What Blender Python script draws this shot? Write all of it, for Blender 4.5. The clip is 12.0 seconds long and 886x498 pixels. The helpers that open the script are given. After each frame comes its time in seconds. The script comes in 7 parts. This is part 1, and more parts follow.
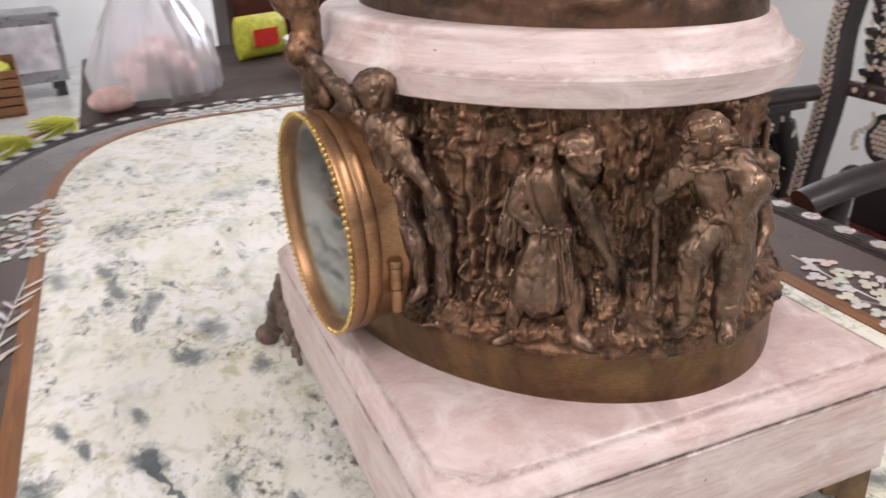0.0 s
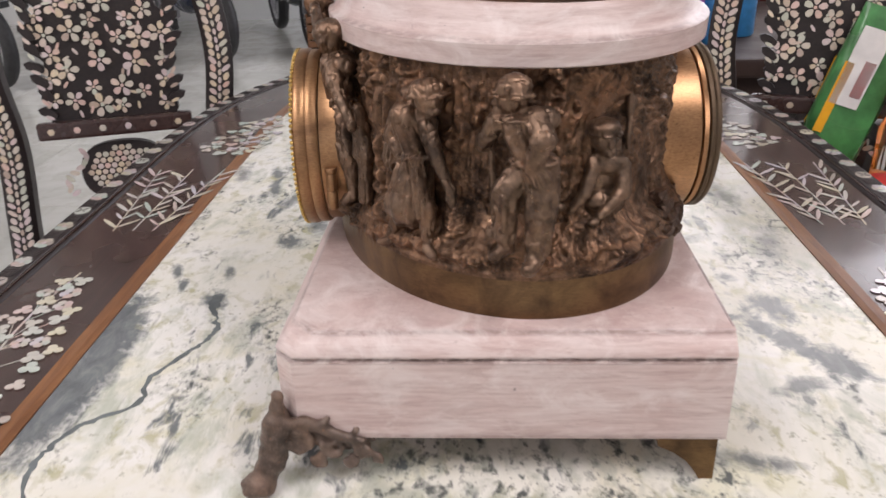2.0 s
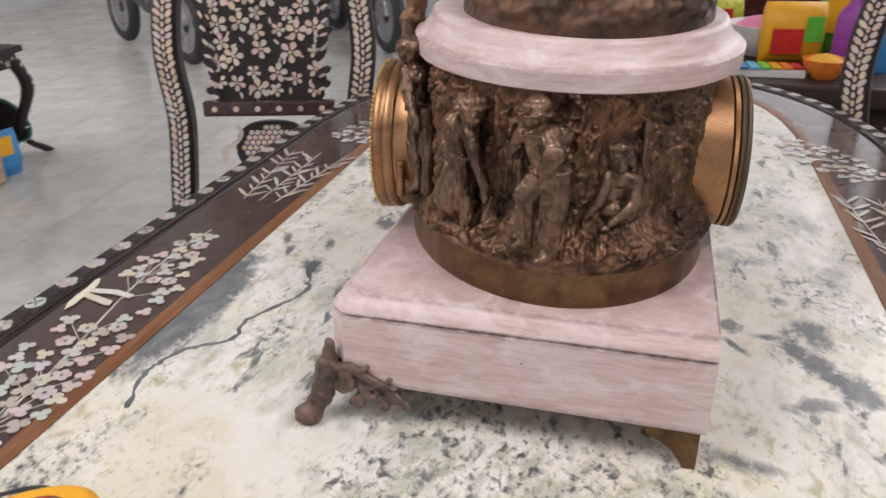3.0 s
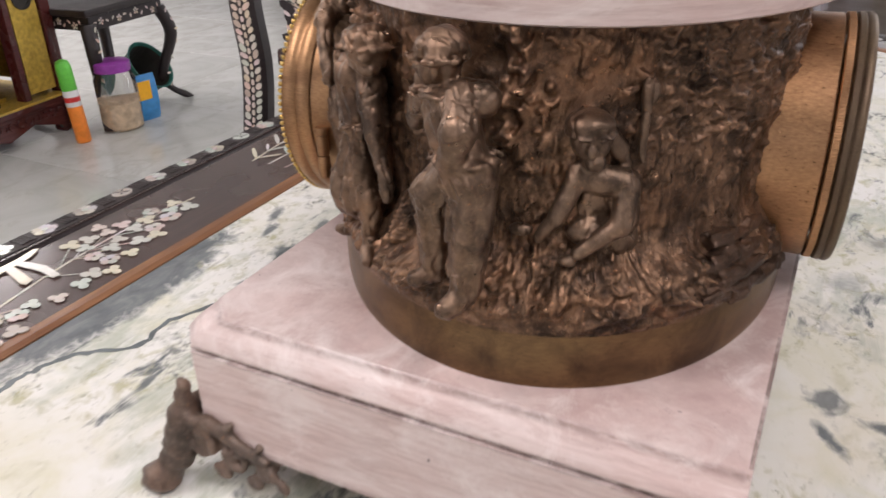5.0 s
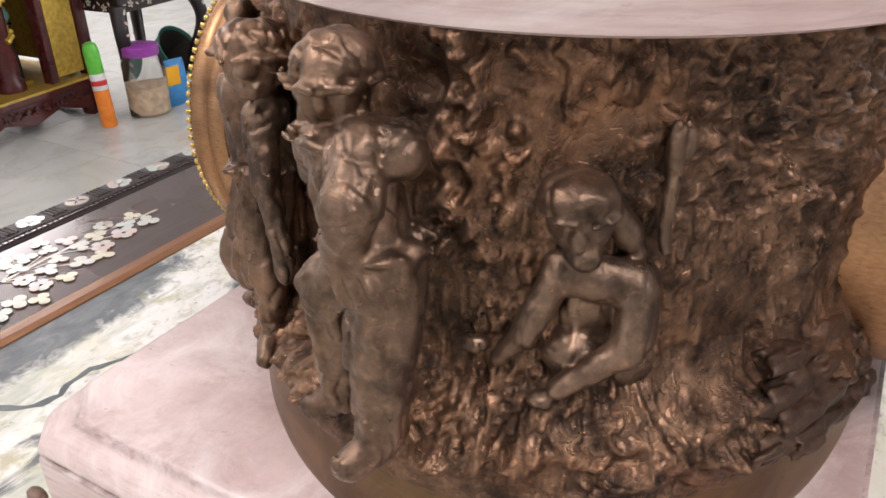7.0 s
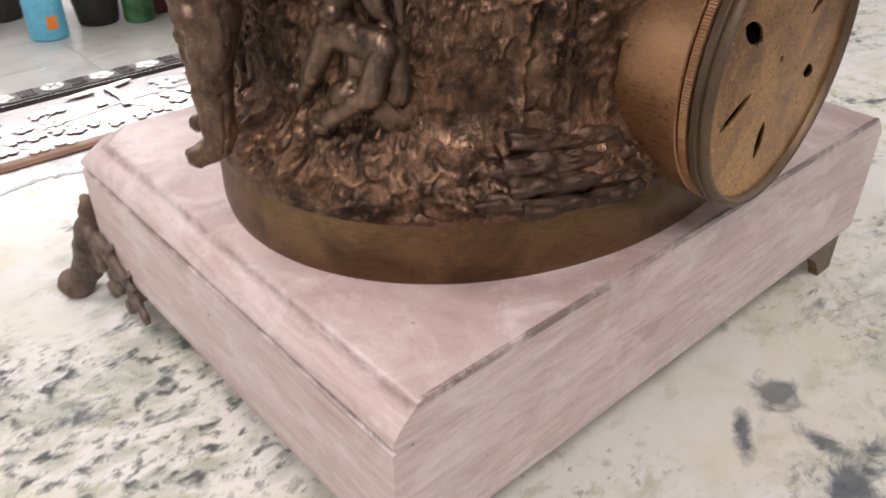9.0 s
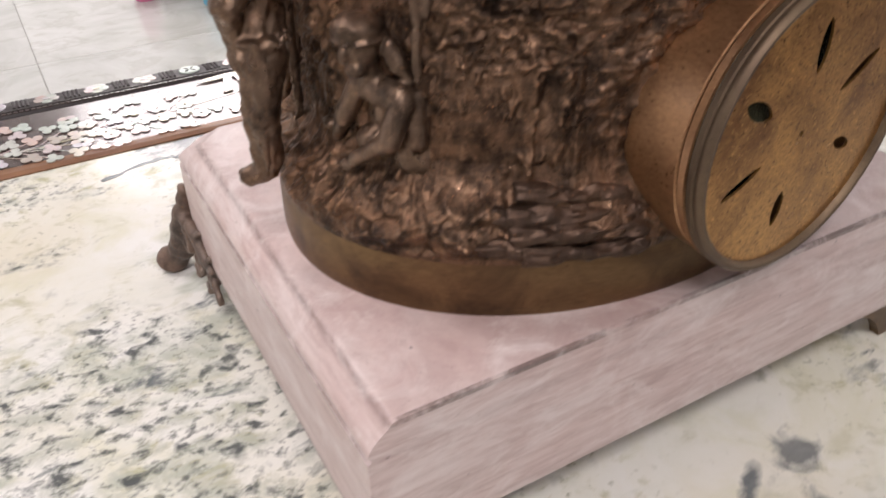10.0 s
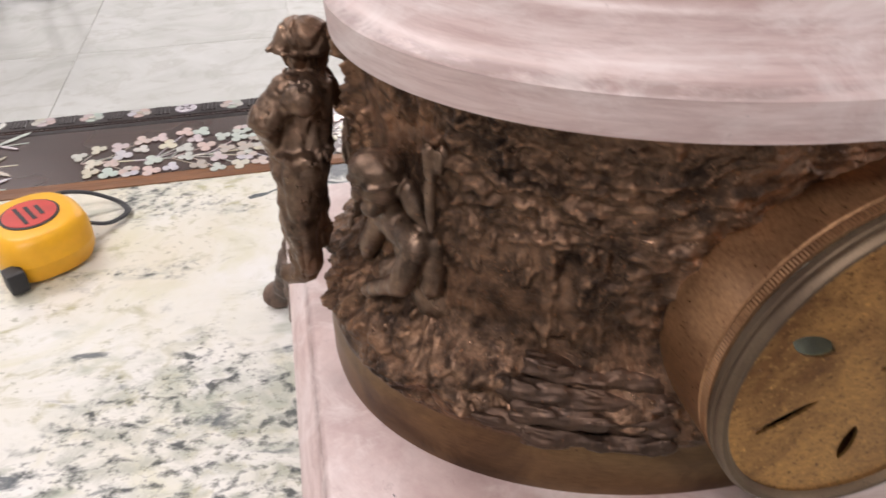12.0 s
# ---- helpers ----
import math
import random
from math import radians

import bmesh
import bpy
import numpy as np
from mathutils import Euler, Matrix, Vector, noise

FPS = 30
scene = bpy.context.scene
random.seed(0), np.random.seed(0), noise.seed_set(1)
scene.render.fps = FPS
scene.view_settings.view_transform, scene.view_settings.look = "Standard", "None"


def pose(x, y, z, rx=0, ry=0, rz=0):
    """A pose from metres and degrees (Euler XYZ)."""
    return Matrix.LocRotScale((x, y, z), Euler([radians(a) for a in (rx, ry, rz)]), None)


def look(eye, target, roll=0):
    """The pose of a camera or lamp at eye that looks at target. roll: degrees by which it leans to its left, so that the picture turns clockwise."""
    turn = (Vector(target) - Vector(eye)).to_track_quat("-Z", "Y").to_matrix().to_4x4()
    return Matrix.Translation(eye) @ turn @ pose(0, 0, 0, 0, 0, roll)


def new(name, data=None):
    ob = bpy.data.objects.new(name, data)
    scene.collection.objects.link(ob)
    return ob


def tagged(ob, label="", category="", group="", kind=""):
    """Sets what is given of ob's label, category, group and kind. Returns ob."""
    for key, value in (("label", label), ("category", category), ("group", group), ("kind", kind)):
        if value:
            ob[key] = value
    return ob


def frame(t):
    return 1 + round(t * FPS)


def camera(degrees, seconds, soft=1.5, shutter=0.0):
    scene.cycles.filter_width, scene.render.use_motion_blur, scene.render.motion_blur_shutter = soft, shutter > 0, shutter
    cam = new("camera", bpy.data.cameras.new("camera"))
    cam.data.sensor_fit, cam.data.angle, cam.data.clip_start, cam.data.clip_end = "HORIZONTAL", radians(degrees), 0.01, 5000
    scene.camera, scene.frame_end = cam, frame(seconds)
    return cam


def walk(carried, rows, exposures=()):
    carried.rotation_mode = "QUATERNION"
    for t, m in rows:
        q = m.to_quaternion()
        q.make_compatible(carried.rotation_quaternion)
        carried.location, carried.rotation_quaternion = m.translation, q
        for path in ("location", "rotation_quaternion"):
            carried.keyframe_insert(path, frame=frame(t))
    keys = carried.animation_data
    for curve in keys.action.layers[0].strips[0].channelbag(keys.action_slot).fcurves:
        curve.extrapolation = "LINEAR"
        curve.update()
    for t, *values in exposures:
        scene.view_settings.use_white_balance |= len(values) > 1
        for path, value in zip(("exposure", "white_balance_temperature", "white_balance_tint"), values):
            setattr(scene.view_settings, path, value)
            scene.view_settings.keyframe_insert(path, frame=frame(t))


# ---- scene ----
cam = camera(58.8, 12.0, soft=1.6, shutter=0.35)
PATH = [
    (0, (-0.231, -0.25, 0.347), (0.446, 1.453, -0.456), -2.4),
    (0.5, (-0.201, -0.304, 0.354), (0.176, 1.477, -0.474), -1.9),
    (1, (-0.15, -0.328, 0.351), (0.038, 1.463, -0.518), -1.5),
    (1.5, (-0.092, -0.318, 0.361), (-0.072, 1.487, -0.499), -1.7),
    (2, (-0.012, -0.4, 0.353), (-0.107, 1.41, -0.495), -1.7),
    (2.5, (0.018, -0.434, 0.363), (-0.246, 1.364, -0.473), -1.8),
    (2.7, (0.035, -0.474, 0.373), (-0.3, 1.313, -0.461), -1.1),
    (4.3, (0.238, -0.399, 0.391), (-0.657, 1.126, -0.544), 0.3),
    (4.5, (0.209, -0.361, 0.378), (-0.68, 1.166, -0.56), -0.2),
    (5, (0.14, -0.236, 0.319), (-0.674, 1.339, -0.607), -1.3),
    (5.5, (0.12, -0.181, 0.307), (-0.675, 1.406, -0.613), -1.2),
    (6, (0.115, -0.153, 0.304), (-0.727, 1.41, -0.618), -1.0),
    (6.5, (0.116, -0.129, 0.295), (-0.757, 1.407, -0.644), -1.0),
    (6.7, (0.112, -0.122, 0.296), (-0.765, 1.409, -0.646), -0.8),
    (8.3, (0.217, -0.108, 0.298), (-0.869, 1.222, -0.728), -0.2),
    (8.5, (0.241, -0.108, 0.291), (-0.893, 1.159, -0.762), 0.0),
    (9, (0.282, -0.104, 0.286), (-0.968, 1.002, -0.815), -0.0),
    (9.5, (0.31, -0.109, 0.299), (-1.036, 0.849, -0.828), -0.1),
    (10, (0.32, -0.069, 0.32), (-1.107, 0.737, -0.826), -0.6),
    (10.5, (0.32, 0.002, 0.344), (-1.171, 0.691, -0.798), -0.8),
    (11, (0.303, 0.025, 0.341), (-1.233, 0.605, -0.802), -1.0),
    (11.5, (0.308, 0.026, 0.344), (-1.264, 0.476, -0.808), -1.2),
    (12, (0.297, 0.021, 0.356), (-1.302, 0.32, -0.807), -1.2),
]
walk(cam, [(t, look(eye, target, roll)) for t, eye, target, roll in PATH], exposures=[(t, e, 6600, 20) for t, e in ((0.0, -0.26), (1.5, -0.34), (2.6, -0.58), (4.5, -0.48), (5.5, -0.34), (6.5, -0.16), (8.4, -0.26), (9.5, -0.54), (10.5, -0.4), (12.0, -0.42))])

# ---- world, lights ----
world = bpy.data.worlds.new("world")
scene.world = world
world.use_nodes = True
sky = world.node_tree.nodes.new("ShaderNodeTexSky")
sky.sky_type = 'NISHITA'
sky.sun_disc = False
sky.sun_elevation, sky.sun_rotation = radians(45), radians(200)
world.node_tree.links.new(sky.outputs[0], world.node_tree.nodes["Background"].inputs[0])
world.node_tree.nodes["Background"].inputs[1].default_value = 0.12


def area_lamp(name, m, sx, sy, power, color=(1, 1, 1)):
    data = bpy.data.lights.new(name, 'AREA')
    data.shape, data.size, data.size_y, data.energy, data.color = 'RECTANGLE', sx, sy, power, color
    ob = new(name, data)
    ob.matrix_world = m
    return ob


DAY = (1.0, 0.99, 0.98)
# added lamp in an assumed south opening, standing for sky light
area_lamp("doorway_light", look((-1.6, -3.9, 0.6), (-0.3, 0.2, 0.0)), 3.2, 2.4, 16, DAY)
area_lamp("window_light", look((2.36, 4.6, 0.95), (0.0, 4.6, 0.95)), 3.3, 2.05, 118, (0.93, 0.97, 1.0))
# unseen overhead fill lamps, added to brighten clock, floor and table glare
for lx, ly, power, sx, sy in ((-1.15, -0.95, 46, 0.4, 1.2), (1.1, -0.65, 46, 0.5, 1.2), (-3.5, -2.1, 24, 0.6, 1.6), (-5.0, 1.5, 135, 1.3, 2.6), (1.85, 4.7, 36, 1.0, 3.2)):
    area_lamp("ceiling_tube", look((lx, ly, 2.06), (lx, ly + 0.001, 0)), sx, sy, power, (1.0, 0.98, 0.95))


# ---- materials ----
class Nodes:
    """A small wrapper to write node trees in few lines."""

    def __init__(self, name):
        self.mat = bpy.data.materials.new(name)
        self.mat.use_nodes = True
        self.t = self.mat.node_tree
        self.bsdf = self.t.nodes["Principled BSDF"]

    def node(self, kind, **values):
        n = self.t.nodes.new(kind)
        for key, value in values.items():
            if key in ("noise_dimensions", "feature", "distance", "wave_type", "bands_direction", "blend_type", "operation", "data_type"):
                if key == "feature":
                    n.feature = value
                elif key == "noise_dimensions":
                    n.noise_dimensions = value
                elif key == "wave_type":
                    n.wave_type = value
                elif key == "bands_direction":
                    n.bands_direction = value
                elif key == "blend_type":
                    n.blend_type = value
                elif key == "operation":
                    n.operation = value
                elif key == "data_type":
                    n.data_type = value
            else:
                n.inputs[key].default_value = value
        return n

    def link(self, a, b):
        self.t.links.new(a, b)

    def coords(self, scale=(1, 1, 1), rot=(0, 0, 0), which="Object"):
        c = self.node("ShaderNodeTexCoord")
        m = self.node("ShaderNodeMapping")
        m.inputs["Scale"].default_value = scale
        m.inputs["Rotation"].default_value = [radians(r) for r in rot]
        self.link(c.outputs[which], m.inputs["Vector"])
        return m.outputs["Vector"]

    def noise(self, vec, scale, detail=4.0, rough=0.55, distort=0.0):
        n = self.node("ShaderNodeTexNoise", Scale=scale, Detail=detail, Roughness=rough, Distortion=distort)
        self.link(vec, n.inputs["Vector"])
        return n.outputs["Fac"]

    def ramp(self, fac, stops):
        r = self.node("ShaderNodeValToRGB")
        els = r.color_ramp.elements
        while len(els) < len(stops):
            els.new(0.5)
        for e, (p, c) in zip(els, stops):
            e.position = p
            e.color = (*c, 1) if not isinstance(c, float) else (c, c, c, 1)
        self.link(fac, r.inputs["Fac"])
        return r.outputs["Color"]

    def mix(self, fac, a, b, blend="MIX"):
        m = self.node("ShaderNodeMix", data_type='RGBA', blend_type=blend)
        for sock, v in ((m.inputs[0], fac), (m.inputs[6], a), (m.inputs[7], b)):
            if isinstance(v, (int, float)):
                sock.default_value = v
            elif isinstance(v, tuple):
                sock.default_value = (*v, 1)
            else:
                self.link(v, sock)
        return m.outputs[2]

    def base(self, v):
        if isinstance(v, tuple):
            self.bsdf.inputs["Base Color"].default_value = (*v, 1)
        else:
            self.link(v, self.bsdf.inputs["Base Color"])

    def set(self, rough=None, metal=None, bump=None, strength=0.3, dist=0.001, **more):
        for key, v in (("Roughness", rough), ("Metallic", metal)):
            if v is None:
                continue
            if isinstance(v, (int, float)):
                self.bsdf.inputs[key].default_value = v
            else:
                self.link(v, self.bsdf.inputs[key])
        if bump is not None:
            b = self.node("ShaderNodeBump", Strength=strength, Distance=dist)
            self.link(bump, b.inputs["Height"])
            self.link(b.outputs["Normal"], self.bsdf.inputs["Normal"])
        for key, v in more.items():
            self.bsdf.inputs[key.replace("_", " ")].default_value = v
        return self.mat


def plain(name, color, rough=0.5, metal=0.0, spread=0.15, scale=40.0, bump=0.0, **more):
    """A paint or plastic with soft unevenness."""
    n = Nodes(name)
    v = n.coords()
    f = n.noise(v, scale)
    lo, hi = tuple(c * (1 - spread) for c in color), tuple(min(1, c * (1 + spread)) for c in color)
    n.base(n.ramp(f, [(0.3, lo), (0.7, hi)]))
    f2 = n.noise(v, scale * 0.3, 2)
    r = n.ramp(f2, [(0.3, max(0.02, rough - 0.08)), (0.7, min(1.0, rough + 0.08))])
    return n.set(rough=r, metal=metal, bump=f if bump else None, strength=bump, **more)


def bronze_material(name, dark, mid, bright, metal=0.85, rough=0.42, wear=1.0, crease=1.0):
    n = Nodes(name)
    v = n.coords()
    big = n.noise(v, 34, 5, 0.6)
    fine = n.noise(v, 340, 6, 0.7, 0.5)
    c = n.ramp(big, [(0.32, dark), (0.52, mid), (0.78, tuple(0.6 * m + 0.4 * h for m, h in zip(mid, bright)))])
    c = n.mix(n.ramp(fine, [(0.5, 0.0), (0.7, 0.45)]), c, bright)
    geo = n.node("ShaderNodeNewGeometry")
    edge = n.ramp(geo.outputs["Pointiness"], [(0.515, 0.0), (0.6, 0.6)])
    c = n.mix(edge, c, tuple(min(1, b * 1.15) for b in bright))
    warm = n.ramp(n.noise(v, 13, 4, 0.6, 0.8), [(0.46, 0.0), (0.66, 0.55 * wear)])
    c = n.mix(warm, c, tuple(0.35 * m + 0.65 * h for m, h in zip(mid, (0.4, 0.19, 0.095))))
    grime = n.ramp(n.noise(v, 110, 5, 0.65), [(0.44, 0.0), (0.64, 0.8 * wear)])
    c = n.mix(grime, c, dark)
    copper = n.ramp(n.noise(v, 520, 3, 0.6), [(0.66, 0.0), (0.74, 0.8 * wear)])
    c = n.mix(copper, c, (0.5, 0.22, 0.1))
    n.base(c)
    r = n.ramp(n.noise(v, 160, 4), [(0.3, rough - 0.14), (0.7, rough + 0.14)])
    h = n.mix(0.4, n.noise(v, 300, 6, 0.7, 0.4), n.noise(v, 950, 4, 0.65))
    # torn creases left by the modelling tool
    for scale, twist in ((120, 1.6), (230, 1.0)):
        line = n.ramp(n.noise(n.coords((1, 1, 0.8), (0, 0, scale)), scale, 3, 0.55, twist), [(0.44, 1.0), (0.5, 0.0), (0.56, 1.0)])
        h = n.mix(0.34 * crease, h, line)
    return n.set(rough=r, metal=metal, bump=h, strength=0.6 * wear, dist=0.0008)


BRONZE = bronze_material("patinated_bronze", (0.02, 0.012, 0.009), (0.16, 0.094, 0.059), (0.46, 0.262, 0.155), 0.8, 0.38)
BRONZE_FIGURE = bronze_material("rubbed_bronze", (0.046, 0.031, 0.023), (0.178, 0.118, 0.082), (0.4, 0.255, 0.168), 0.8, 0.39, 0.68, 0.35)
BRONZE_FOOT = bronze_material("dull_cast_bronze", (0.045, 0.032, 0.026), (0.12, 0.084, 0.066), (0.26, 0.19, 0.15), 0.3, 0.48, 0.6, 0.3)
BRONZE_DARK = bronze_material("dark_bronze", (0.035, 0.023, 0.017), (0.085, 0.05, 0.034), (0.2, 0.12, 0.078), 0.7, 0.48, 0.5, 0.7)


def brushed_brass(name, lo, hi, stain, axis_scale, rough=0.34, spots=0.5, scratches=0.0, metal=0.9, pitted=0.6):
    n = Nodes(name)
    v = n.coords(axis_scale)
    streak = n.noise(v, 60, 5, 0.6)
    w = n.coords()
    cloud = n.noise(w, 30, 5, 0.62, 0.6)
    c = n.ramp(streak, [(0.3, lo), (0.7, hi)])
    c = n.mix(n.ramp(cloud, [(0.42, 0.0), (0.66, spots)]), c, stain)
    pits = n.ramp(n.noise(w, 420, 4, 0.7), [(0.62, 0.0), (0.76, pitted)])
    c = n.mix(pits, c, tuple(0.5 * s for s in stain))
    rough_fac = n.ramp(streak, [(0.3, rough - 0.08), (0.7, rough + 0.1)])
    for k, turn in enumerate((-35, 20, 62)):
        if scratches:
            line = n.ramp(n.noise(n.coords((9, 150, 150), (turn, 0, 3 * k)), 3.0, 5, 0.7, 0.3), [(0.58, 0.0), (0.68, scratches)])
            c = n.mix(line, c, tuple(0.6 * s for s in stain) if k else tuple(min(1, 1.25 * h) for h in hi))
    n.base(c)
    r = n.mix(pits, rough_fac, (0.62, 0.62, 0.62))
    return n.set(rough=r, metal=metal, bump=n.mix(0.5, streak, pits), strength=0.2, dist=0.0004)


BRASS_CASE = brushed_brass("aged_brass_case", (0.25, 0.135, 0.068), (0.48, 0.275, 0.138), (0.14, 0.072, 0.04), (4, 40, 40), 0.37, 0.6, 0.2, 0.82)
# coppery back case, its colour lightened to carry a reflected highlight
BRASS_BACK = brushed_brass("lightened_copper_case", (0.33, 0.175, 0.09), (0.55, 0.31, 0.158), (0.2, 0.1, 0.055), (6, 14, 14), 0.34, 0.4, 0.0, 0.85)
BRASS_PLATE = brushed_brass("brass_cover_plate", (0.36, 0.185, 0.062), (0.66, 0.365, 0.125), (0.15, 0.062, 0.024), (30, 6, 14), 0.33, 0.8, 0.9, pitted=0.08)
BRASS_BAND = brushed_brass("brass_band", (0.13, 0.08, 0.042), (0.27, 0.165, 0.082), (0.075, 0.044, 0.027), (3, 3, 60), 0.4, 0.9)
BRASS_RIM = brushed_brass("grey_brass_rim", (0.12, 0.085, 0.055), (0.2, 0.14, 0.088), (0.08, 0.05, 0.036), (20, 20, 20), 0.5, metal=0.75)
GILT = brushed_brass("gilt_beads", (0.5, 0.34, 0.1), (0.75, 0.52, 0.18), (0.3, 0.17, 0.06), (10, 10, 10), 0.28, 0.3)


def rose_paint():
    """Pinkish-white stone paint, brushed along, with dark rubbed scratches."""
    n = Nodes("rose_stone_paint")
    v = n.coords((7, 7, 120))
    w = n.coords()
    brush = n.noise(v, 3.2, 7, 0.66, 0.25)
    cloud = n.noise(w, 13, 4, 0.55)
    c = n.ramp(brush, [(0.3, (0.46, 0.335, 0.315)), (0.48, (0.56, 0.425, 0.4)), (0.7, (0.65, 0.54, 0.515))])
    c = n.mix(n.ramp(cloud, [(0.4, 0.0), (0.7, 0.6)]), c, (0.66, 0.59, 0.57))
    stain = n.ramp(n.noise(n.coords((8, 8, 60)), 4.5, 7, 0.7, 0.5), [(0.53, 0.0), (0.72, 0.6)])
    c = n.mix(stain, c, (0.38, 0.25, 0.225))
    fine = n.ramp(n.noise(n.coords((30, 30, 420)), 3.0, 4, 0.7), [(0.6, 0.0), (0.78, 0.2)])
    c = n.mix(fine, c, (0.3, 0.21, 0.2))
    spots = n.ramp(n.noise(w, 180, 2), [(0.74, 0.0), (0.77, 0.9)])
    c = n.mix(spots, c, (0.12, 0.1, 0.1))
    # broken dark lines at four heights, along the mouldings and the plinth's lower edge
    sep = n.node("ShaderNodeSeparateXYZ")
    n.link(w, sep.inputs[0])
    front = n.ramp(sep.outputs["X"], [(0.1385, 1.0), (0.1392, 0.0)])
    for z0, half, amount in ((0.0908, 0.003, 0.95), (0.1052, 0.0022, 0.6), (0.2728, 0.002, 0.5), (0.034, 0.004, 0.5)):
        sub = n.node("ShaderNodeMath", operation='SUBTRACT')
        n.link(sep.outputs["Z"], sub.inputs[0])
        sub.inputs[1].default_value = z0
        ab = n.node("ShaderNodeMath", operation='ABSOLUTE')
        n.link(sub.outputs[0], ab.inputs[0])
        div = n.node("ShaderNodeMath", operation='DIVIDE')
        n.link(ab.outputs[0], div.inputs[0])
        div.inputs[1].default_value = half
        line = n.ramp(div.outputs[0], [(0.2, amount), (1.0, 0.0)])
        dark_line = n.mix(1.0, line, n.ramp(n.noise(n.coords((60, 60, 200)), 1.6, 5, 0.7), [(0.3, 0.0), (0.55, 1.0)]), "MULTIPLY")
        dark_line = n.mix(1.0, dark_line, front, "MULTIPLY")
        c = n.mix(dark_line, c, (0.13, 0.085, 0.075))
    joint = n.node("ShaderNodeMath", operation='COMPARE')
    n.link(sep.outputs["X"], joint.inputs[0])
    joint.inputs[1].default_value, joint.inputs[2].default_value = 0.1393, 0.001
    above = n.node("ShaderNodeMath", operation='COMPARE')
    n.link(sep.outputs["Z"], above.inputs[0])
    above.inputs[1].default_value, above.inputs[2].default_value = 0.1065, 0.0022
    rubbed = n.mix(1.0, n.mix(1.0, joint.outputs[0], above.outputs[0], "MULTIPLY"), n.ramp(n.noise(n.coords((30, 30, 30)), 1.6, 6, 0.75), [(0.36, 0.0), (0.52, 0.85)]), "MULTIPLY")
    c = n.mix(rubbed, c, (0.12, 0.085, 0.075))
    smear = n.ramp(n.noise(n.coords((1, 1, 7)), 14, 7, 0.72, 0.8), [(0.47, 0.0), (0.7, 0.7)])
    c = n.mix(smear, c, (0.38, 0.265, 0.245))
    chalk = n.ramp(n.noise(n.coords((1, 1, 2)), 22, 6, 0.7, 1.0), [(0.48, 0.0), (0.7, 0.7)])
    c = n.mix(chalk, c, (0.74, 0.67, 0.65))
    nick = n.ramp(n.noise(n.coords((1, 1, 1.6)), 120, 5, 0.75, 0.6), [(0.64, 0.0), (0.74, 0.6)])
    c = n.mix(nick, c, (0.27, 0.18, 0.165))
    n.base(c)
    r = n.ramp(cloud, [(0.3, 0.32), (0.7, 0.48)])
    return n.set(rough=r, bump=brush, strength=0.06, dist=0.0008, Specular_IOR_Level=0.5)


ROSE = rose_paint()


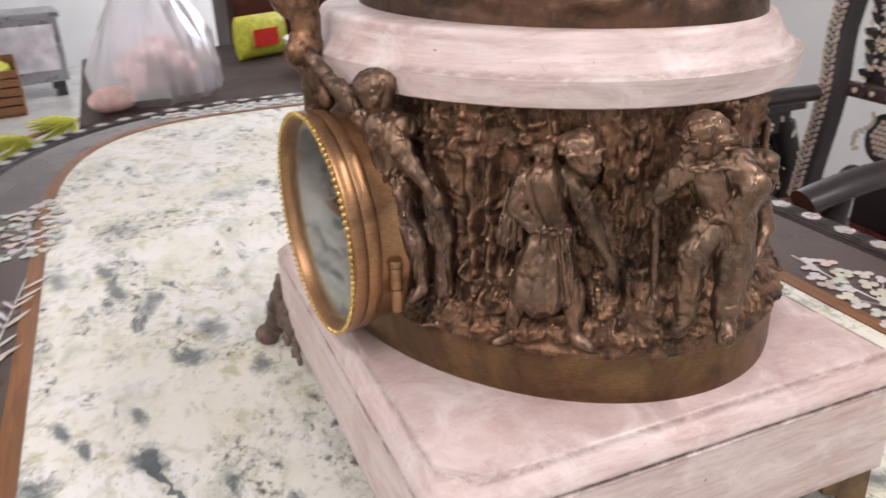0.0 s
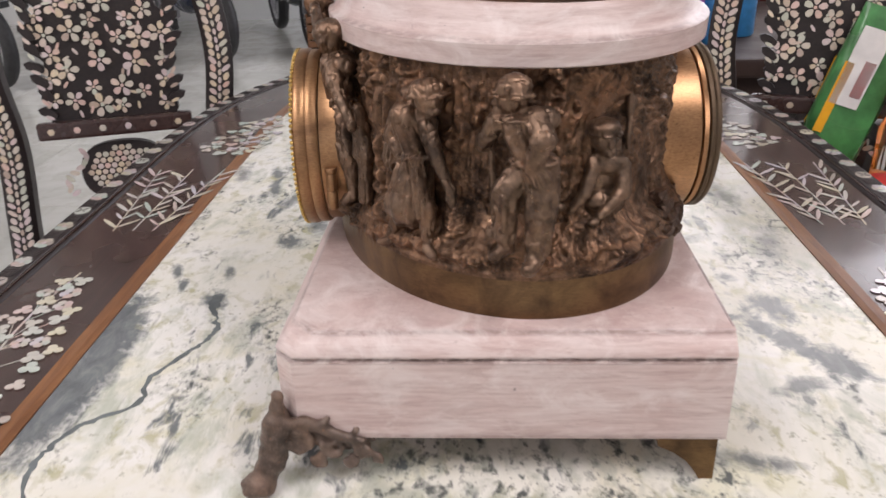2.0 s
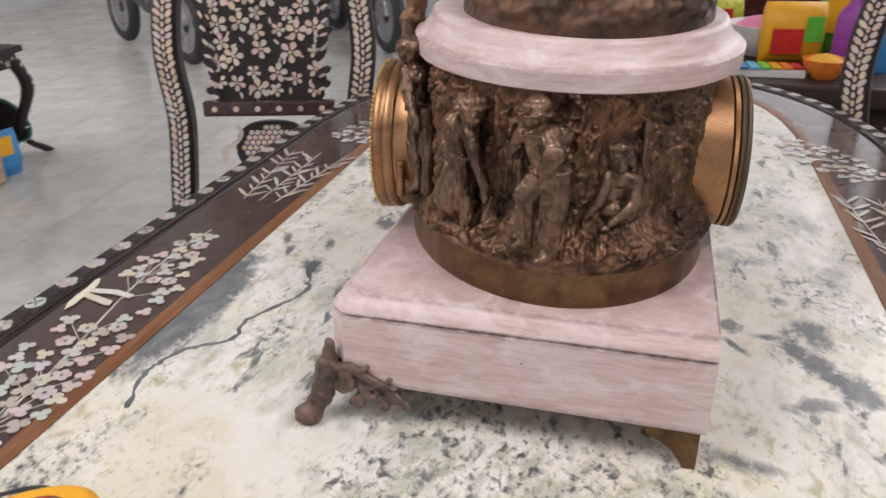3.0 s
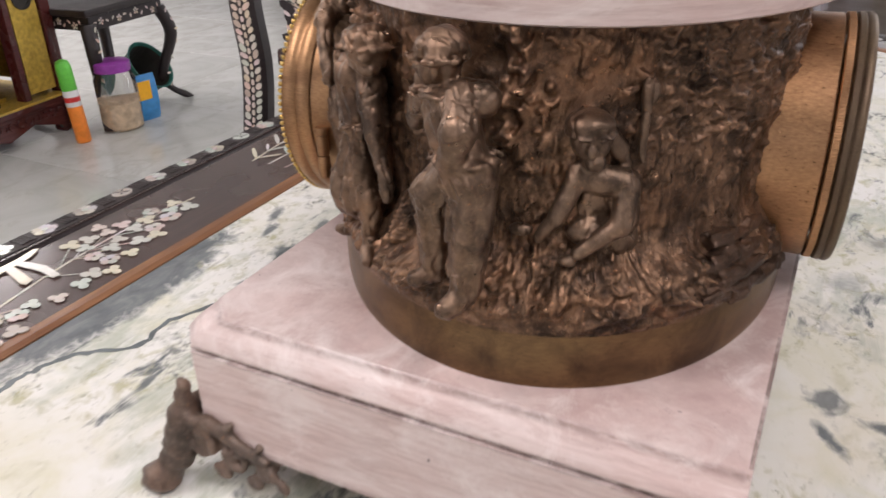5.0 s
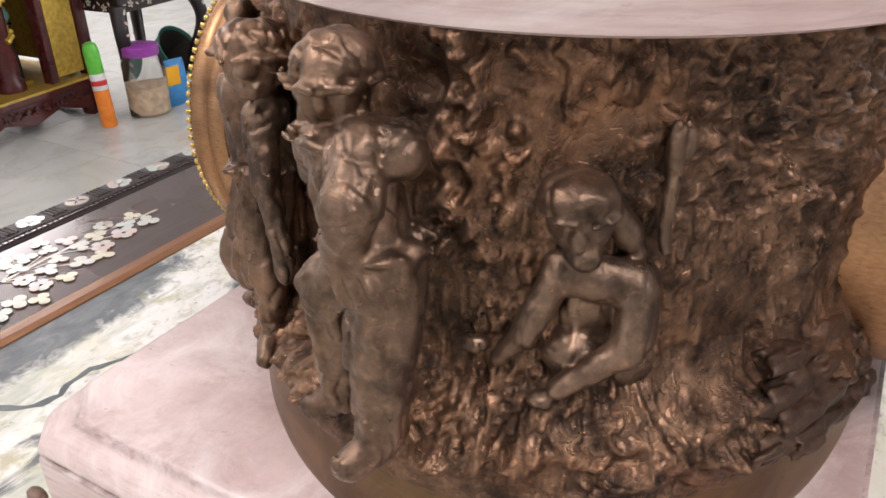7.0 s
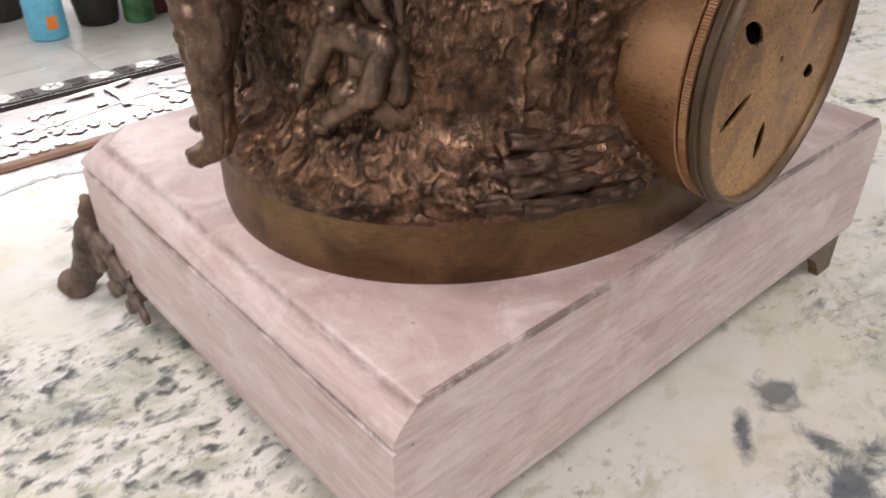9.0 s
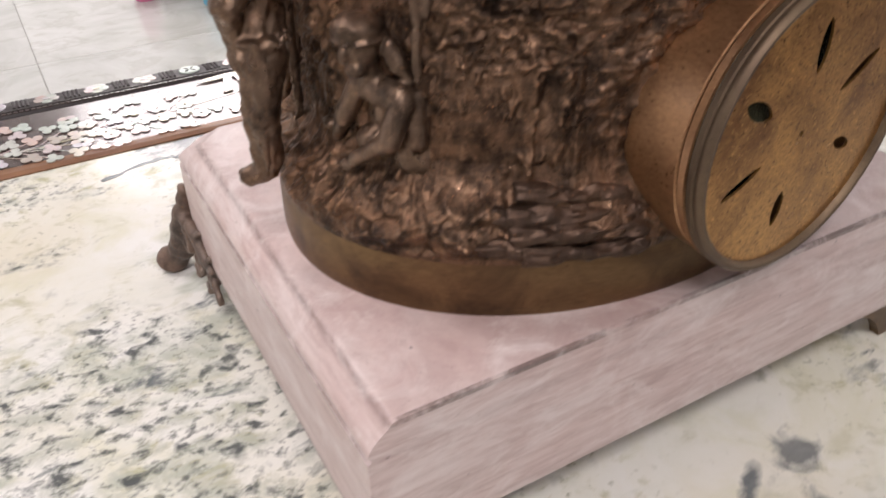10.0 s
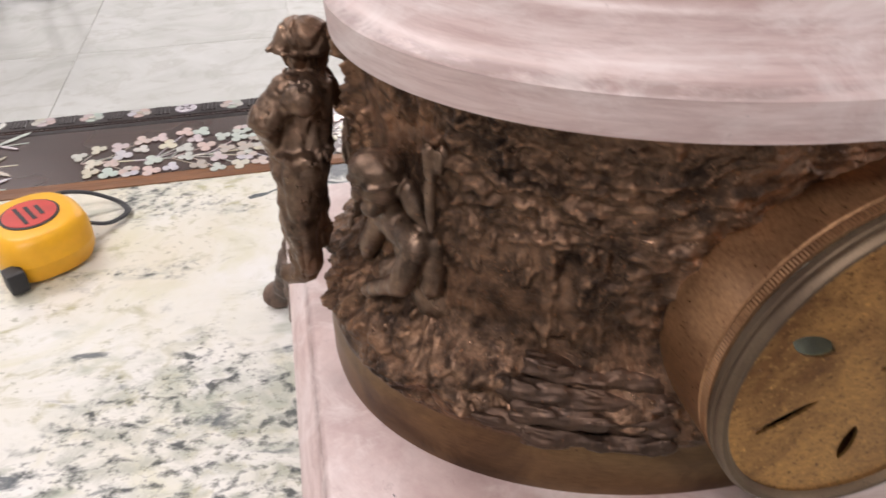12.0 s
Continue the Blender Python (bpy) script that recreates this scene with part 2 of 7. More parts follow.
def table_marble():
    n = Nodes("veined_green_marble")
    w = n.coords()
    soft = n.noise(w, 5.5, 5, 0.6, 0.8)
    c = n.ramp(soft, [(0.3, (0.69, 0.65, 0.53)), (0.44, (0.73, 0.715, 0.645)), (0.6, (0.765, 0.76, 0.73))])
    mid = n.noise(w, 17, 5, 0.6, 0.6)
    streak = n.coords((1.0, 0.7, 1), (0, 0, 28))
    long = n.coords((1.0, 0.42, 1), (0, 0, -30))

    def masked(fac, mask):
        return n.mix(1.0, fac, mask, "MULTIPLY")
    # the flecks gather in drifts, thickest in front of the clock
    heap = n.node("ShaderNodeMapping", Location=(0.02, -0.05, 0), Scale=(0.2, 0.17, 1))
    heap.vector_type = 'TEXTURE'
    n.link(w, heap.inputs["Vector"])
    far = n.node("ShaderNodeVectorMath", operation='LENGTH')
    n.link(heap.outputs["Vector"], far.inputs[0])
    near = n.ramp(far.outputs["Value"], [(0.35, 0.22), (1.0, 0.0)])
    drift = n.node("ShaderNodeMath", operation='ADD')
    n.link(n.noise(streak, 10, 4, 0.6, 0.8), drift.inputs[0])
    n.link(near, drift.inputs[1])
    band = n.ramp(drift.outputs[0], [(0.52, 0.0), (0.62, 1.0)])
    # yellow-green and grey-green clouds
    c = n.mix(n.ramp(n.noise(w, 11, 5, 0.62, 1.2), [(0.5, 0.0), (0.66, 0.6)]), c, (0.64, 0.625, 0.46))
    wash = masked(n.ramp(n.noise(long, 26, 6, 0.66, 0.9), [(0.5, 0.0), (0.68, 0.75)]), n.ramp(n.noise(w, 6.0, 3, 0.5, 0.5), [(0.42, 0.1), (0.58, 1.0)]))
    c = n.mix(wash, c, (0.44, 0.48, 0.4))
    # olive flecks, lying along the grain
    patches = n.ramp(n.noise(w, 7.5, 4, 0.6), [(0.4, 0.1), (0.56, 1.0)])
    olive = masked(n.ramp(n.noise(streak, 62, 5, 0.62, 0.5), [(0.52, 0.0), (0.66, 0.8)]), patches)
    c = n.mix(olive, c, (0.4, 0.385, 0.22))
    crumbs = masked(n.ramp(n.noise(streak, 150, 4, 0.6), [(0.6, 0.0), (0.67, 0.7)]), patches)
    c = n.mix(crumbs, c, (0.3, 0.3, 0.22))
    # grey halos and near-black flecks
    halo = masked(n.ramp(n.noise(streak, 58, 5, 0.62, 0.5), [(0.46, 0.0), (0.62, 0.7)]), band)
    c = n.mix(halo, c, (0.42, 0.44, 0.38))
    fleck = masked(n.ramp(n.noise(streak, 92, 4, 0.58, 0.3), [(0.53, 0.0), (0.655, 0.9)]), band)
    c = n.mix(fleck, c, (0.055, 0.065, 0.07))
    small = masked(n.ramp(n.noise(streak, 190, 3, 0.6), [(0.54, 0.0), (0.68, 0.8)]), band)
    c = n.mix(small, c, (0.1, 0.11, 0.1))
    drift2 = n.ramp(n.noise(w, 6.5, 4, 0.6, 0.9), [(0.47, 0.0), (0.55, 1.0)])
    cloud2 = masked(n.ramp(n.noise(long, 36, 5, 0.62, 0.5), [(0.52, 0.0), (0.64, 0.7)]), drift2)
    c = n.mix(cloud2, c, (0.43, 0.46, 0.38))
    big = masked(n.ramp(n.noise(long, 44, 6, 0.64, 0.5), [(0.565, 0.0), (0.645, 0.88)]), drift2)
    c = n.mix(big, c, (0.1, 0.118, 0.13))
    # slate-grey blots and patches: place, half lengths, turn, softness, tone
    wob = n.noise(w, 60, 7, 0.7, 0.8)
    slate = n.ramp(n.noise(long, 70, 6, 0.7, 0.6), [(0.35, (0.085, 0.1, 0.11)), (0.55, (0.14, 0.157, 0.165)), (0.76, (0.24, 0.258, 0.25))])
    tear = n.noise(n.coords((1.0, 0.4, 1), (0, 0, 60)), 90, 4, 0.6)
    for bx, by, lx, ly, turn, soft_edge, tone in (
            (0.172, 0.222, 0.014, 0.015, 0, 0.35, 0.85), (0.178, 0.183, 0.005, 0.021, 38, 0.5, 0.95), (0.206, 0.209, 0.014, 0.006, 0, 0.4, 0.9),
            (0.247, 0.224, 0.021, 0.03, 10, 0.25, 0.95), (0.226, 0.193, 0.011, 0.028, 10, 0.25, 0.95), (0.246, 0.165, 0.015, 0.032, 20, 0.25, 0.95),
            (0.27, 0.135, 0.022, 0.034, 30, 0.3, 0.95), (0.232, 0.105, 0.026, 0.012, 20, 0.4, 0.85), (0.224, 0.285, 0.01, 0.011, 0, 0.5, 0.8),
            (0.165, 0.02, 0.034, 0.011, -12, 0.5, 0.85), (0.21, 0.375, 0.034, 0.011, 15, 0.8, 0.5), (0.29, 0.36, 0.016, 0.05, -15, 0.7, 0.6),
            (0.28, 0.5, 0.018, 0.05, 10, 0.7, 0.6), (-0.341, 0.13, 0.039, 0.146, 0, 0.05, 0.95),
            (-0.32, 0.303, 0.007, 0.021, 20, 0.3, 0.9), (-0.304, 0.274, 0.005, 0.017, 10, 0.3, 0.9), (-0.264, 0.242, 0.013, 0.022, 20, 0.25, 0.95), (-0.266, 0.3, 0.007, 0.018, 15, 0.4, 0.85),
            (-0.219, 0.375, 0.016, 0.02, 10, 0.3, 0.9), (-0.275, 0.54, 0.009, 0.034, 15, 0.4, 0.85), (-0.284, 0.597, 0.01, 0.03, 20, 0.4, 0.85), (-0.332, 0.594, 0.012, 0.034, 10, 0.5, 0.7),
            (-0.245, 0.494, 0.012, 0.034, -20, 0.4, 0.8), (-0.196, 0.42, 0.013, 0.024, 10, 0.4, 0.85), (-0.167, 0.334, 0.01, 0.018, 0, 0.4, 0.85), (-0.267, 0.72, 0.026, 0.036, 20, 0.8, 0.6),
            (-0.13, 0.79, 0.03, 0.026, 0, 0.8, 0.6), (0.203, 0.472, 0.024, 0.018, 20, 0.8, 0.6), (0.177, 0.388, 0.024, 0.014, 40, 0.8, 0.5)):
        at = n.node("ShaderNodeMapping", Location=(bx, by, 0), Scale=(lx, ly, 1))
        at.vector_type = 'TEXTURE'
        at.inputs["Rotation"].default_value = (0, 0, radians(turn))
        n.link(w, at.inputs["Vector"])
        ln = n.node("ShaderNodeVectorMath", operation='LENGTH')
        n.link(at.outputs["Vector"], ln.inputs[0])
        ragged = n.node("ShaderNodeMath", operation='MULTIPLY_ADD')
        n.link(wob, ragged.inputs[0])
        calm = 0.45 if ly > 0.1 else 1.0
        ragged.inputs[1].default_value = 2.2 * calm
        shift = n.node("ShaderNodeMath", operation='ADD')
        n.link(ln.outputs["Value"], shift.inputs[0])
        shift.inputs[1].default_value = 1.55 * (1 - calm)
        n.link(shift.outputs[0], ragged.inputs[2])
        ragged2 = n.node("ShaderNodeMath", operation='MULTIPLY_ADD')
        n.link(tear, ragged2.inputs[0])
        ragged2.inputs[1].default_value = 0.9 * calm
        n.link(ragged.outputs[0], ragged2.inputs[2])
        scaled = n.node("ShaderNodeMath", operation='MULTIPLY')
        n.link(ragged2.outputs[0], scaled.inputs[0])
        scaled.inputs[1].default_value = 0.25
        c = n.mix(n.ramp(scaled.outputs[0], [(0.57 - 0.2 * soft_edge, tone), (0.63 + 0.1 * soft_edge, 0.0)]), c, slate)
    n.base(c)
    r = n.ramp(mid, [(0.3, 0.12), (0.7, 0.24)])
    return n.set(rough=r, bump=n.noise(w, 500, 3), strength=0.03)


MARBLE = table_marble()
STONE_DARK = plain("slate_grey_marble", (0.13, 0.15, 0.155), 0.18, spread=0.35, scale=24)


def rosewood(name, lo, hi, rough=0.22, coat=0.06):
    n = Nodes(name)
    g = n.noise(n.coords((34, 3, 34)), 5, 6, 0.6, 0.5)
    w = n.noise(n.coords(), 7, 3)
    c = n.ramp(g, [(0.3, lo), (0.75, hi)])
    n.base(n.mix(n.ramp(w, [(0.4, 0.0), (0.7, 0.5)]), c, lo))
    return n.set(rough=n.ramp(w, [(0.3, rough - 0.06), (0.7, rough + 0.1)]), bump=g, strength=0.06, dist=0.0006, Coat_Weight=coat, Coat_Roughness=0.12, Specular_IOR_Level=0.4)


WOOD = rosewood("dark_rosewood", (0.028, 0.014, 0.013), (0.075, 0.036, 0.03), 0.25, 0.7)
WOOD_LIP = rosewood("worn_brown_lip", (0.14, 0.055, 0.022), (0.3, 0.14, 0.06), 0.35)
WOOD_BLACK = rosewood("black_lacquered_wood", (0.012, 0.009, 0.01), (0.035, 0.022, 0.02), 0.45)
WOOD_RED = rosewood("red_lacquered_wood", (0.05, 0.01, 0.01), (0.12, 0.028, 0.022), 0.22)
WOOD_BENCH = rosewood("brown_bench_wood", (0.035, 0.02, 0.016), (0.05, 0.026, 0.022), 0.6)


def pearl(name, strength=1.0, tint=(1, 1, 1)):
    n = Nodes(name)
    geo = n.node("ShaderNodeNewGeometry")
    info = n.node("ShaderNodeObjectInfo")
    add = n.node("ShaderNodeMath", operation='ADD')
    n.link(geo.outputs["Random Per Island"], add.inputs[0])
    n.link(info.outputs["Random"], add.inputs[1])
    frac = n.node("ShaderNodeMath", operation='FRACT')
    n.link(add.outputs[0], frac.inputs[0])
    c = n.ramp(frac.outputs[0], [(0.0, (0.78, 0.7, 0.66)), (0.2, (0.6, 0.72, 0.64)), (0.4, (0.8, 0.58, 0.52)), (0.6, (0.72, 0.68, 0.76)), (0.8, (0.82, 0.76, 0.56)), (1.0, (0.5, 0.42, 0.38))])
    cloud = n.noise(n.coords(), 160, 3)
    c = n.mix(n.ramp(cloud, [(0.35, 0.0), (0.7, 0.45)]), c, (0.5, 0.52, 0.5))
    c = n.mix(1.0, c, tuple(strength * k for k in tint), "MULTIPLY")
    n.base(c)
    return n.set(rough=0.2, metal=0.15, bump=cloud, strength=0.1, dist=0.0005, Coat_Weight=0.3)


PEARL = pearl("mother_of_pearl", 0.85)
PEARL_CHAIR = pearl("rosy_mother_of_pearl", 0.95, (1.0, 0.88, 0.82))


def floor_stone():
    n = Nodes("polished_pale_floor")
    w = n.coords()
    a = n.noise(w, 2.2, 6, 0.62, 1.2)
    c = n.ramp(a, [(0.3, (0.5, 0.505, 0.46)), (0.5, (0.62, 0.625, 0.59)), (0.72, (0.72, 0.725, 0.7))])
    v = n.noise(n.coords((1, 0.6, 1), (0, 0, 35)), 6, 6, 0.65, 1.5)
    c = n.mix(n.ramp(v, [(0.5, 0.0), (0.58, 0.35), (0.66, 0.0)]), c, (0.42, 0.4, 0.34))
    info = n.node("ShaderNodeObjectInfo")
    c = n.mix(n.ramp(info.outputs["Random"], [(0.0, 0.0), (1.0, 0.25)]), c, (0.5, 0.52, 0.5))
    n.base(c)
    return n.set(rough=n.ramp(a, [(0.3, 0.1), (0.7, 0.2)]))


FLOOR = floor_stone()
GROUT = plain("grey_grout", (0.4, 0.39, 0.36), 0.7)
WALL = plain("white_wall_paint", (0.74, 0.745, 0.74), 0.75, spread=0.04, scale=3)
CEIL = plain("white_ceiling_paint", (0.8, 0.8, 0.79), 0.8, spread=0.03, scale=3)
GLASS = Nodes("clear_glass").set(rough=0.02, Transmission_Weight=1.0, IOR=1.45)
DIAL = plain("greenish_dial_glass", (0.88, 0.94, 0.88), 0.05, spread=0.03, scale=18, Transmission_Weight=1.0, IOR=2.3)
DARK_IN = plain("dark_inside", (0.03, 0.025, 0.02), 0.7)
YELLOW = plain("yellow_plastic", (0.85, 0.42, 0.015), 0.38, spread=0.06, scale=80)
BLACK_RUBBER = plain("black_rubber", (0.022, 0.022, 0.024), 0.55, spread=0.3)
RED_LABEL = plain("red_label", (0.55, 0.04, 0.03), 0.35, spread=0.2)
GOLD_PAINT = plain("gold_paint", (0.55, 0.36, 0.06), 0.4, 0.5, 0.25, 60, 0.2)
PURPLE = plain("purple_plastic", (0.3, 0.05, 0.34), 0.35)
GREEN_DARK = plain("dark_green_plastic", (0.01, 0.11, 0.085), 0.4)
GREEN_BRIGHT = plain("bright_green_plastic", (0.12, 0.55, 0.06), 0.35)
ORANGE = plain("orange_plastic", (0.85, 0.24, 0.03), 0.4)
WHITE_PL = plain("white_plastic", (0.75, 0.74, 0.72), 0.4, spread=0.06)
BLUE = plain("blue_plastic", (0.04, 0.25, 0.55), 0.4)
SKY_BLUE = plain("light_blue_plastic", (0.12, 0.46, 0.62), 0.4)
PINK = plain("pink_plastic", (0.75, 0.22, 0.38), 0.45)
RED_PL = plain("red_plastic", (0.62, 0.03, 0.025), 0.4)
BEIGE = plain("beige_snack", (0.55, 0.42, 0.28), 0.7, spread=0.3, scale=30)
PINK_BREAD = plain("pinkish_bread", (0.62, 0.42, 0.38), 0.7, spread=0.25, scale=25)
BRISTLE = plain("yellow_green_bristle", (0.5, 0.5, 0.05), 0.6, spread=0.3, scale=60)
NICKEL = plain("bright_nickel", (0.62, 0.61, 0.57), 0.1, 1.0, 0.05)
STEEL = plain("grey_steel", (0.4, 0.4, 0.42), 0.3, 0.9)
PACK_GREEN = plain("green_foil_pack", (0.05, 0.2, 0.06), 0.3, spread=0.5, scale=22)
BAG = Nodes("milky_film").set(rough=0.2, Transmission_Weight=0.64, IOR=1.15)
BAG.node_tree.nodes["Principled BSDF"].inputs["Base Color"].default_value = (0.85, 0.84, 0.88, 1)


# ---- mesh tools ----
def mesh_object(name, verts, faces, material, smooth=True):
    me = bpy.data.meshes.new(name)
    me.from_pydata([tuple(v) for v in verts], [], [tuple(int(i) for i in f) for f in faces])
    me.materials.append(material)
    if smooth:
        me.polygons.foreach_set("use_smooth", [True] * len(me.polygons))
    me.update()
    return new(name, me)


def part(name, bm, material, parent=None, label="", smooth=False):
    """Links a bmesh as one mesh object under a thing or a part."""
    me = bpy.data.meshes.new(name)
    bmesh.ops.recalc_face_normals(bm, faces=bm.faces)
    bm.to_mesh(me)
    bm.free()
    me.materials.append(material)
    if smooth:
        me.polygons.foreach_set("use_smooth", [True] * len(me.polygons))
        me.set_sharp_from_angle(angle=radians(42))
    ob = new(name, me)
    if parent is not None:
        ob.parent = parent
    if label:
        ob["label"] = label
    return ob


def under(ob, parent, label=""):
    ob.parent = parent
    if label:
        ob["label"] = label
    return ob


def thing(name, label, category, group="", m=None):
    ob = new(name)
    ob.empty_display_size = 0.05
    if m is not None:
        ob.matrix_world = m
    return tagged(ob, label, category, group)


def add_box(bm, x0, x1, y0, y1, z0, z1, bevel=0.0, m=None):
    r = bmesh.ops.create_cube(bm, size=1.0)
    vs = r["verts"]
    bmesh.ops.scale(bm, vec=(x1 - x0, y1 - y0, z1 - z0), verts=vs)
    bmesh.ops.translate(bm, vec=((x0 + x1) / 2, (y0 + y1) / 2, (z0 + z1) / 2), verts=vs)
    if bevel:
        es = list({e for v in vs for e in v.link_edges})
        vs = list({v for f in bmesh.ops.bevel(bm, geom=es, offset=bevel, segments=2, affect='EDGES', profile=0.6)["faces"] for v in f.verts} | {v for v in vs if v.is_valid})
    if m is not None:
        bmesh.ops.transform(bm, matrix=m, verts=vs)
    return vs


def box(x0, x1, y0, y1, z0, z1, bevel=0.0, m=None):
    bm = bmesh.new()
    add_box(bm, x0, x1, y0, y1, z0, z1, bevel, m)
    return bm


def add_lathe(bm, profile, n=32, m=None, caps=True, squash=None):
    """Turns (radius, height) rows about z. squash(angle, radius) may change the radius."""
    rings = []
    for r, z in profile:
        ring = []
        for k in range(n):
            a = 2 * math.pi * k / n
            rr = squash(a, r, z) if squash else r
            co = Vector((rr * math.cos(a), rr * math.sin(a), z))
            ring.append(bm.verts.new(m @ co if m is not None else co))
        rings.append(ring)
    for a, b in zip(rings, rings[1:]):
        for k in range(n):
            bm.faces.new((a[k], a[(k + 1) % n], b[(k + 1) % n], b[k]))
    if caps:
        bm.faces.new(rings[0][::-1])
        bm.faces.new(rings[-1])
    return rings


def lathe(profile, n=32, m=None, caps=True, squash=None):
    bm = bmesh.new()
    add_lathe(bm, profile, n, m, caps, squash)
    return bm


def add_tube(bm, path, radii, n=10, flat=1.0):
    """A tapering tube along a path of points."""
    path = [Vector(p) for p in path]
    rings = []
    up = Vector((0, 0, 1))
    for i, p in enumerate(path):
        d = (path[min(i + 1, len(path) - 1)] - path[max(i - 1, 0)]).normalized()
        side = d.cross(up)
        side = side.normalized() if side.length > 1e-4 else Vector((1, 0, 0))
        nor = side.cross(d).normalized()
        r = radii[i] if isinstance(radii, (list, tuple)) else radii
        rings.append([bm.verts.new(p + side * (r * math.cos(a)) + nor * (r * flat * math.sin(a))) for a in [2 * math.pi * k / n for k in range(n)]])
    for a, b in zip(rings, rings[1:]):
        for k in range(n):
            bm.faces.new((a[k], a[(k + 1) % n], b[(k + 1) % n], b[k]))
    bm.faces.new(rings[0][::-1])
    bm.faces.new(rings[-1])


def tube(path, radii, n=10, flat=1.0):
    bm = bmesh.new()
    add_tube(bm, path, radii, n, flat)
    return bm


def smooth_path(points, steps=6):
    """Catmull-Rom through the points."""
    p = [Vector(q) for q in points]
    p = [2 * p[0] - p[1]] + p + [2 * p[-1] - p[-2]]
    out = []
    for a, b, c, d in zip(p, p[1:], p[2:], p[3:]):
        for k in range(steps):
            t = k / steps
            out.append(0.5 * (2 * b + (c - a) * t + (2 * a - 5 * b + 4 * c - d) * t * t + (3 * b - a - 3 * c + d) * t ** 3))
    return out + [p[-2]]


def add_prism(bm, outline, z0, z1, m=None):
    lo = [bm.verts.new(m @ Vector((x, y, z0)) if m is not None else (x, y, z0)) for x, y in outline]
    hi = [bm.verts.new(m @ Vector((x, y, z1)) if m is not None else (x, y, z1)) for x, y in outline]
    n = len(outline)
    bm.faces.new(hi)
    bm.faces.new(lo[::-1])
    for k in range(n):
        bm.faces.new((lo[k], lo[(k + 1) % n], hi[(k + 1) % n], hi[k]))


# lattice noise for shapes
_rng = np.random.RandomState(7)
_lat = _rng.rand(32, 32, 32)


def vnoise(x, y, z):
    xi, yi, zi = np.floor(x).astype(int), np.floor(y).astype(int), np.floor(z).astype(int)
    fx, fy, fz = x - xi, y - yi, z - zi
    fx, fy, fz = (f * f * (3 - 2 * f) for f in (fx, fy, fz))
    out = 0
    for dx in (0, 1):
        for dy in (0, 1):
            for dz in (0, 1):
                w = (fx if dx else 1 - fx) * (fy if dy else 1 - fy) * (fz if dz else 1 - fz)
                out = out + w * _lat[(xi + dx) % 32, (yi + dy) % 32, (zi + dz) % 32]
    return out * 2 - 1


def fbm(x, y, z, octaves=4, gain=0.5):
    out, amp = 0, 1.0
    for k in range(octaves):
        out = out + amp * vnoise(x + 11.3 * k, y + 5.7 * k, z + 3.1 * k)
        x, y, z, amp = x * 2.03, y * 2.03, z * 2.03, amp * gain
    return out


def smin(a, b, k):
    h = np.clip(0.5 + 0.5 * (b - a) / k, 0, 1)
    return b * (1 - h) + a * h - k * h * (1 - h)


def capsule(p, a, b, ra, rb=None):
    rb = ra if rb is None else rb
    a, b = np.array(a, float), np.array(b, float)
    ab = b - a
    t = np.clip(((p - a) @ ab) / max(ab @ ab, 1e-12), 0, 1)
    return np.linalg.norm(p - a - t[..., None] * ab, axis=-1) - (ra + (rb - ra) * t)


def ellipsoid(p, c, r):
    q = (p - np.array(c, float)) / np.array(r, float)
    k = np.linalg.norm(q, axis=-1)
    return (k - 1) * min(r)


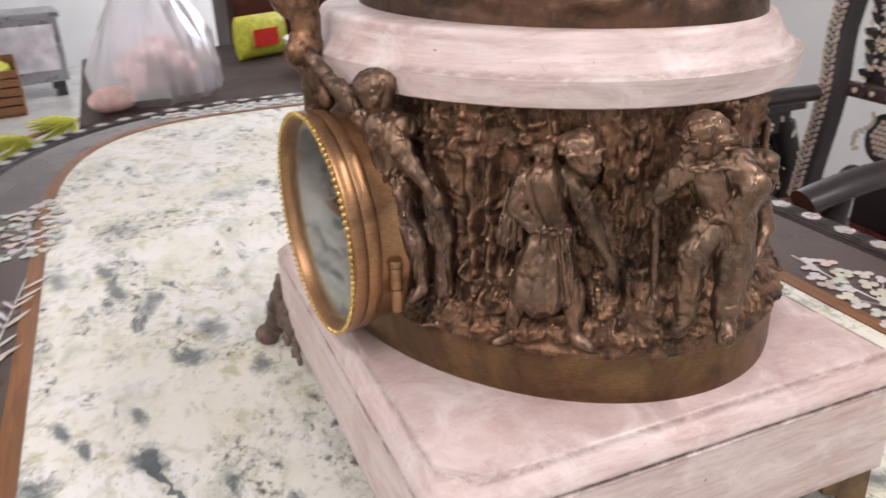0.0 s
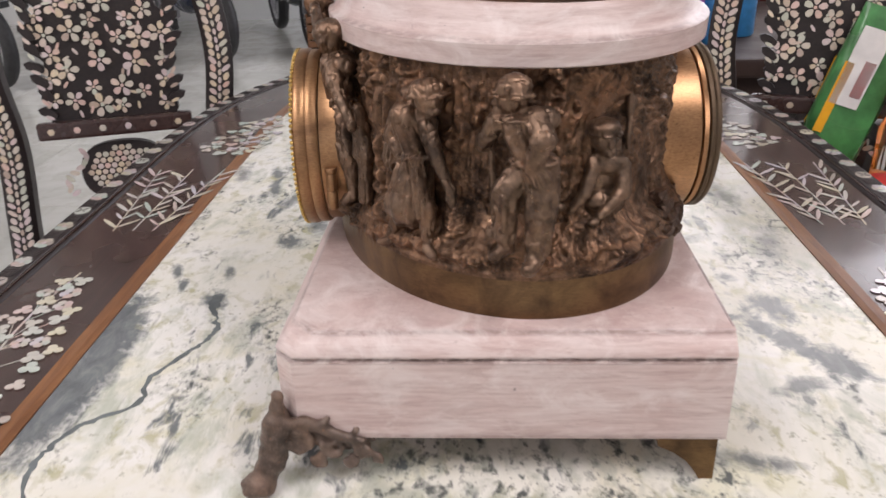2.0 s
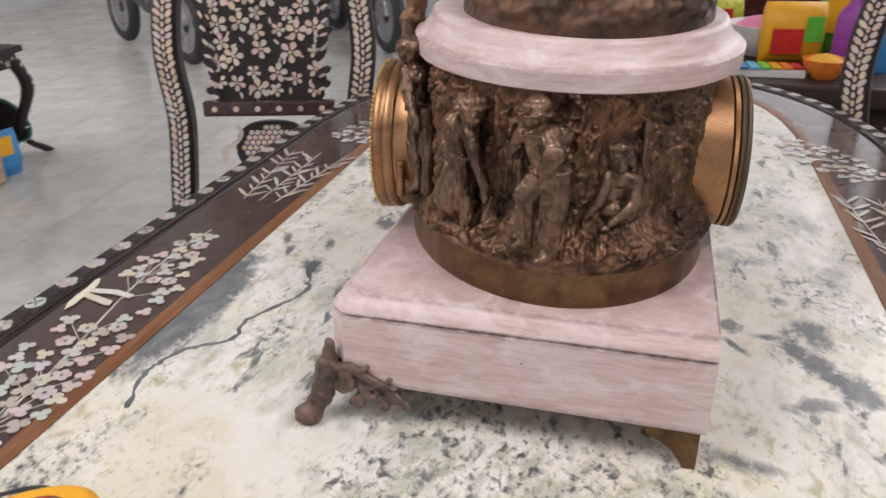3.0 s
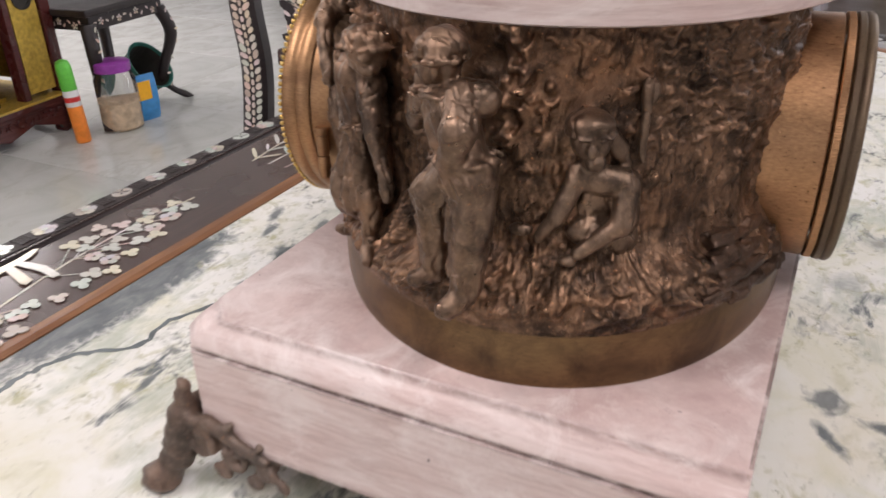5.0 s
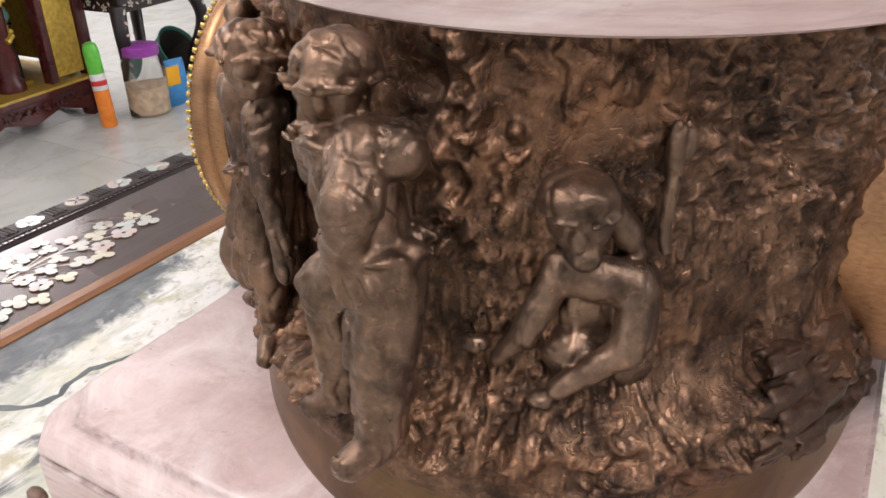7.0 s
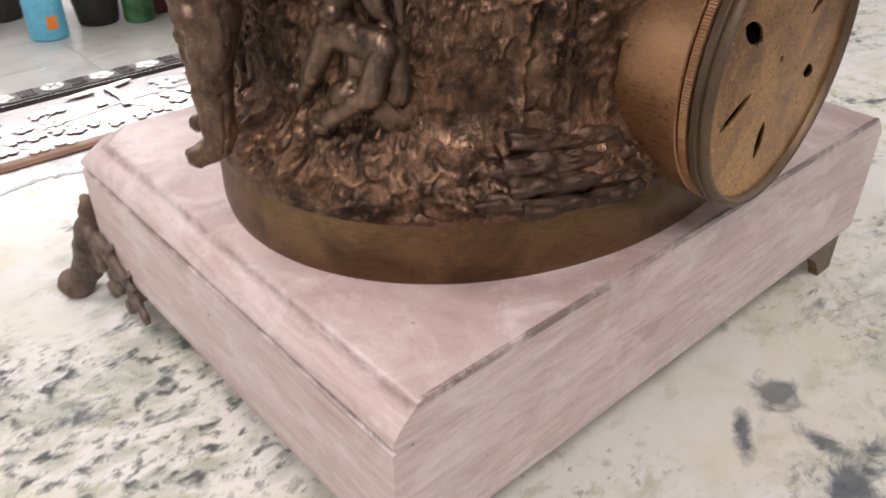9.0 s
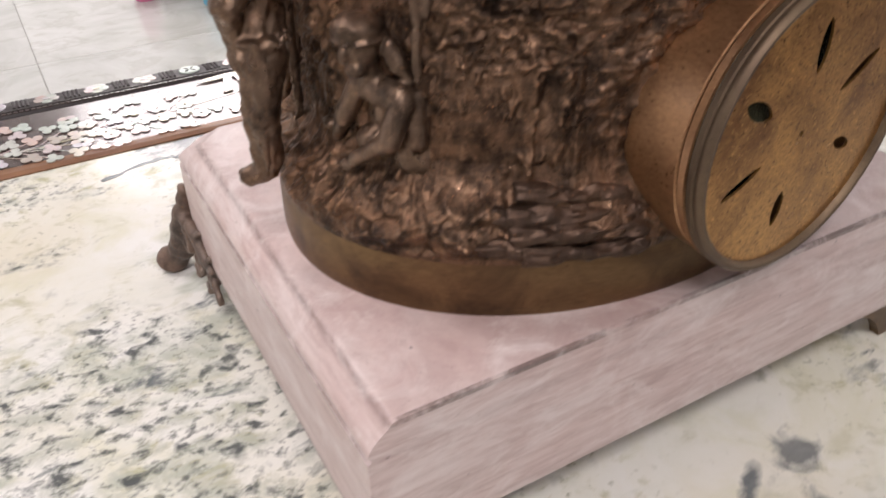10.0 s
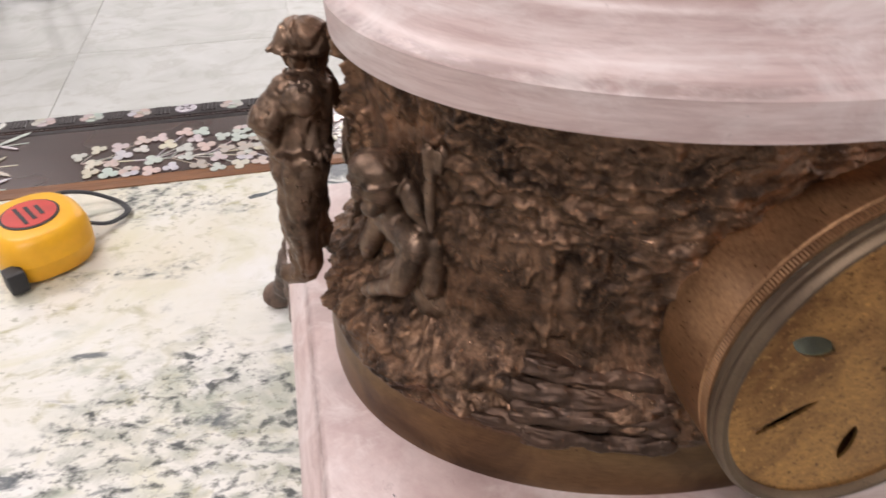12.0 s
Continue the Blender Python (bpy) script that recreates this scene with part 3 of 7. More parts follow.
def surface_net(field, lo, hi, step):
    """The zero surface of field(points), as points and quads."""
    lo, hi = np.array(lo, float), np.array(hi, float)
    n = np.ceil((hi - lo) / step).astype(int) + 1
    ax = [lo[k] + step * np.arange(n[k]) for k in range(3)]
    g = np.stack(np.meshgrid(*ax, indexing="ij"), -1)
    v = field(g)
    neg = v < 0
    c = [neg[dx:n[0] - 1 + dx, dy:n[1] - 1 + dy, dz:n[2] - 1 + dz] for dx in (0, 1) for dy in (0, 1) for dz in (0, 1)]
    total = sum(x.astype(int) for x in c)
    cell = (total > 0) & (total < 8)
    idx = -np.ones(cell.shape, int)
    where = np.argwhere(cell)
    idx[cell] = np.arange(len(where))
    acc = np.zeros((len(where), 3))
    cnt = np.zeros(len(where))
    corners = [np.array((dx, dy, dz)) for dx in (0, 1) for dy in (0, 1) for dz in (0, 1)]
    for i in range(8):
        for j in range(i + 1, 8):
            if np.abs(corners[i] - corners[j]).sum() != 1:
                continue
            a, b = where + corners[i], where + corners[j]
            va, vb = v[a[:, 0], a[:, 1], a[:, 2]], v[b[:, 0], b[:, 1], b[:, 2]]
            cross = (va < 0) != (vb < 0)
            t = np.where(cross, va / np.where(va == vb, 1, va - vb), 0)
            acc += np.where(cross[:, None], a + t[:, None] * (b - a), 0)
            cnt += cross
    pts = lo + step * acc / cnt[:, None]
    quads = []
    for axis in range(3):
        u, w = (axis + 1) % 3, (axis + 2) % 3
        sl0, sl1 = [slice(None)] * 3, [slice(None)] * 3
        sl0[axis], sl1[axis] = slice(0, n[axis] - 1), slice(1, n[axis])
        s0, s1 = neg[tuple(sl0)], neg[tuple(sl1)]
        e = np.argwhere(s0 != s1)
        ok = (e[:, u] > 0) & (e[:, w] > 0) & (e[:, u] < n[u] - 1) & (e[:, w] < n[w] - 1)
        e = e[ok]
        q = []
        for du, dw in ((-1, -1), (0, -1), (0, 0), (-1, 0)):
            f = e.copy()
            f[:, u] += du
            f[:, w] += dw
            q.append(idx[f[:, 0], f[:, 1], f[:, 2]])
        q = np.stack(q, 1)
        flip = ~s0[e[:, 0], e[:, 1], e[:, 2]]
        q[flip] = q[flip][:, ::-1]
        quads.append(q)
    quads = np.concatenate(quads)
    return pts, quads[(quads >= 0).all(1)]


# ---- room ----
FZ, CZ = -0.76, 2.1
RX0, RX1, RY0, RY1 = -6.0, 2.4, -4.0, 7.0


def tile_floor():
    ob = part("floor", box(RX0, RX1, RY0, RY1, FZ - 0.12, FZ - 0.004), GROUT)
    tagged(ob, "polished pale grey marble tile floor", "floor", kind="structure")
    bm = box(-0.3985, 0.3985, -0.3985, 0.3985, -0.02, 0.0, 0.0012)
    first = part("tile", bm, FLOOR, ob)
    nx, ny = int((RX1 - RX0) / 0.8), int((RY1 - RY0) / 0.8)
    for i in range(nx + 1):
        for j in range(ny + 1):
            x, y = RX0 + 0.4 + 0.8 * i, RY0 + 0.4 + 0.8 * j
            if x > RX1 or y > RY1:
                continue
            o = first if (i, j) == (0, 0) else new("tile", first.data)
            o.parent = ob
            o.location = (x, y, FZ)


def room():
    def wall(name, x0, x1, y0, y1, z0=FZ, z1=CZ):
        return tagged(part(name, box(x0, x1, y0, y1, z0, z1), WALL), "plain white painted wall", "wall", kind="structure")
    wall("wall_west", RX0 - 0.15, RX0, RY0 - 0.15, RY1 + 0.15)
    # east wall with a wide window opening
    wall("wall_east", RX1, RX1 + 0.15, RY0 - 0.15, 2.9)
    wall("wall_east", RX1, RX1 + 0.15, 6.3, RY1 + 0.15)
    wall("wall_east", RX1, RX1 + 0.15, 2.9, 6.3, FZ, -0.1)
    wall("wall_east", RX1, RX1 + 0.15, 2.9, 6.3, 2.0, CZ)
    wall("wall_north", RX0, RX1, RY1, RY1 + 0.15)
    # south wall, unseen, with a wide opening assumed for the fill lamp
    wall("wall_south", RX0, -3.4, RY0 - 0.15, RY0)
    wall("wall_south", 0.2, RX1, RY0 - 0.15, RY0)
    wall("wall_south", -3.4, 0.2, RY0 - 0.15, RY0, 1.85, CZ)
    ob = part("ceiling", box(RX0 - 0.15, RX1 + 0.15, RY0 - 0.15, RY1 + 0.15, CZ, CZ + 0.15), CEIL)
    tagged(ob, "plain white ceiling", "ceiling", kind="structure")
    g = part("ground", box(-60, 60, -60, 60, FZ - 0.3, FZ - 0.15), plain("asphalt", (0.06, 0.06, 0.06), 0.9))
    tagged(g, "dull grey street ground outside", "ground", kind="structure")


room()


# ---- the inlaid table ----
TCX, TCY = -0.011, 0.18


def end_curve(hw, straight, reach, n, count):
    """One quarter of the table's outline, from the side's middle to the end's middle."""
    pts = [(hw, 0.0)]
    for k in range(count + 1):
        a = math.pi / 2 * k / count
        pts.append((hw * math.cos(a) ** (2 / n), straight + reach * math.sin(a) ** (2 / n)))
    return pts


def closed(quarter):
    q = quarter
    right = q + [(-x, y) for x, y in q[::-1][1:]]
    full = right + [(-x, -y) for x, y in right[1:-1]]
    return [(TCX + x, TCY + y) for x, y in full]


INNER = closed(end_curve(0.335, 0.55, 0.53, 2.9, 30))
LIP = closed(end_curve(0.351, 0.55, 0.5455, 2.9, 30))
PANEL = closed(end_curve(0.455, 0.5, 0.645, 2.5, 30))
OUTER = closed(end_curve(0.495, 0.5, 0.685, 2.5, 30))


def resample(outline, step):
    pts = [Vector((x, y, 0)) for x, y in outline]
    pts.append(pts[0])
    acc = [0.0]
    for a, b in zip(pts, pts[1:]):
        acc.append(acc[-1] + (b - a).length)
    n = round(acc[-1] / step)
    out = []
    for k in range(n):
        d = acc[-1] * k / n
        i = max(j for j in range(len(pts) - 1) if acc[j] <= d)
        t = (d - acc[i]) / max(1e-9, acc[i + 1] - acc[i])
        p, q = pts[i].lerp(pts[i + 1], t), (pts[i + 1] - pts[i]).normalized()
        out.append((p, q))
    return out


def loops(levels):
    """A band through outlines of equal count at given heights."""
    bm = bmesh.new()
    rings = [[bm.verts.new((x, y, z)) for x, y in o] for o, z in levels]
    n = len(rings[0])
    for a, b in zip(rings, rings[1:]):
        for k in range(n):
            bm.faces.new((a[k], a[(k + 1) % n], b[(k + 1) % n], b[k]))
    return bm, rings


def between(o1, o2, t):
    return [((1 - t) * a[0] + t * b[0], (1 - t) * a[1] + t * b[1]) for a, b in zip(o1, o2)]


table = thing("dining_table", "long dark rosewood table with veined marble inset and pearl inlay", "table")


def petal_outline(length, width, n=8, notch=0.0):
    pts = []
    for k in range(n):
        a = 2 * math.pi * k / n
        r = 1 - notch * max(0, math.cos(a)) ** 6
        pts.append((length / 2 + length / 2 * math.cos(a) * r, width / 2 * math.sin(a)))
    return pts


def add_flower(bm, x, y, r, rng, z, petals=5, turn=None):
    a0 = rng.random() * 6.28 if turn is None else turn
    for k in range(petals):
        a = a0 + 2 * math.pi * k / petals
        m = Matrix.Translation((x, y, z)) @ Matrix.Rotation(a, 4, 'Z') @ Matrix.Translation((r * 0.12, 0, 0))
        add_prism(bm, petal_outline(r * 0.95, r * 0.92, 7, 0.18), 0, 0.0006, m)


INLAY = {}


def inlay_mesh(kind):
    """Shared pearl pieces: clover-like leaves, blossoms and slim leaves."""
    if kind not in INLAY:
        bm = bmesh.new()
        if kind == "blossom":
            add_flower(bm, 0, 0, 0.0105, random.Random(1), 0, 5, 0.4)
        elif kind == "clover":
            pts = []
            for k in range(27):
                a = 2 * math.pi * k / 27
                r = 0.0104 * (0.34 + 0.66 * abs(math.cos(1.5 * (a - math.pi))) ** 0.65)
                pts.append((r * math.cos(a), 0.9 * r * math.sin(a)))
            add_prism(bm, pts, 0, 0.0006)
        elif kind == "slim_leaf":
            add_prism(bm, petal_outline(0.031, 0.0048, 7), 0, 0.0006)
        me = bpy.data.meshes.new("inlay_" + kind)
        bmesh.ops.recalc_face_normals(bm, faces=bm.faces)
        bm.to_mesh(me)
        bm.free()
        me.materials.append(PEARL)
        INLAY[kind] = me
    return INLAY[kind]


def lay(kind, m, x, y, z, turn, scale):
    o = new("inlay_" + kind, inlay_mesh(kind))
    o.parent = table
    o.matrix_local = m @ Matrix.Translation((x, y, z)) @ Matrix.Rotation(turn, 4, 'Z') @ Matrix.Diagonal((scale, scale, 1, 1))


def ribbon(bm, path, w, z=0.0):
    for a, b in zip(path, path[1:]):
        d = (b - a).normalized()
        s = Vector((-d.y, d.x, 0)) * w
        add_prism(bm, [(a - s)[:2], (b - s)[:2], (b + s)[:2], (a + s)[:2]], z, z + 0.0004)


def blossom_spray(rng, m, length, width):
    """A flowering branch that runs along +y, wide at its root and pointed at its tip."""
    twigs = bmesh.new()
    stem = smooth_path([(width * 0.22 * math.sin(5.0 * t + 0.6), length * (0.02 + 0.94 * t), 0) for t in np.linspace(0, 1, 7)], 5)
    ribbon(twigs, stem, 0.0011)
    placed = []
    for k in range(int(length * 1900)):
        t = rng.random()
        p = stem[int(t * (len(stem) - 1))]
        w = width * 0.5 * min(1.0, 0.25 + 3.2 * (1 - t)) * min(1.0, 0.4 + 5 * t)
        x, y = p.x * 0.5 + (rng.random() * 2 - 1) * w, p.y + (rng.random() - 0.5) * 0.012
        g = m @ Vector((x, y, 0))
        if -0.48 < g.x < -0.39 and 0.072 < g.y < 0.158 or any((x - a) ** 2 + (y - b) ** 2 < 0.0158 ** 2 for a, b in placed):
            continue
        placed.append((x, y))
        lay("clover" if rng.random() < 0.8 else "blossom", m, x, y, 0.0006, rng.choice((-0.5, 0.2, 2.7, 3.4)) + 0.5 * rng.random(), 0.8 + 0.25 * rng.random())
        q = stem[max(0, int(t * (len(stem) - 1)) - 2)]
        if len(placed) % 2:
            ribbon(twigs, [Vector((q.x, q.y, 0)), Vector((x, y, 0))], 0.0005)
    o = tagged(part("inlay_stem", twigs, PEARL, table), kind="stuff")
    o.matrix_local = m


def bamboo_spray(rng, m, length, width):
    twigs = bmesh.new()
    for stem in range(3):
        x0, lean = (stem - 1) * width * 0.28, (stem - 1) * 0.1
        ribbon(twigs, [Vector((x0 + lean * length * t, length * (0.02 + 0.95 * t), 0)) for t in np.linspace(0, 1, 8)], 0.0008)
        for k in range(9):
            t = (k + 0.5 * rng.random()) / 9
            for side in (-1, 1):
                if rng.random() < 0.12:
                    continue
                a = math.pi / 2 + side * (0.35 + 0.55 * rng.random())
                lay("slim_leaf", m, x0 + lean * length * t, length * (0.05 + 0.85 * t), 0.0005 + 0.0001 * ((k + stem) % 4), a, 0.75 + 0.5 * rng.random())
    o = tagged(part("inlay_stem", twigs, PEARL, table), kind="stuff")
    o.matrix_local = m


def dragonfly():
    """One long pair of wings over a forked body."""
    bm = bmesh.new()
    add_prism(bm, [(-0.034, -0.002), (-0.022, 0.003), (-0.004, 0.005), (0.012, 0.0045), (0.03, 0.007), (0.034, 0.004), (0.022, -0.002), (0.008, -0.0045), (-0.008, -0.004), (-0.022, -0.005)], 0, 0.0008)
    add_prism(bm, [(-0.006, -0.003), (0.002, -0.004), (-0.008, -0.038), (-0.016, -0.04), (-0.017, -0.034)], 0, 0.0007)
    add_prism(bm, [(0.004, -0.004), (0.012, -0.003), (0.014, -0.03), (0.008, -0.052), (0.001, -0.051), (0.005, -0.03)], 0, 0.0007)
    return bm


def build_table():
    bm = bmesh.new()
    add_prism(bm, INNER, -0.022, 0.0)
    part("marble_top", bm, MARBLE, table, "cream and green marble with dark grey veins")
    bm, _ = loops([(INNER, -0.02), (INNER, 0.0012), (between(INNER, LIP, 0.4), 0.0022), (LIP, 0.0018)])
    part("inner_lip", bm, WOOD_LIP, table, "worn lighter brown edge")
    groove = between(PANEL, OUTER, 0.06)
    bm, _ = loops([(LIP, 0.0018), (between(LIP, PANEL, 0.5), 0.0018), (PANEL, 0.0018), (groove, -0.001)])
    part("border_panel", bm, WOOD, table)
    steps = [(0.06, -0.001), (0.10, 0.0015), (0.16, 0.003), (0.22, 0.0012), (0.27, 0.0012), (0.3, 0.004), (0.6, 0.0045), (0.9, 0.0035), (0.97, 0.001), (1.0, -0.004)]
    levels = [(between(PANEL, OUTER, t), z) for t, z in steps]
    under_edge = closed(end_curve(0.473, 0.5, 0.663, 2.5, 30))
    apron = closed(end_curve(0.443, 0.5, 0.633, 2.5, 30))
    levels += [(OUTER, -0.022), (under_edge, -0.034), (apron, -0.04), (apron, -0.13)]
    bm, rings = loops(levels)
    bm.faces.new(rings[-1])
    part("rim_moulding", bm, WOOD_BLACK, table, "carved black-brown outer moulding")
    # pearl coins and blossoms set along the rim, with ribs between them
    line = between(PANEL, OUTER, 0.62)
    spots = resample(line, 0.0465)
    coin = bmesh.new()
    add_lathe(coin, [(0.0098, 0.0), (0.0098, 0.001), (0.0088, 0.0014)], 18)
    blossom = bmesh.new()
    rng = random.Random(3)
    add_flower(blossom, 0, 0, 0.011, rng, 0.0, 5, 0.3)
    add_lathe(blossom, [(0.003, 0.0006), (0.003, 0.0011)], 8)
    coin_ob = part("rim_medallion", coin, PEARL, table)
    blossom_ob = part("rim_medallion", blossom, PEARL, table)
    ribs = bmesh.new()
    beads = bmesh.new()
    used = set()
    for k, (p, d) in enumerate(spots):
        side = Vector((d.y, -d.x, 0))
        kind = blossom_ob if k % 4 else coin_ob
        o = kind if kind not in used else new("rim_medallion", kind.data)
        used.add(kind)
        o.parent = table
        o.matrix_local = Matrix.Translation((p.x, p.y, 0.0042)) @ Matrix.Rotation(math.atan2(d.y, d.x), 4, 'Z') @ Matrix.Diagonal((1.12, 0.95, 1, 1))
        if kind is coin_ob:
            for a in range(4):
                m = Matrix.Translation((p.x, p.y, 0.0042)) @ Matrix.Rotation(math.atan2(d.y, d.x) + math.pi / 2 * a + 0.78, 4, 'Z') @ Matrix.Translation((0.001, 0, 0))
                add_prism(ribs, petal_outline(0.007, 0.0022, 6), 0.0013, 0.0017, m)
        for off in (-0.0292, -0.0252, -0.0212, -0.0172):
            c = p + d * off
            m = Matrix.Translation((c.x, c.y, 0.0036)) @ Matrix.Rotation(math.atan2(d.y, d.x), 4, 'Z')
            arc = [(0.0017 * math.cos(q), 0.0018 * math.sin(q)) for q in np.linspace(0, math.pi, 6)]
            add_prism(ribs, arc, -0.0085, 0.0085, m @ Matrix.Rotation(radians(90), 4, 'X'))
    tagged(part("rim_ribs", ribs, WOOD_BLACK, table), kind="stuff")
    for p, d in resample(between(PANEL, OUTER, 0.245), 0.0052):
        m = Matrix.Translation((p.x, p.y, 0.0018)) @ Matrix.Rotation(math.atan2(d.y, d.x), 4, 'Z')
        add_box(beads, -0.0018, 0.0018, -0.0017, 0.0017, 0, 0.0014, 0, m)
    tagged(part("beaded_line", beads, WOOD, table), kind="stuff")
    # inlaid sprays on the border
    z = 0.0019
    for sx in (-1, 1):
        for n, (kind, y, length, x) in enumerate((("blossom", -0.2, 0.52, 0.396), ("bamboo", 0.40, 0.22, 0.396), ("blossom", 0.68, 0.21, 0.39), ("bamboo", -0.46, 0.22, 0.396), ("blossom", -0.7, 0.2, 0.39))):
            r = random.Random(20 + n + (9 if sx > 0 else 0))
            m = pose(TCX + sx * x, y, z, 0, 0, 18 * sx if y > 0.6 else 0)
            (blossom_spray if kind == "blossom" else bamboo_spray)(r, m, length, 0.082)
    o = part("inlay_dragonfly", dragonfly(), pearl("white_mother_of_pearl", 1.05), table, "pale pearl dragonfly")
    o.matrix_local = pose(-0.459, 0.118, z + 0.0012, 0, 0, 92)
    for sy in (-1, 1):
        r = random.Random(40 + sy)
        blossom_spray(r, pose(TCX + 0.2, TCY + sy * 1.12, z, 0, 0, 90), 0.4, 0.06)
    # long thin vein in the marble along the border
    bm = bmesh.new()
    vein = smooth_path([(-0.303, -0.036, 0), (-0.317, 0.004, 0), (-0.315, 0.03, 0), (-0.303, 0.056, 0), (-0.273, 0.08, 0), (-0.276, 0.112, 0), (-0.259, 0.151, 0), (-0.247, 0.176, 0), (-0.247, 0.198, 0), (-0.26, 0.229, 0), (-0.262, 0.252, 0)], 8)
    vein = [p + Vector((0.0035 * noise.noise((k * 0.5, 2, 0)) + 0.0016 * noise.noise((k * 1.7, 4, 0)), 0, 0)) for k, p in enumerate(vein)]
    n = len(vein)
    left, right = [], []
    for i, p in enumerate(vein):
        d = (vein[min(i + 1, n - 1)] - vein[max(i - 1, 0)]).normalized()
        s = Vector((-d.y, d.x, 0))
        w = 0.002 + 0.0022 * noise.noise((i * 0.35, 0, 0)) + (0.003 if i > n - 10 else 0)
        left.append(p + s * max(w + 0.002 * noise.noise((i * 1.3, 5, 0)), 0.0008))
        right.append(p - s * max(w + 0.002 * noise.noise((i * 1.1, 9, 0)), 0.0008))
    for i in range(n - 1):
        a, b, c, d = left[i], left[i + 1], right[i + 1], right[i]
        add_prism(bm, [a[:2], d[:2], c[:2], b[:2]], -0.001, 0.00035)
    bmesh.ops.remove_doubles(bm, verts=bm.verts, dist=0.00005)
    part("grey_vein", bm, STONE_DARK, table, "thin grey vein in the marble")
    # legs under the top
    for sx in (-1, 1):
        for sy in (-1, 1):
            path = smooth_path([(TCX + sx * 0.3, TCY + sy * 0.62, -0.1), (TCX + sx * 0.34, TCY + sy * 0.68, -0.3), (TCX + sx * 0.31, TCY + sy * 0.64, -0.6), (TCX + sx * 0.35, TCY + sy * 0.7, FZ + 0.02)], 5)
            part("leg", tube(path, [0.06 - 0.025 * i / (len(path) - 1) for i in range(len(path))], 14), WOOD_BLACK, table, smooth=True)


build_table()


# ---- the clock ----
clock = thing("mantel_clock", "large bronze relief clock on a rose-painted plinth with scroll feet", "clock")
PX, PY1, PZ0, PZ1 = 0.14, 0.356, 0.032, 0.107


def plinth_ring(inset, cut=0.012, per=26):
    """Outline of the plinth; the back edge is plain, the two front corners are cut."""
    x0, x1, y0, y1 = -PX + inset, PX, inset, PY1 - inset
    c = cut + inset * 0.4
    corners = [(x0 + c, y0), (x1, y0), (x1, y1), (x0 + c, y1), (x0, y1 - c), (x0, y0 + c)]
    out = []
    for k, (a, b) in enumerate(zip(corners, corners[1:] + corners[:1])):
        n = 3 if k in (3, 5) else per
        for i in range(n):
            t = i / n
            w = 0.0001 * noise.noise((40 * (a[0] + (b[0] - a[0]) * t), 40 * (a[1] + (b[1] - a[1]) * t), 300 * inset)) if 0 < i else 0.0
            nx, ny = (b[1] - a[1]), -(b[0] - a[0])
            l = math.hypot(nx, ny)
            out.append((a[0] + (b[0] - a[0]) * t + nx / l * w, a[1] + (b[1] - a[1]) * t + ny / l * w))
    return out


def build_plinth():
    levels = [(0.0015, PZ0), (0.0, PZ0 + 0.0015), (0.0, 0.0893), (0.0016, 0.0901), (0.0018, 0.0916), (0.0003, 0.0925), (0.0004, 0.0945), (0.0028, 0.0985), (0.0066, 0.1022), (0.0098, 0.1048), (0.0105, 0.1062), (0.0125, PZ1)]
    bm = bmesh.new()
    rings = []
    for inset, z in levels:
        rings.append([bm.verts.new((x, y, z)) for x, y in plinth_ring(inset)])
    for a, b in zip(rings, rings[1:]):
        n = len(a)
        for k in range(n):
            bm.faces.new((a[k], a[(k + 1) % n], b[(k + 1) % n], b[k]))
    bm.faces.new(rings[0][::-1])
    bm.faces.new(rings[-1])
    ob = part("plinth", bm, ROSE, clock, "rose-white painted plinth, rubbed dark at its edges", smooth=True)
    return ob


plinth = build_plinth()

# the oval drum: centre, half axes, turn
DC, DA, DB, DROT = (0.0032, 0.187), 0.1243, 0.1675, radians(14.5)
_phi = np.linspace(-1.5 * math.pi, 0.5 * math.pi, 8001)


def oval(phi, d=0.0, a=DA, b=DB, c=DC, rot=DROT):
    x, y = a * np.cos(phi), b * np.sin(phi)
    nx, ny = np.cos(phi) / a, np.sin(phi) / b
    l = np.sqrt(nx * nx + ny * ny)
    x, y = x + nx / l * d, y + ny / l * d
    return c[0] + x * math.cos(rot) - y * math.sin(rot), c[1] + x * math.sin(rot) + y * math.cos(rot)


_ox, _oy = oval(_phi)
_arc = np.concatenate([[0], np.cumsum(np.hypot(np.diff(_ox), np.diff(_oy)))])
_arc -= np.interp(-math.pi / 2, _phi, _arc)
ARC0, ARC1 = _arc[0], _arc[-1]


def on_drum(s, d, z):
    """World place of a point s along the drum, d out of its foot ring, at height z."""
    phi = np.interp(s, _arc, _phi)
    x, y = oval(phi, d)
    return np.stack([x, y, z], -1)


# the axis of the movement's case
AXO, AXA = np.array([0.0039, 0.182]), radians(4)
AXN, AXE = np.array([math.cos(AXA), math.sin(AXA)]), np.array([-math.sin(AXA), math.cos(AXA)])
AXZ, CASE_R = 0.180, 0.0605
CASE_M = Matrix(((AXE[0], 0, AXN[0], AXO[0]), (AXE[1], 0, AXN[1], AXO[1]), (0, 1, 0, AXZ), (0, 0, 0, 1)))


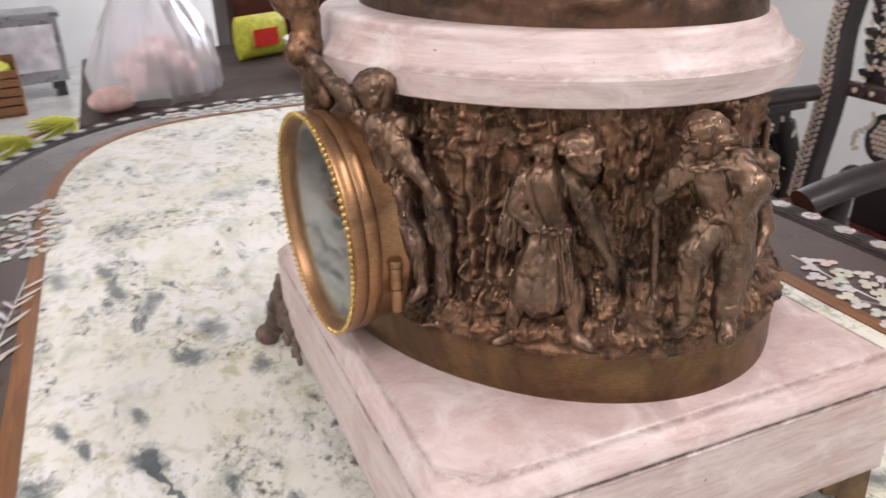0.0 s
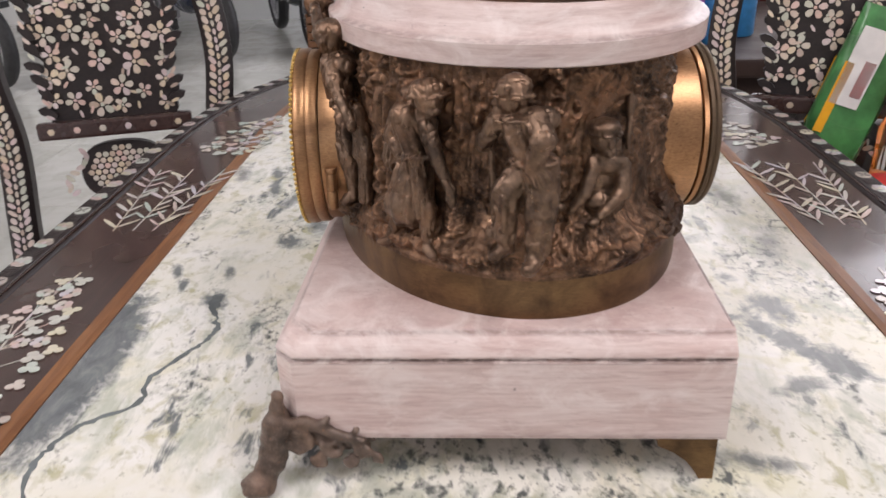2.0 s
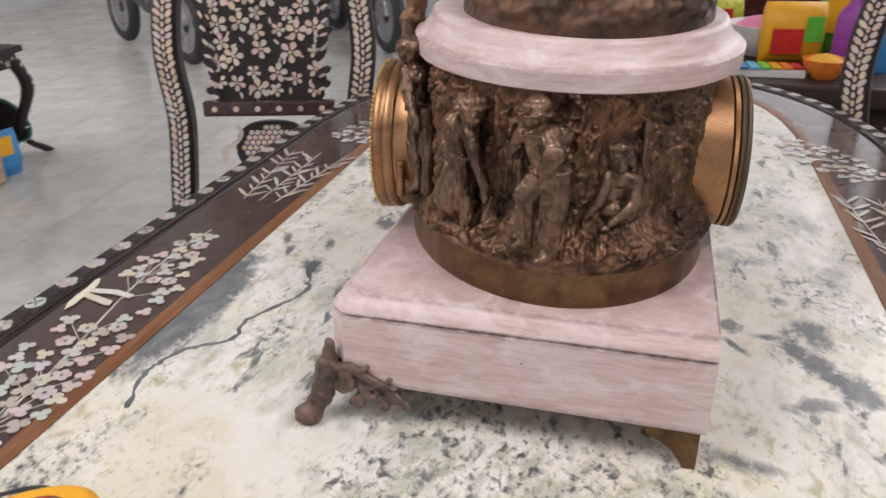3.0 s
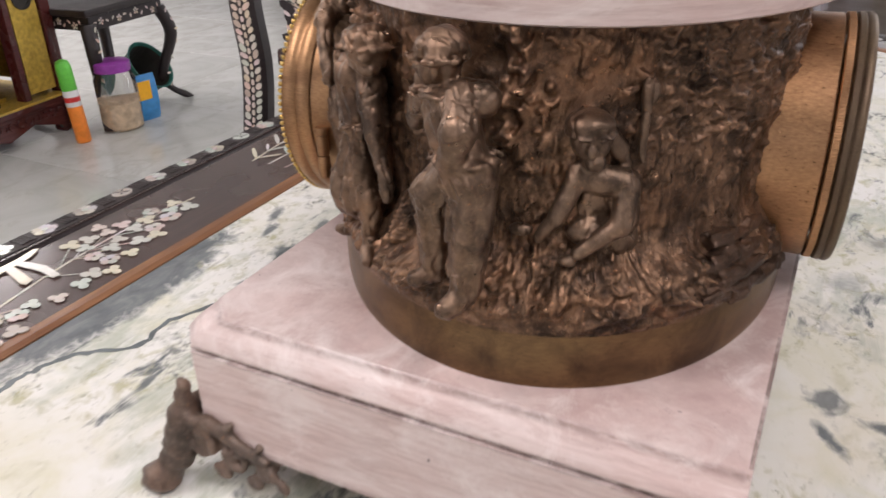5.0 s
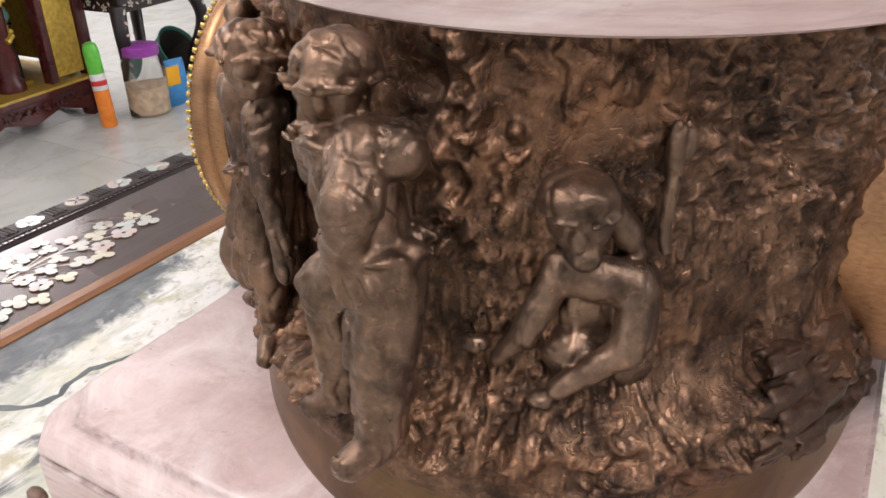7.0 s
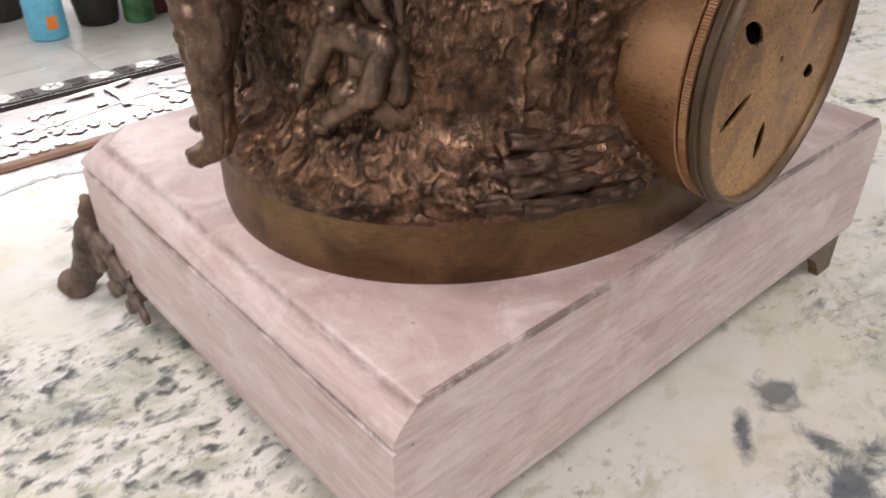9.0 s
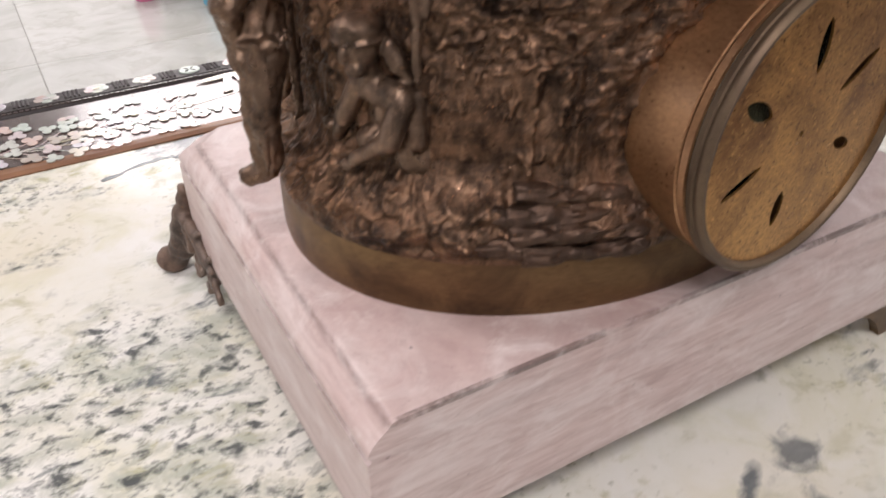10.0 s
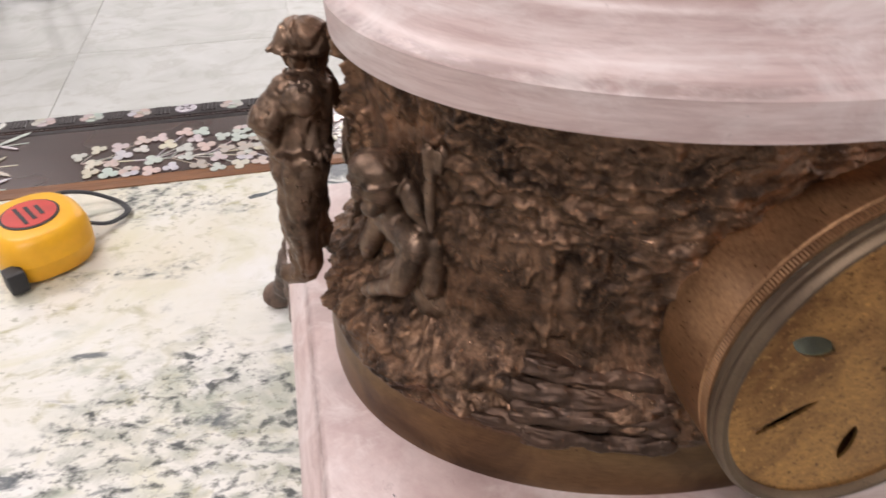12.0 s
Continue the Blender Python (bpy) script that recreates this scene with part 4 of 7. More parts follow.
def build_drum():
    step = 0.0008
    ns = int((ARC1 - ARC0) / step)
    zs = np.concatenate([np.linspace(0.107, 0.131, 8), np.linspace(0.1325, 0.266, 172)])
    s = ARC0 + (ARC1 - ARC0) * np.arange(ns) / ns
    S, Z = np.meshgrid(s, zs, indexing="ij")
    X, Y, _ = np.moveaxis(on_drum(S, 0.0, Z), -1, 0)
    # the uneven upper edge of the plain foot band
    edge = 0.1365 + 0.004 * fbm(X * 60, Y * 60, 0 * Z, 3) + np.where(S < -0.15, -0.008, 0)
    rise = np.clip((Z - edge) / 0.006, 0, 1)
    away = np.clip((np.abs(S) - 0.09) / 0.07, 0, 1)
    inward = (-0.018 + 0.01 * away * (S > 0) + 0.004 * away * (S < 0)) * np.clip((Z - 0.136) / 0.034, 0, 1) ** 0.8
    wx, wy, wz = (0.9 * fbm(X * 40 + 7 * k, Y * 40, Z * 40 + 3 * k, 2) for k in range(3))
    rock = fbm(X * 42 + wx, Y * 42 + wy, Z * 55 + wz, 3, 0.5)
    # fine strokes of the modelling tool: upright on the near half, lying in courses towards the back
    lying = np.clip((S - 0.05) / 0.012, 0, 1) * np.clip((Z - 0.198) / 0.012, 0, 1)
    up = np.exp(-(fbm(S * 330 + 1.2 * wx, 0 * S, Z * 75 + wz, 3, 0.6) / 0.2) ** 2)
    flat = np.exp(-(fbm(S * 85 + 1.6 * wx, 0 * S, Z * 300 + 1.6 * wz, 3, 0.55) / 0.18) ** 2)
    crease = up * (1 - lying) + flat * lying
    fine = fbm(X * 300 + 2 * wx, Y * 300 + 2 * wy, Z * 300, 3, 0.6)
    ground = np.clip(1 - np.abs(Z - 0.147) / 0.017, 0, 1)
    calm = np.exp(-((S - 0.073) / 0.014) ** 2 - ((Z - 0.182) / 0.017) ** 2)
    patch = np.clip(0.6 + 0.9 * fbm(X * 26 + 5, Y * 26, Z * 30, 2), 0.15, 1.2) * (1 - 0.75 * calm)
    d = inward + rise * (0.0012 * rock + 0.0011 * (crease - 0.35) * (patch + 0.5 * lying) + 0.0007 * fine * patch + ground * (0.0045 + 0.0026 * rock + 0.0012 * (flat - 0.3)))
    # curled leaves, tufts and clods pressed on one by one: along, up, spread, count, turn, length, height
    rng = np.random.RandomState(11)
    relief = np.zeros_like(d)
    for c, zc, rs, rz, count, turn, length, amp in (
            (-0.012, 0.24, 0.014, 0.02, 34, 20, 0.0062, 0.0030), (-0.016, 0.214, 0.008, 0.012, 14, 10, 0.0058, 0.0030), (-0.075, 0.235, 0.014, 0.022, 36, 75, 0.0058, 0.0024),
            (-0.135, 0.246, 0.022, 0.013, 34, 15, 0.0062, 0.0034), (-0.17, 0.244, 0.018, 0.014, 26, 30, 0.0062, 0.0034), (-0.154, 0.2, 0.016, 0.03, 30, 95, 0.0105, 0.0030),
            (0.002, 0.196, 0.011, 0.03, 34, 88, 0.005, 0.0016), (0.01, 0.159, 0.024, 0.01, 44, 40, 0.0058, 0.0026), (-0.09, 0.15, 0.05, 0.011, 70, 8, 0.0068, 0.0028),
            (-0.02, 0.15, 0.03, 0.01, 40, 0, 0.0062, 0.0026), (0.06, 0.148, 0.03, 0.009, 44, -8, 0.0082, 0.0032), (0.08, 0.235, 0.034, 0.022, 90, 0, 0.0062, 0.0022),
            (0.13, 0.22, 0.024, 0.034, 60, 5, 0.0062, 0.0016), (0.06, 0.2, 0.012, 0.026, 26, 80, 0.0052, 0.0013), (0.1, 0.19, 0.014, 0.022, 30, 85, 0.0062, 0.0018),
            (-0.2, 0.15, 0.02, 0.012, 30, 20, 0.0062, 0.0028), (0.03, 0.25, 0.03, 0.011, 40, 15, 0.0055, 0.0018), (-0.05, 0.2, 0.02, 0.026, 44, 60, 0.0052, 0.0016), (0.2, 0.2, 0.06, 0.05, 60, 60, 0.008, 0.002)):
        for k in range(count):
            sc, zz = c + rs * np.clip(rng.randn(), -1.6, 1.6) * 0.7, zc + rz * np.clip(rng.randn(), -1.6, 1.6) * 0.7
            th = radians(turn + (18 if c > 0.05 else 38) * rng.randn())
            ln, wd, am, bend = length * (0.8 + 1.1 * rng.rand()), 0.0008 + 0.0008 * rng.rand(), amp * (0.55 + 0.8 * rng.rand()), 70 * rng.randn()
            i0, i1 = np.searchsorted(s, (sc - 0.014, sc + 0.014))
            j0, j1 = np.searchsorted(zs, (zz - 0.014, zz + 0.014))
            ds, dz = S[i0:i1, j0:j1] - sc, Z[i0:i1, j0:j1] - zz
            u, v = ds * math.cos(th) + dz * math.sin(th), -ds * math.sin(th) + dz * math.cos(th)
            v = v - bend * u * u
            # rounded on one side, undercut on the other
            bump = am * np.exp(-(u / ln * 2) ** 4) * np.where(v > 0, np.exp(-(v / wd) ** 2), np.exp(-(v / (2.4 * wd)) ** 2))
            relief[i0:i1, j0:j1] = np.maximum(relief[i0:i1, j0:j1], bump) + 0.25 * np.minimum(relief[i0:i1, j0:j1], bump)
    d += rise * relief
    # hanging sheaves between the first two figures, tree and door posts towards the logs
    for c, w, amp, per, z0, z1 in ((-0.153, 0.015, 0.006, 520, 0.160, 0.236), (0.106, 0.0125, 0.0022, 420, 0.165, 0.222), (0.0975, 0.0016, 0.0014, 0, 0.165, 0.214), (0.116, 0.0016, 0.0014, 0, 0.166, 0.218), (-0.012, 0.006, 0.004, 260, 0.2, 0.262)):
        m = np.exp(-((S - c) / w) ** 2) * np.clip((Z - z0) / 0.008, 0, 1) * np.clip((z1 - Z) / 0.008, 0, 1)
        d += m * amp * (0.5 + 0.5 * np.sin(S * per + 2.5 * fbm(S * 30, Z * 18, 0 * S, 2)) if per else 1.0)
    # eaves and the beam over the door
    d += 0.0022 * np.exp(-((Z - 0.2325 - 0.06 * (S - 0.09)) / 0.0022) ** 2) * np.clip((S - 0.055) / 0.006, 0, 1) * np.clip((0.135 - S) / 0.01, 0, 1) * (0.7 + 0.6 * fbm(S * 120, Z * 60, 0 * S, 2))
    d -= 0.004 * np.exp(-((S - 0.1216) / 0.006) ** 4 - ((Z - 0.2522) / 0.0022) ** 4)
    # a hollow behind the man's head and under the leaves
    d -= 0.005 * np.exp(-((S + 0.022) / 0.007) ** 2 - ((Z - 0.244) / 0.007) ** 2) + 0.005 * np.exp(-((S + 0.02) / 0.005) ** 2 - ((Z - 0.207) / 0.004) ** 2)
    d += 0.004 * np.exp(-(np.hypot((S + 0.02) / 0.013, (Z - 0.244) / 0.014) - 1) ** 2 / 0.05) * (S > -0.024)
    # woven basket and the leaf bunch over it
    k = np.clip(1 - ((S + 0.0805) / 0.0125) ** 2 - ((Z - 0.165) / 0.0115) ** 2, 0, None) ** 0.5
    d += k * (0.006 + 0.0006 * np.sin(Z * 2600) + 0.0004 * np.sin(S * 1100))
    # boulders of the ground ledge
    for c, zc, rs, rz, amp in ((-0.143, 0.157, 0.019, 0.008, 0.009), (-0.205, 0.145, 0.014, 0.012, 0.006), (-0.06, 0.148, 0.016, 0.006, 0.005), (-0.02, 0.143, 0.012, 0.006, 0.004), (0.03, 0.14, 0.014, 0.006, 0.003), (0.0466, 0.1403, 0.008, 0.006, 0.005), (0.066, 0.141, 0.012, 0.005, 0.005), (-0.125, 0.143, 0.016, 0.006, 0.003), (0.079, 0.151, 0.008, 0.007, 0.005)):
        k = np.clip(1 - ((S - c) / rs) ** 2 - ((Z - zc) / rz) ** 2, 0, None) ** 0.6
        d += k * amp * (0.85 + 0.3 * fbm(S * 160, Z * 160, 0 * S, 2))
    d = np.where(Z < 0.131, 0.0 + 0.0006 * (Z > 0.11), d)
    d = np.where(Z > 0.2625, -0.02, d)
    P = on_drum(S, d, Z)
    nz = len(zs)
    idx = np.arange(ns * nz).reshape(ns, nz)
    a, b = idx, np.roll(idx, -1, 0)
    quads = np.stack([a[:, :-1], b[:, :-1], b[:, 1:], a[:, 1:]], -1).reshape(-1, 4)
    # openings for the movement's case
    mid = P.reshape(-1, 3)[quads].mean(1)
    across = (mid[:, :2] - AXO) @ AXE
    hole = (across ** 2 + (mid[:, 2] - AXZ) ** 2) < (CASE_R - 0.002) ** 2
    hole &= np.abs((mid[:, :2] - AXO) @ AXN) > 0.05
    low = mid[:, 2] < 0.133
    band, body = quads[low & ~hole], quads[~low & ~hole]
    pts = P.reshape(-1, 3)

    def piece(name, q, mat, label):
        keep, inv = np.unique(q, return_inverse=True)
        return under(mesh_object(name, pts[keep], inv.reshape(-1, 4), mat), clock, label)
    piece("foot_band", band, BRASS_BAND, "smooth dull brass band round the foot")
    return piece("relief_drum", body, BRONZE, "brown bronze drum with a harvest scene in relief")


drum = build_drum()


def drum_sculpt(name, field, lo, hi, step, material, parent, label=""):
    """A sculpted body given in (along, out, up) of the drum."""
    pts, quads = surface_net(field, lo, hi, step)
    w = on_drum(pts[:, 0], pts[:, 1], pts[:, 2])
    return under(mesh_object(name, w, quads, material), parent, label)


def fold_cone(p, a, b, ra, rb, count, depth, flat=1.0):
    """A tapering garment from a to b, with folds that run along it."""
    a, b = np.array(a, float), np.array(b, float)
    ab = b - a
    q = p - a
    t = np.clip((q @ ab) / (ab @ ab), 0, 1)
    r = ra + (rb - ra) * t
    w = q - t[..., None] * ab
    side = np.array([ab[2], 0.0, -ab[0]])
    side = side / np.linalg.norm(side)
    u = (w @ side) / r
    dist = np.sqrt((w @ side) ** 2 + (w[..., 1] / flat) ** 2 + (w @ np.cross(side, [0, 1, 0])) ** 2)
    out = dist - r
    near = np.abs(out) < 0.004
    g = p[near]
    out[near] -= depth * np.sin(count * math.pi * u[near] + 2.2 * t[near] + 1.4 * fbm(g[:, 0] * 90, g[:, 2] * 60, g[:, 1] * 50, 2))
    return out


def body_field(limbs, blobs, soft=0.0014, folds=0.0005, cloth=(), cuts=()):
    """Limbs are capsules (a, b, ra, rb), blobs ellipsoids (centre, radii), cloth folded cones, cuts hollows."""
    def field(p):
        out = None
        for row in cloth:
            v = fold_cone(p, *row)
            out = v if out is None else smin(out, v, soft)
        for a, b, ra, rb in limbs:
            v = capsule(p, a, b, ra, rb)
            out = v if out is None else smin(out, v, soft)
        for c, r in blobs:
            v = ellipsoid(p, c, r)
            out = v if out is None else smin(out, v, soft * 0.7)
        for c, r in cuts:
            out = -smin(-out, ellipsoid(p, c, r), 0.001)
        near = np.abs(out) < 0.004
        x, y, z = np.moveaxis(p[near], -1, 0)
        wave = fbm(x * 170 + 0.8 * fbm(x * 70, y * 70, z * 70, 1), y * 170, z * 70, 2)
        out[near] += folds * fbm(x * 330, y * 330, z * 240, 2) + 2.0 * folds * (np.exp(-(wave / 0.12) ** 2) - 0.25)
        return out
    return field


def lowered(field, dd):
    """The same body set deeper into the drum."""
    return lambda p: field(p + np.array([0.0, dd, 0.0]))


def relief_figures():
    st = 0.0008
    # the figure that reaches up beside the dial
    L = [((-.226, -.003, .2415), (-.2385, .004, .258), .0062, .0052), ((-.2385, .004, .258), (-.264, .008, .2735), .0048, .0034),
         ((-.197, .001, .2425), (-.1865, .0055, .2345), .007, .0058), ((-.1865, .0055, .2345), (-.1685, .004, .2138), .0047, .0031),
         ((-.2225, -.004, .2395), (-.193, -.004, .2435), .007, .007), ((-.211, -.003, .246), (-.2085, -.001, .252), .0048, .0052),
         ((-.207, .0, .181), (-.198, .001, .161), .0064, .0042), ((-.185, .001, .1825), (-.1832, -.001, .1605), .0062, .0042),
         ((-.1985, .002, .1555), (-.2045, .007, .151), .004, .003), ((-.182, .001, .156), (-.1845, .007, .1515), .004, .003), ((-.1718, -.007, .199), (-.1712, -.005, .157), .0044, .0052)]
    B = [((-.2065, .001, .2592), (.0086, .0096, .0102)), ((-.2082, .001, .264), (.0116, .0116, .0086)), ((-.2005, .008, .2585), (.0022, .0024, .0026)), ((-.2035, -.003, .2148), (.0128, .0108, .0038)), ((-.2035, -.003, .2195), (.0132, .011, .0026)), ((-.1665, .0035, .2105), (.0036, .0034, .0046))]
    C = [((-.2062, -.004, .2395), (-.2045, -.004, .2155), .0136, .0106, 3.0, .0007), ((-.211, -.003, .206), (-.207, .0, .183), .0088, .0066, 2.0, .0005), ((-.197, -.002, .206), (-.1852, .001, .184), .0092, .0066, 2.0, .0005), ((-.178, -.006, .216), (-.1735, -.008, .188), .0045, .0078, 4.0, .0008)]
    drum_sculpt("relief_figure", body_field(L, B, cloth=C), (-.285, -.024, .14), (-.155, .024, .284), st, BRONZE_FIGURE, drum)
    # the stooping figure with a wide skirt
    L = [((-.1215, -.008, .2262), (-.0985, -.008, .2225), .0066, .0068), ((-.1, -.008, .2295), (-.0962, -.0065, .2345), .0047, .005),
         ((-.1225, -.006, .225), (-.1255, -.003, .2115), .0058, .0054), ((-.1255, -.003, .2115), (-.116, .0005, .2035), .0045, .0034),
         ((-.0962, -.005, .2208), (-.0878, -.003, .204), .0056, .0045), ((-.0878, -.003, .204), (-.0793, -.003, .1872), .0041, .0028),
         ((-.1245, -.006, .163), (-.129, .0, .1425), .0054, .0034), ((-.1295, .001, .1405), (-.1345, .005, .1388), .0034, .0024),
         ((-.097, -.003, .171), (-.0952, -.001, .1485), .0062, .0037), ((-.0945, .001, .1458), (-.087, .005, .1432), .0036, .0025)]
    B = [((-.0945, -.0055, .2392), (.008, .0094, .0094)), ((-.0966, -.006, .2445), (.0098, .0102, .0058)), ((-.0958, -.0055, .2415), (.0104, .0106, .0018)), ((-.0872, -.001, .2382), (.0023, .0026, .0022)), ((-.0902, -.0035, .2328), (.0042, .005, .0032)), ((-.1138, -.0105, .2385), (.0075, .0062, .005)), ((-.0784, -.003, .1815), (.0033, .003, .0064)), ((-.1078, -.006, .2032), (.0122, .0112, .003))]
    C = [((-.1125, -.007, .2245), (-.1072, -.008, .2035), .0112, .0102, 3.0, .0007), ((-.127, -.01, .2185), (-.13, -.009, .195), .0058, .009, 5.0, .0008), ((-.1088, -.008, .1995), (-.1142, -.006, .1705), .0104, .0164, 3.4, .0009), ((-.102, -.002, .2005), (-.0992, -.0005, .17), .0048, .0064, 3.0, .0008)]
    drum_sculpt("relief_figure", body_field(L, B, cloth=C), (-.152, -.028, .132), (-.07, .016, .262), st, BRONZE_FIGURE, drum)
    # the digging figure, standing free of the ground
    L = [((-.0485, -.001, .231), (-.0205, .003, .2342), .0062, .007), ((-.036, -.002, .234), (-.038, -.0005, .24), .0048, .005),
         ((-.0262, .008, .2345), (-.0232, .0175, .2258), .0068, .006), ((-.0232, .0175, .2258), (-.0288, .0138, .2085), .0056, .004),
         ((-.0495, -.001, .2292), (-.057, -.005, .219), .0058, .005), ((-.0555, -.0115, .22), (-.0525, -.0115, .158), .0022, .002),
         ((-.025, .0115, .1525), (-.029, .0182, .1492), .0052, .004), ((-.0415, .005, .1565), (-.0478, .0098, .1532), .0045, .0034)]
    B = [((-.0398, .0005, .2442), (.0084, .0088, .0088)), ((-.0384, .0005, .2505), (.0102, .0106, .0078)), ((-.0395, .0015, .2478), (.0114, .0112, .0022)), ((-.0486, .0025, .2432), (.0024, .0024, .002)), ((-.0465, .001, .2375), (.0042, .0042, .0042)), ((-.0585, -.008, .2165), (.0056, .0052, .0066)), ((-.0265, .005, .2108), (.0132, .0118, .0032)), ((-.0542, -.009, .1558), (.006, .0028, .0078)), ((-.0352, .003, .2345), (.0145, .0095, .0022))]
    C = [((-.034, .002, .2285), (-.0272, .0045, .2105), .0108, .0096, 3.0, .0006), ((-.0225, .006, .2045), (-.0229, .0102, .182), .0096, .0079, 2.0, .0005), ((-.0229, .0102, .182), (-.0245, .0095, .158), .0078, .0061, 2.0, .0005), ((-.0325, .003, .203), (-.0415, .006, .193), .0088, .0078, 2.0, .0005), ((-.0415, .006, .193), (-.042, .0045, .1625), .0072, .0052, 2.0, .0005), ((-.029, .0085, .215), (-.025, .0105, .2045), .0055, .0078, 4.0, .0008)]
    drum_sculpt("relief_figure", lowered(body_field(L, B, cloth=C), 0.0015), (-.072, -.026, .135), (-.004, .032, .268), st, BRONZE_FIGURE, drum)
    # the seated figure bending over a bowl
    L = [((.0185, -.0105, .1992), (.0395, -.009, .1962), .006, .0066), ((.0245, -.0095, .2035), (.0235, -.0075, .2085), .0048, .005),
         ((.0172, -.0085, .198), (.0095, -.006, .1835), .0048, .0044), ((.0095, -.006, .1835), (.0012, -.008, .173), .0039, .0027),
         ((.0412, -.0065, .1945), (.0372, -.0015, .181), .0056, .005), ((.0372, -.0015, .181), (.0188, -.0015, .1692), .0043, .003),
         ((.0455, -.0125, .195), (.0455, -.0115, .178), .005, .0056), ((.0335, -.011, .2145), (.038, -.0115, .209), .0042, .0046), ((.038, -.0115, .209), (.043, -.012, .2028), .0038, .0028)]
    B = [((.0225, -.0065, .217), (.0094, .0092, .0098)), ((.0214, -.006, .2222), (.0106, .0102, .0058)), ((.0222, -.0055, .219), (.011, .0108, .0018)), ((.0212, .0028, .2142), (.0021, .0024, .0032)), ((.0235, -.0015, .2082), (.0044, .0044, .0038)), ((.031, -.0145, .187), (.0125, .007, .013)), ((.0148, -.0018, .1656), (.0042, .003, .0024)), ((.0235, -.0105, .1755), (.0098, .0066, .0066)), ((-.0085, -.0105, .1745), (.0062, .0036, .0026)), ((.042, -.0145, .169), (.0125, .0065, .0105))]
    drum_sculpt("relief_figure", lowered(body_field(L, B, 0.0012, 0.00022), 0.006), (-.018, -.036, .143), (.066, .012, .238), st, BRONZE_FIGURE, drum)
    # a leaning staff behind the seated figure
    drum_sculpt("relief_staff", body_field([((.0478, -.0145, .236), (.0476, -.0145, .205), .0022, .0018)], [((.052, -.0165, .2315), (.003, .003, .005))], 0.001), (.036, -.024, .19), (.066, -.002, .245), st, BRONZE_FIGURE, drum)
    # hanging cloth on the far side
    L = [((.262, -.008, .255), (.285, .0, .19), .012, .016), ((.292, .0, .262), (.305, .008, .2), .012, .016), ((.318, .006, .258), (.322, .01, .215), .01, .014), ((.27, .0, .18), (.31, .004, .16), .01, .012)]
    drum_sculpt("relief_drapery", body_field(L, [((.306, .016, .236), (.012, .009, .016))], 0.004, 0.0015), (.24, -.026, .14), (.345, .034, .258), 0.0014, BRONZE_FIGURE, drum, "smooth hanging bronze cloth")
    # felled logs on the ground
    L = [((.092, -.0105, .1605), (.143, -.011, .155), .0046, .004), ((.089, -.0065, .153), (.144, -.0075, .149), .005, .0046),
         ((.09, -.002, .146), (.143, -.003, .1425), .0048, .0044), ((.076, .0005, .142), (.092, .001, .1395), .0046, .004), ((.094, .002, .139), (.142, .001, .1365), .0042, .0036), ((.08, -.008, .152), (.091, -.006, .1485), .0048, .0052)]

    for a, b, ra, rb in L:
        def log(p):
            v = np.maximum(capsule(p, a, b, ra, rb), np.maximum(a[0] - 0.002 - p[..., 0], p[..., 0] - b[0] - 0.002))
            return v + 0.0014 * fbm(p[..., 0] * 110, p[..., 1] * 480, p[..., 2] * 480, 3) + 0.0016 * fbm(p[..., 0] * 70, p[..., 1] * 60, p[..., 2] * 60, 2)
        lo = tuple(min(u, v) - 0.01 for u, v in zip(a, b))
        hi = tuple(max(u, v) + 0.01 for u, v in zip(a, b))
        drum_sculpt("relief_log", log, lo, hi, st, BRONZE_DARK, drum, "dark bronze felled log")
    # knotted post with a scroll that rises beside the slab
    def post(p):
        out = capsule(p, (-.28, .002, .232), (-.285, .004, .345), .0075, .0085)
        out = smin(out, ellipsoid(p, (-.279, .01, .272), (.009, .0075, .0095)), .004)
        out = smin(out, ellipsoid(p, (-.29, .011, .303), (.0085, .0085, .011)), .004)
        out = smin(out, capsule(p, (-.268, .0, .245), (-.278, .004, .28), .0045, .004), .004)
        return out + 0.0018 * fbm(p[..., 0] * 150, p[..., 1] * 150, p[..., 2] * 90, 3)
    drum_sculpt("relief_post", post, (-.312, -.016, .218), (-.25, .03, .365), 0.0013, BRONZE, drum, "knotted bronze post with a scroll")


relief_figures()


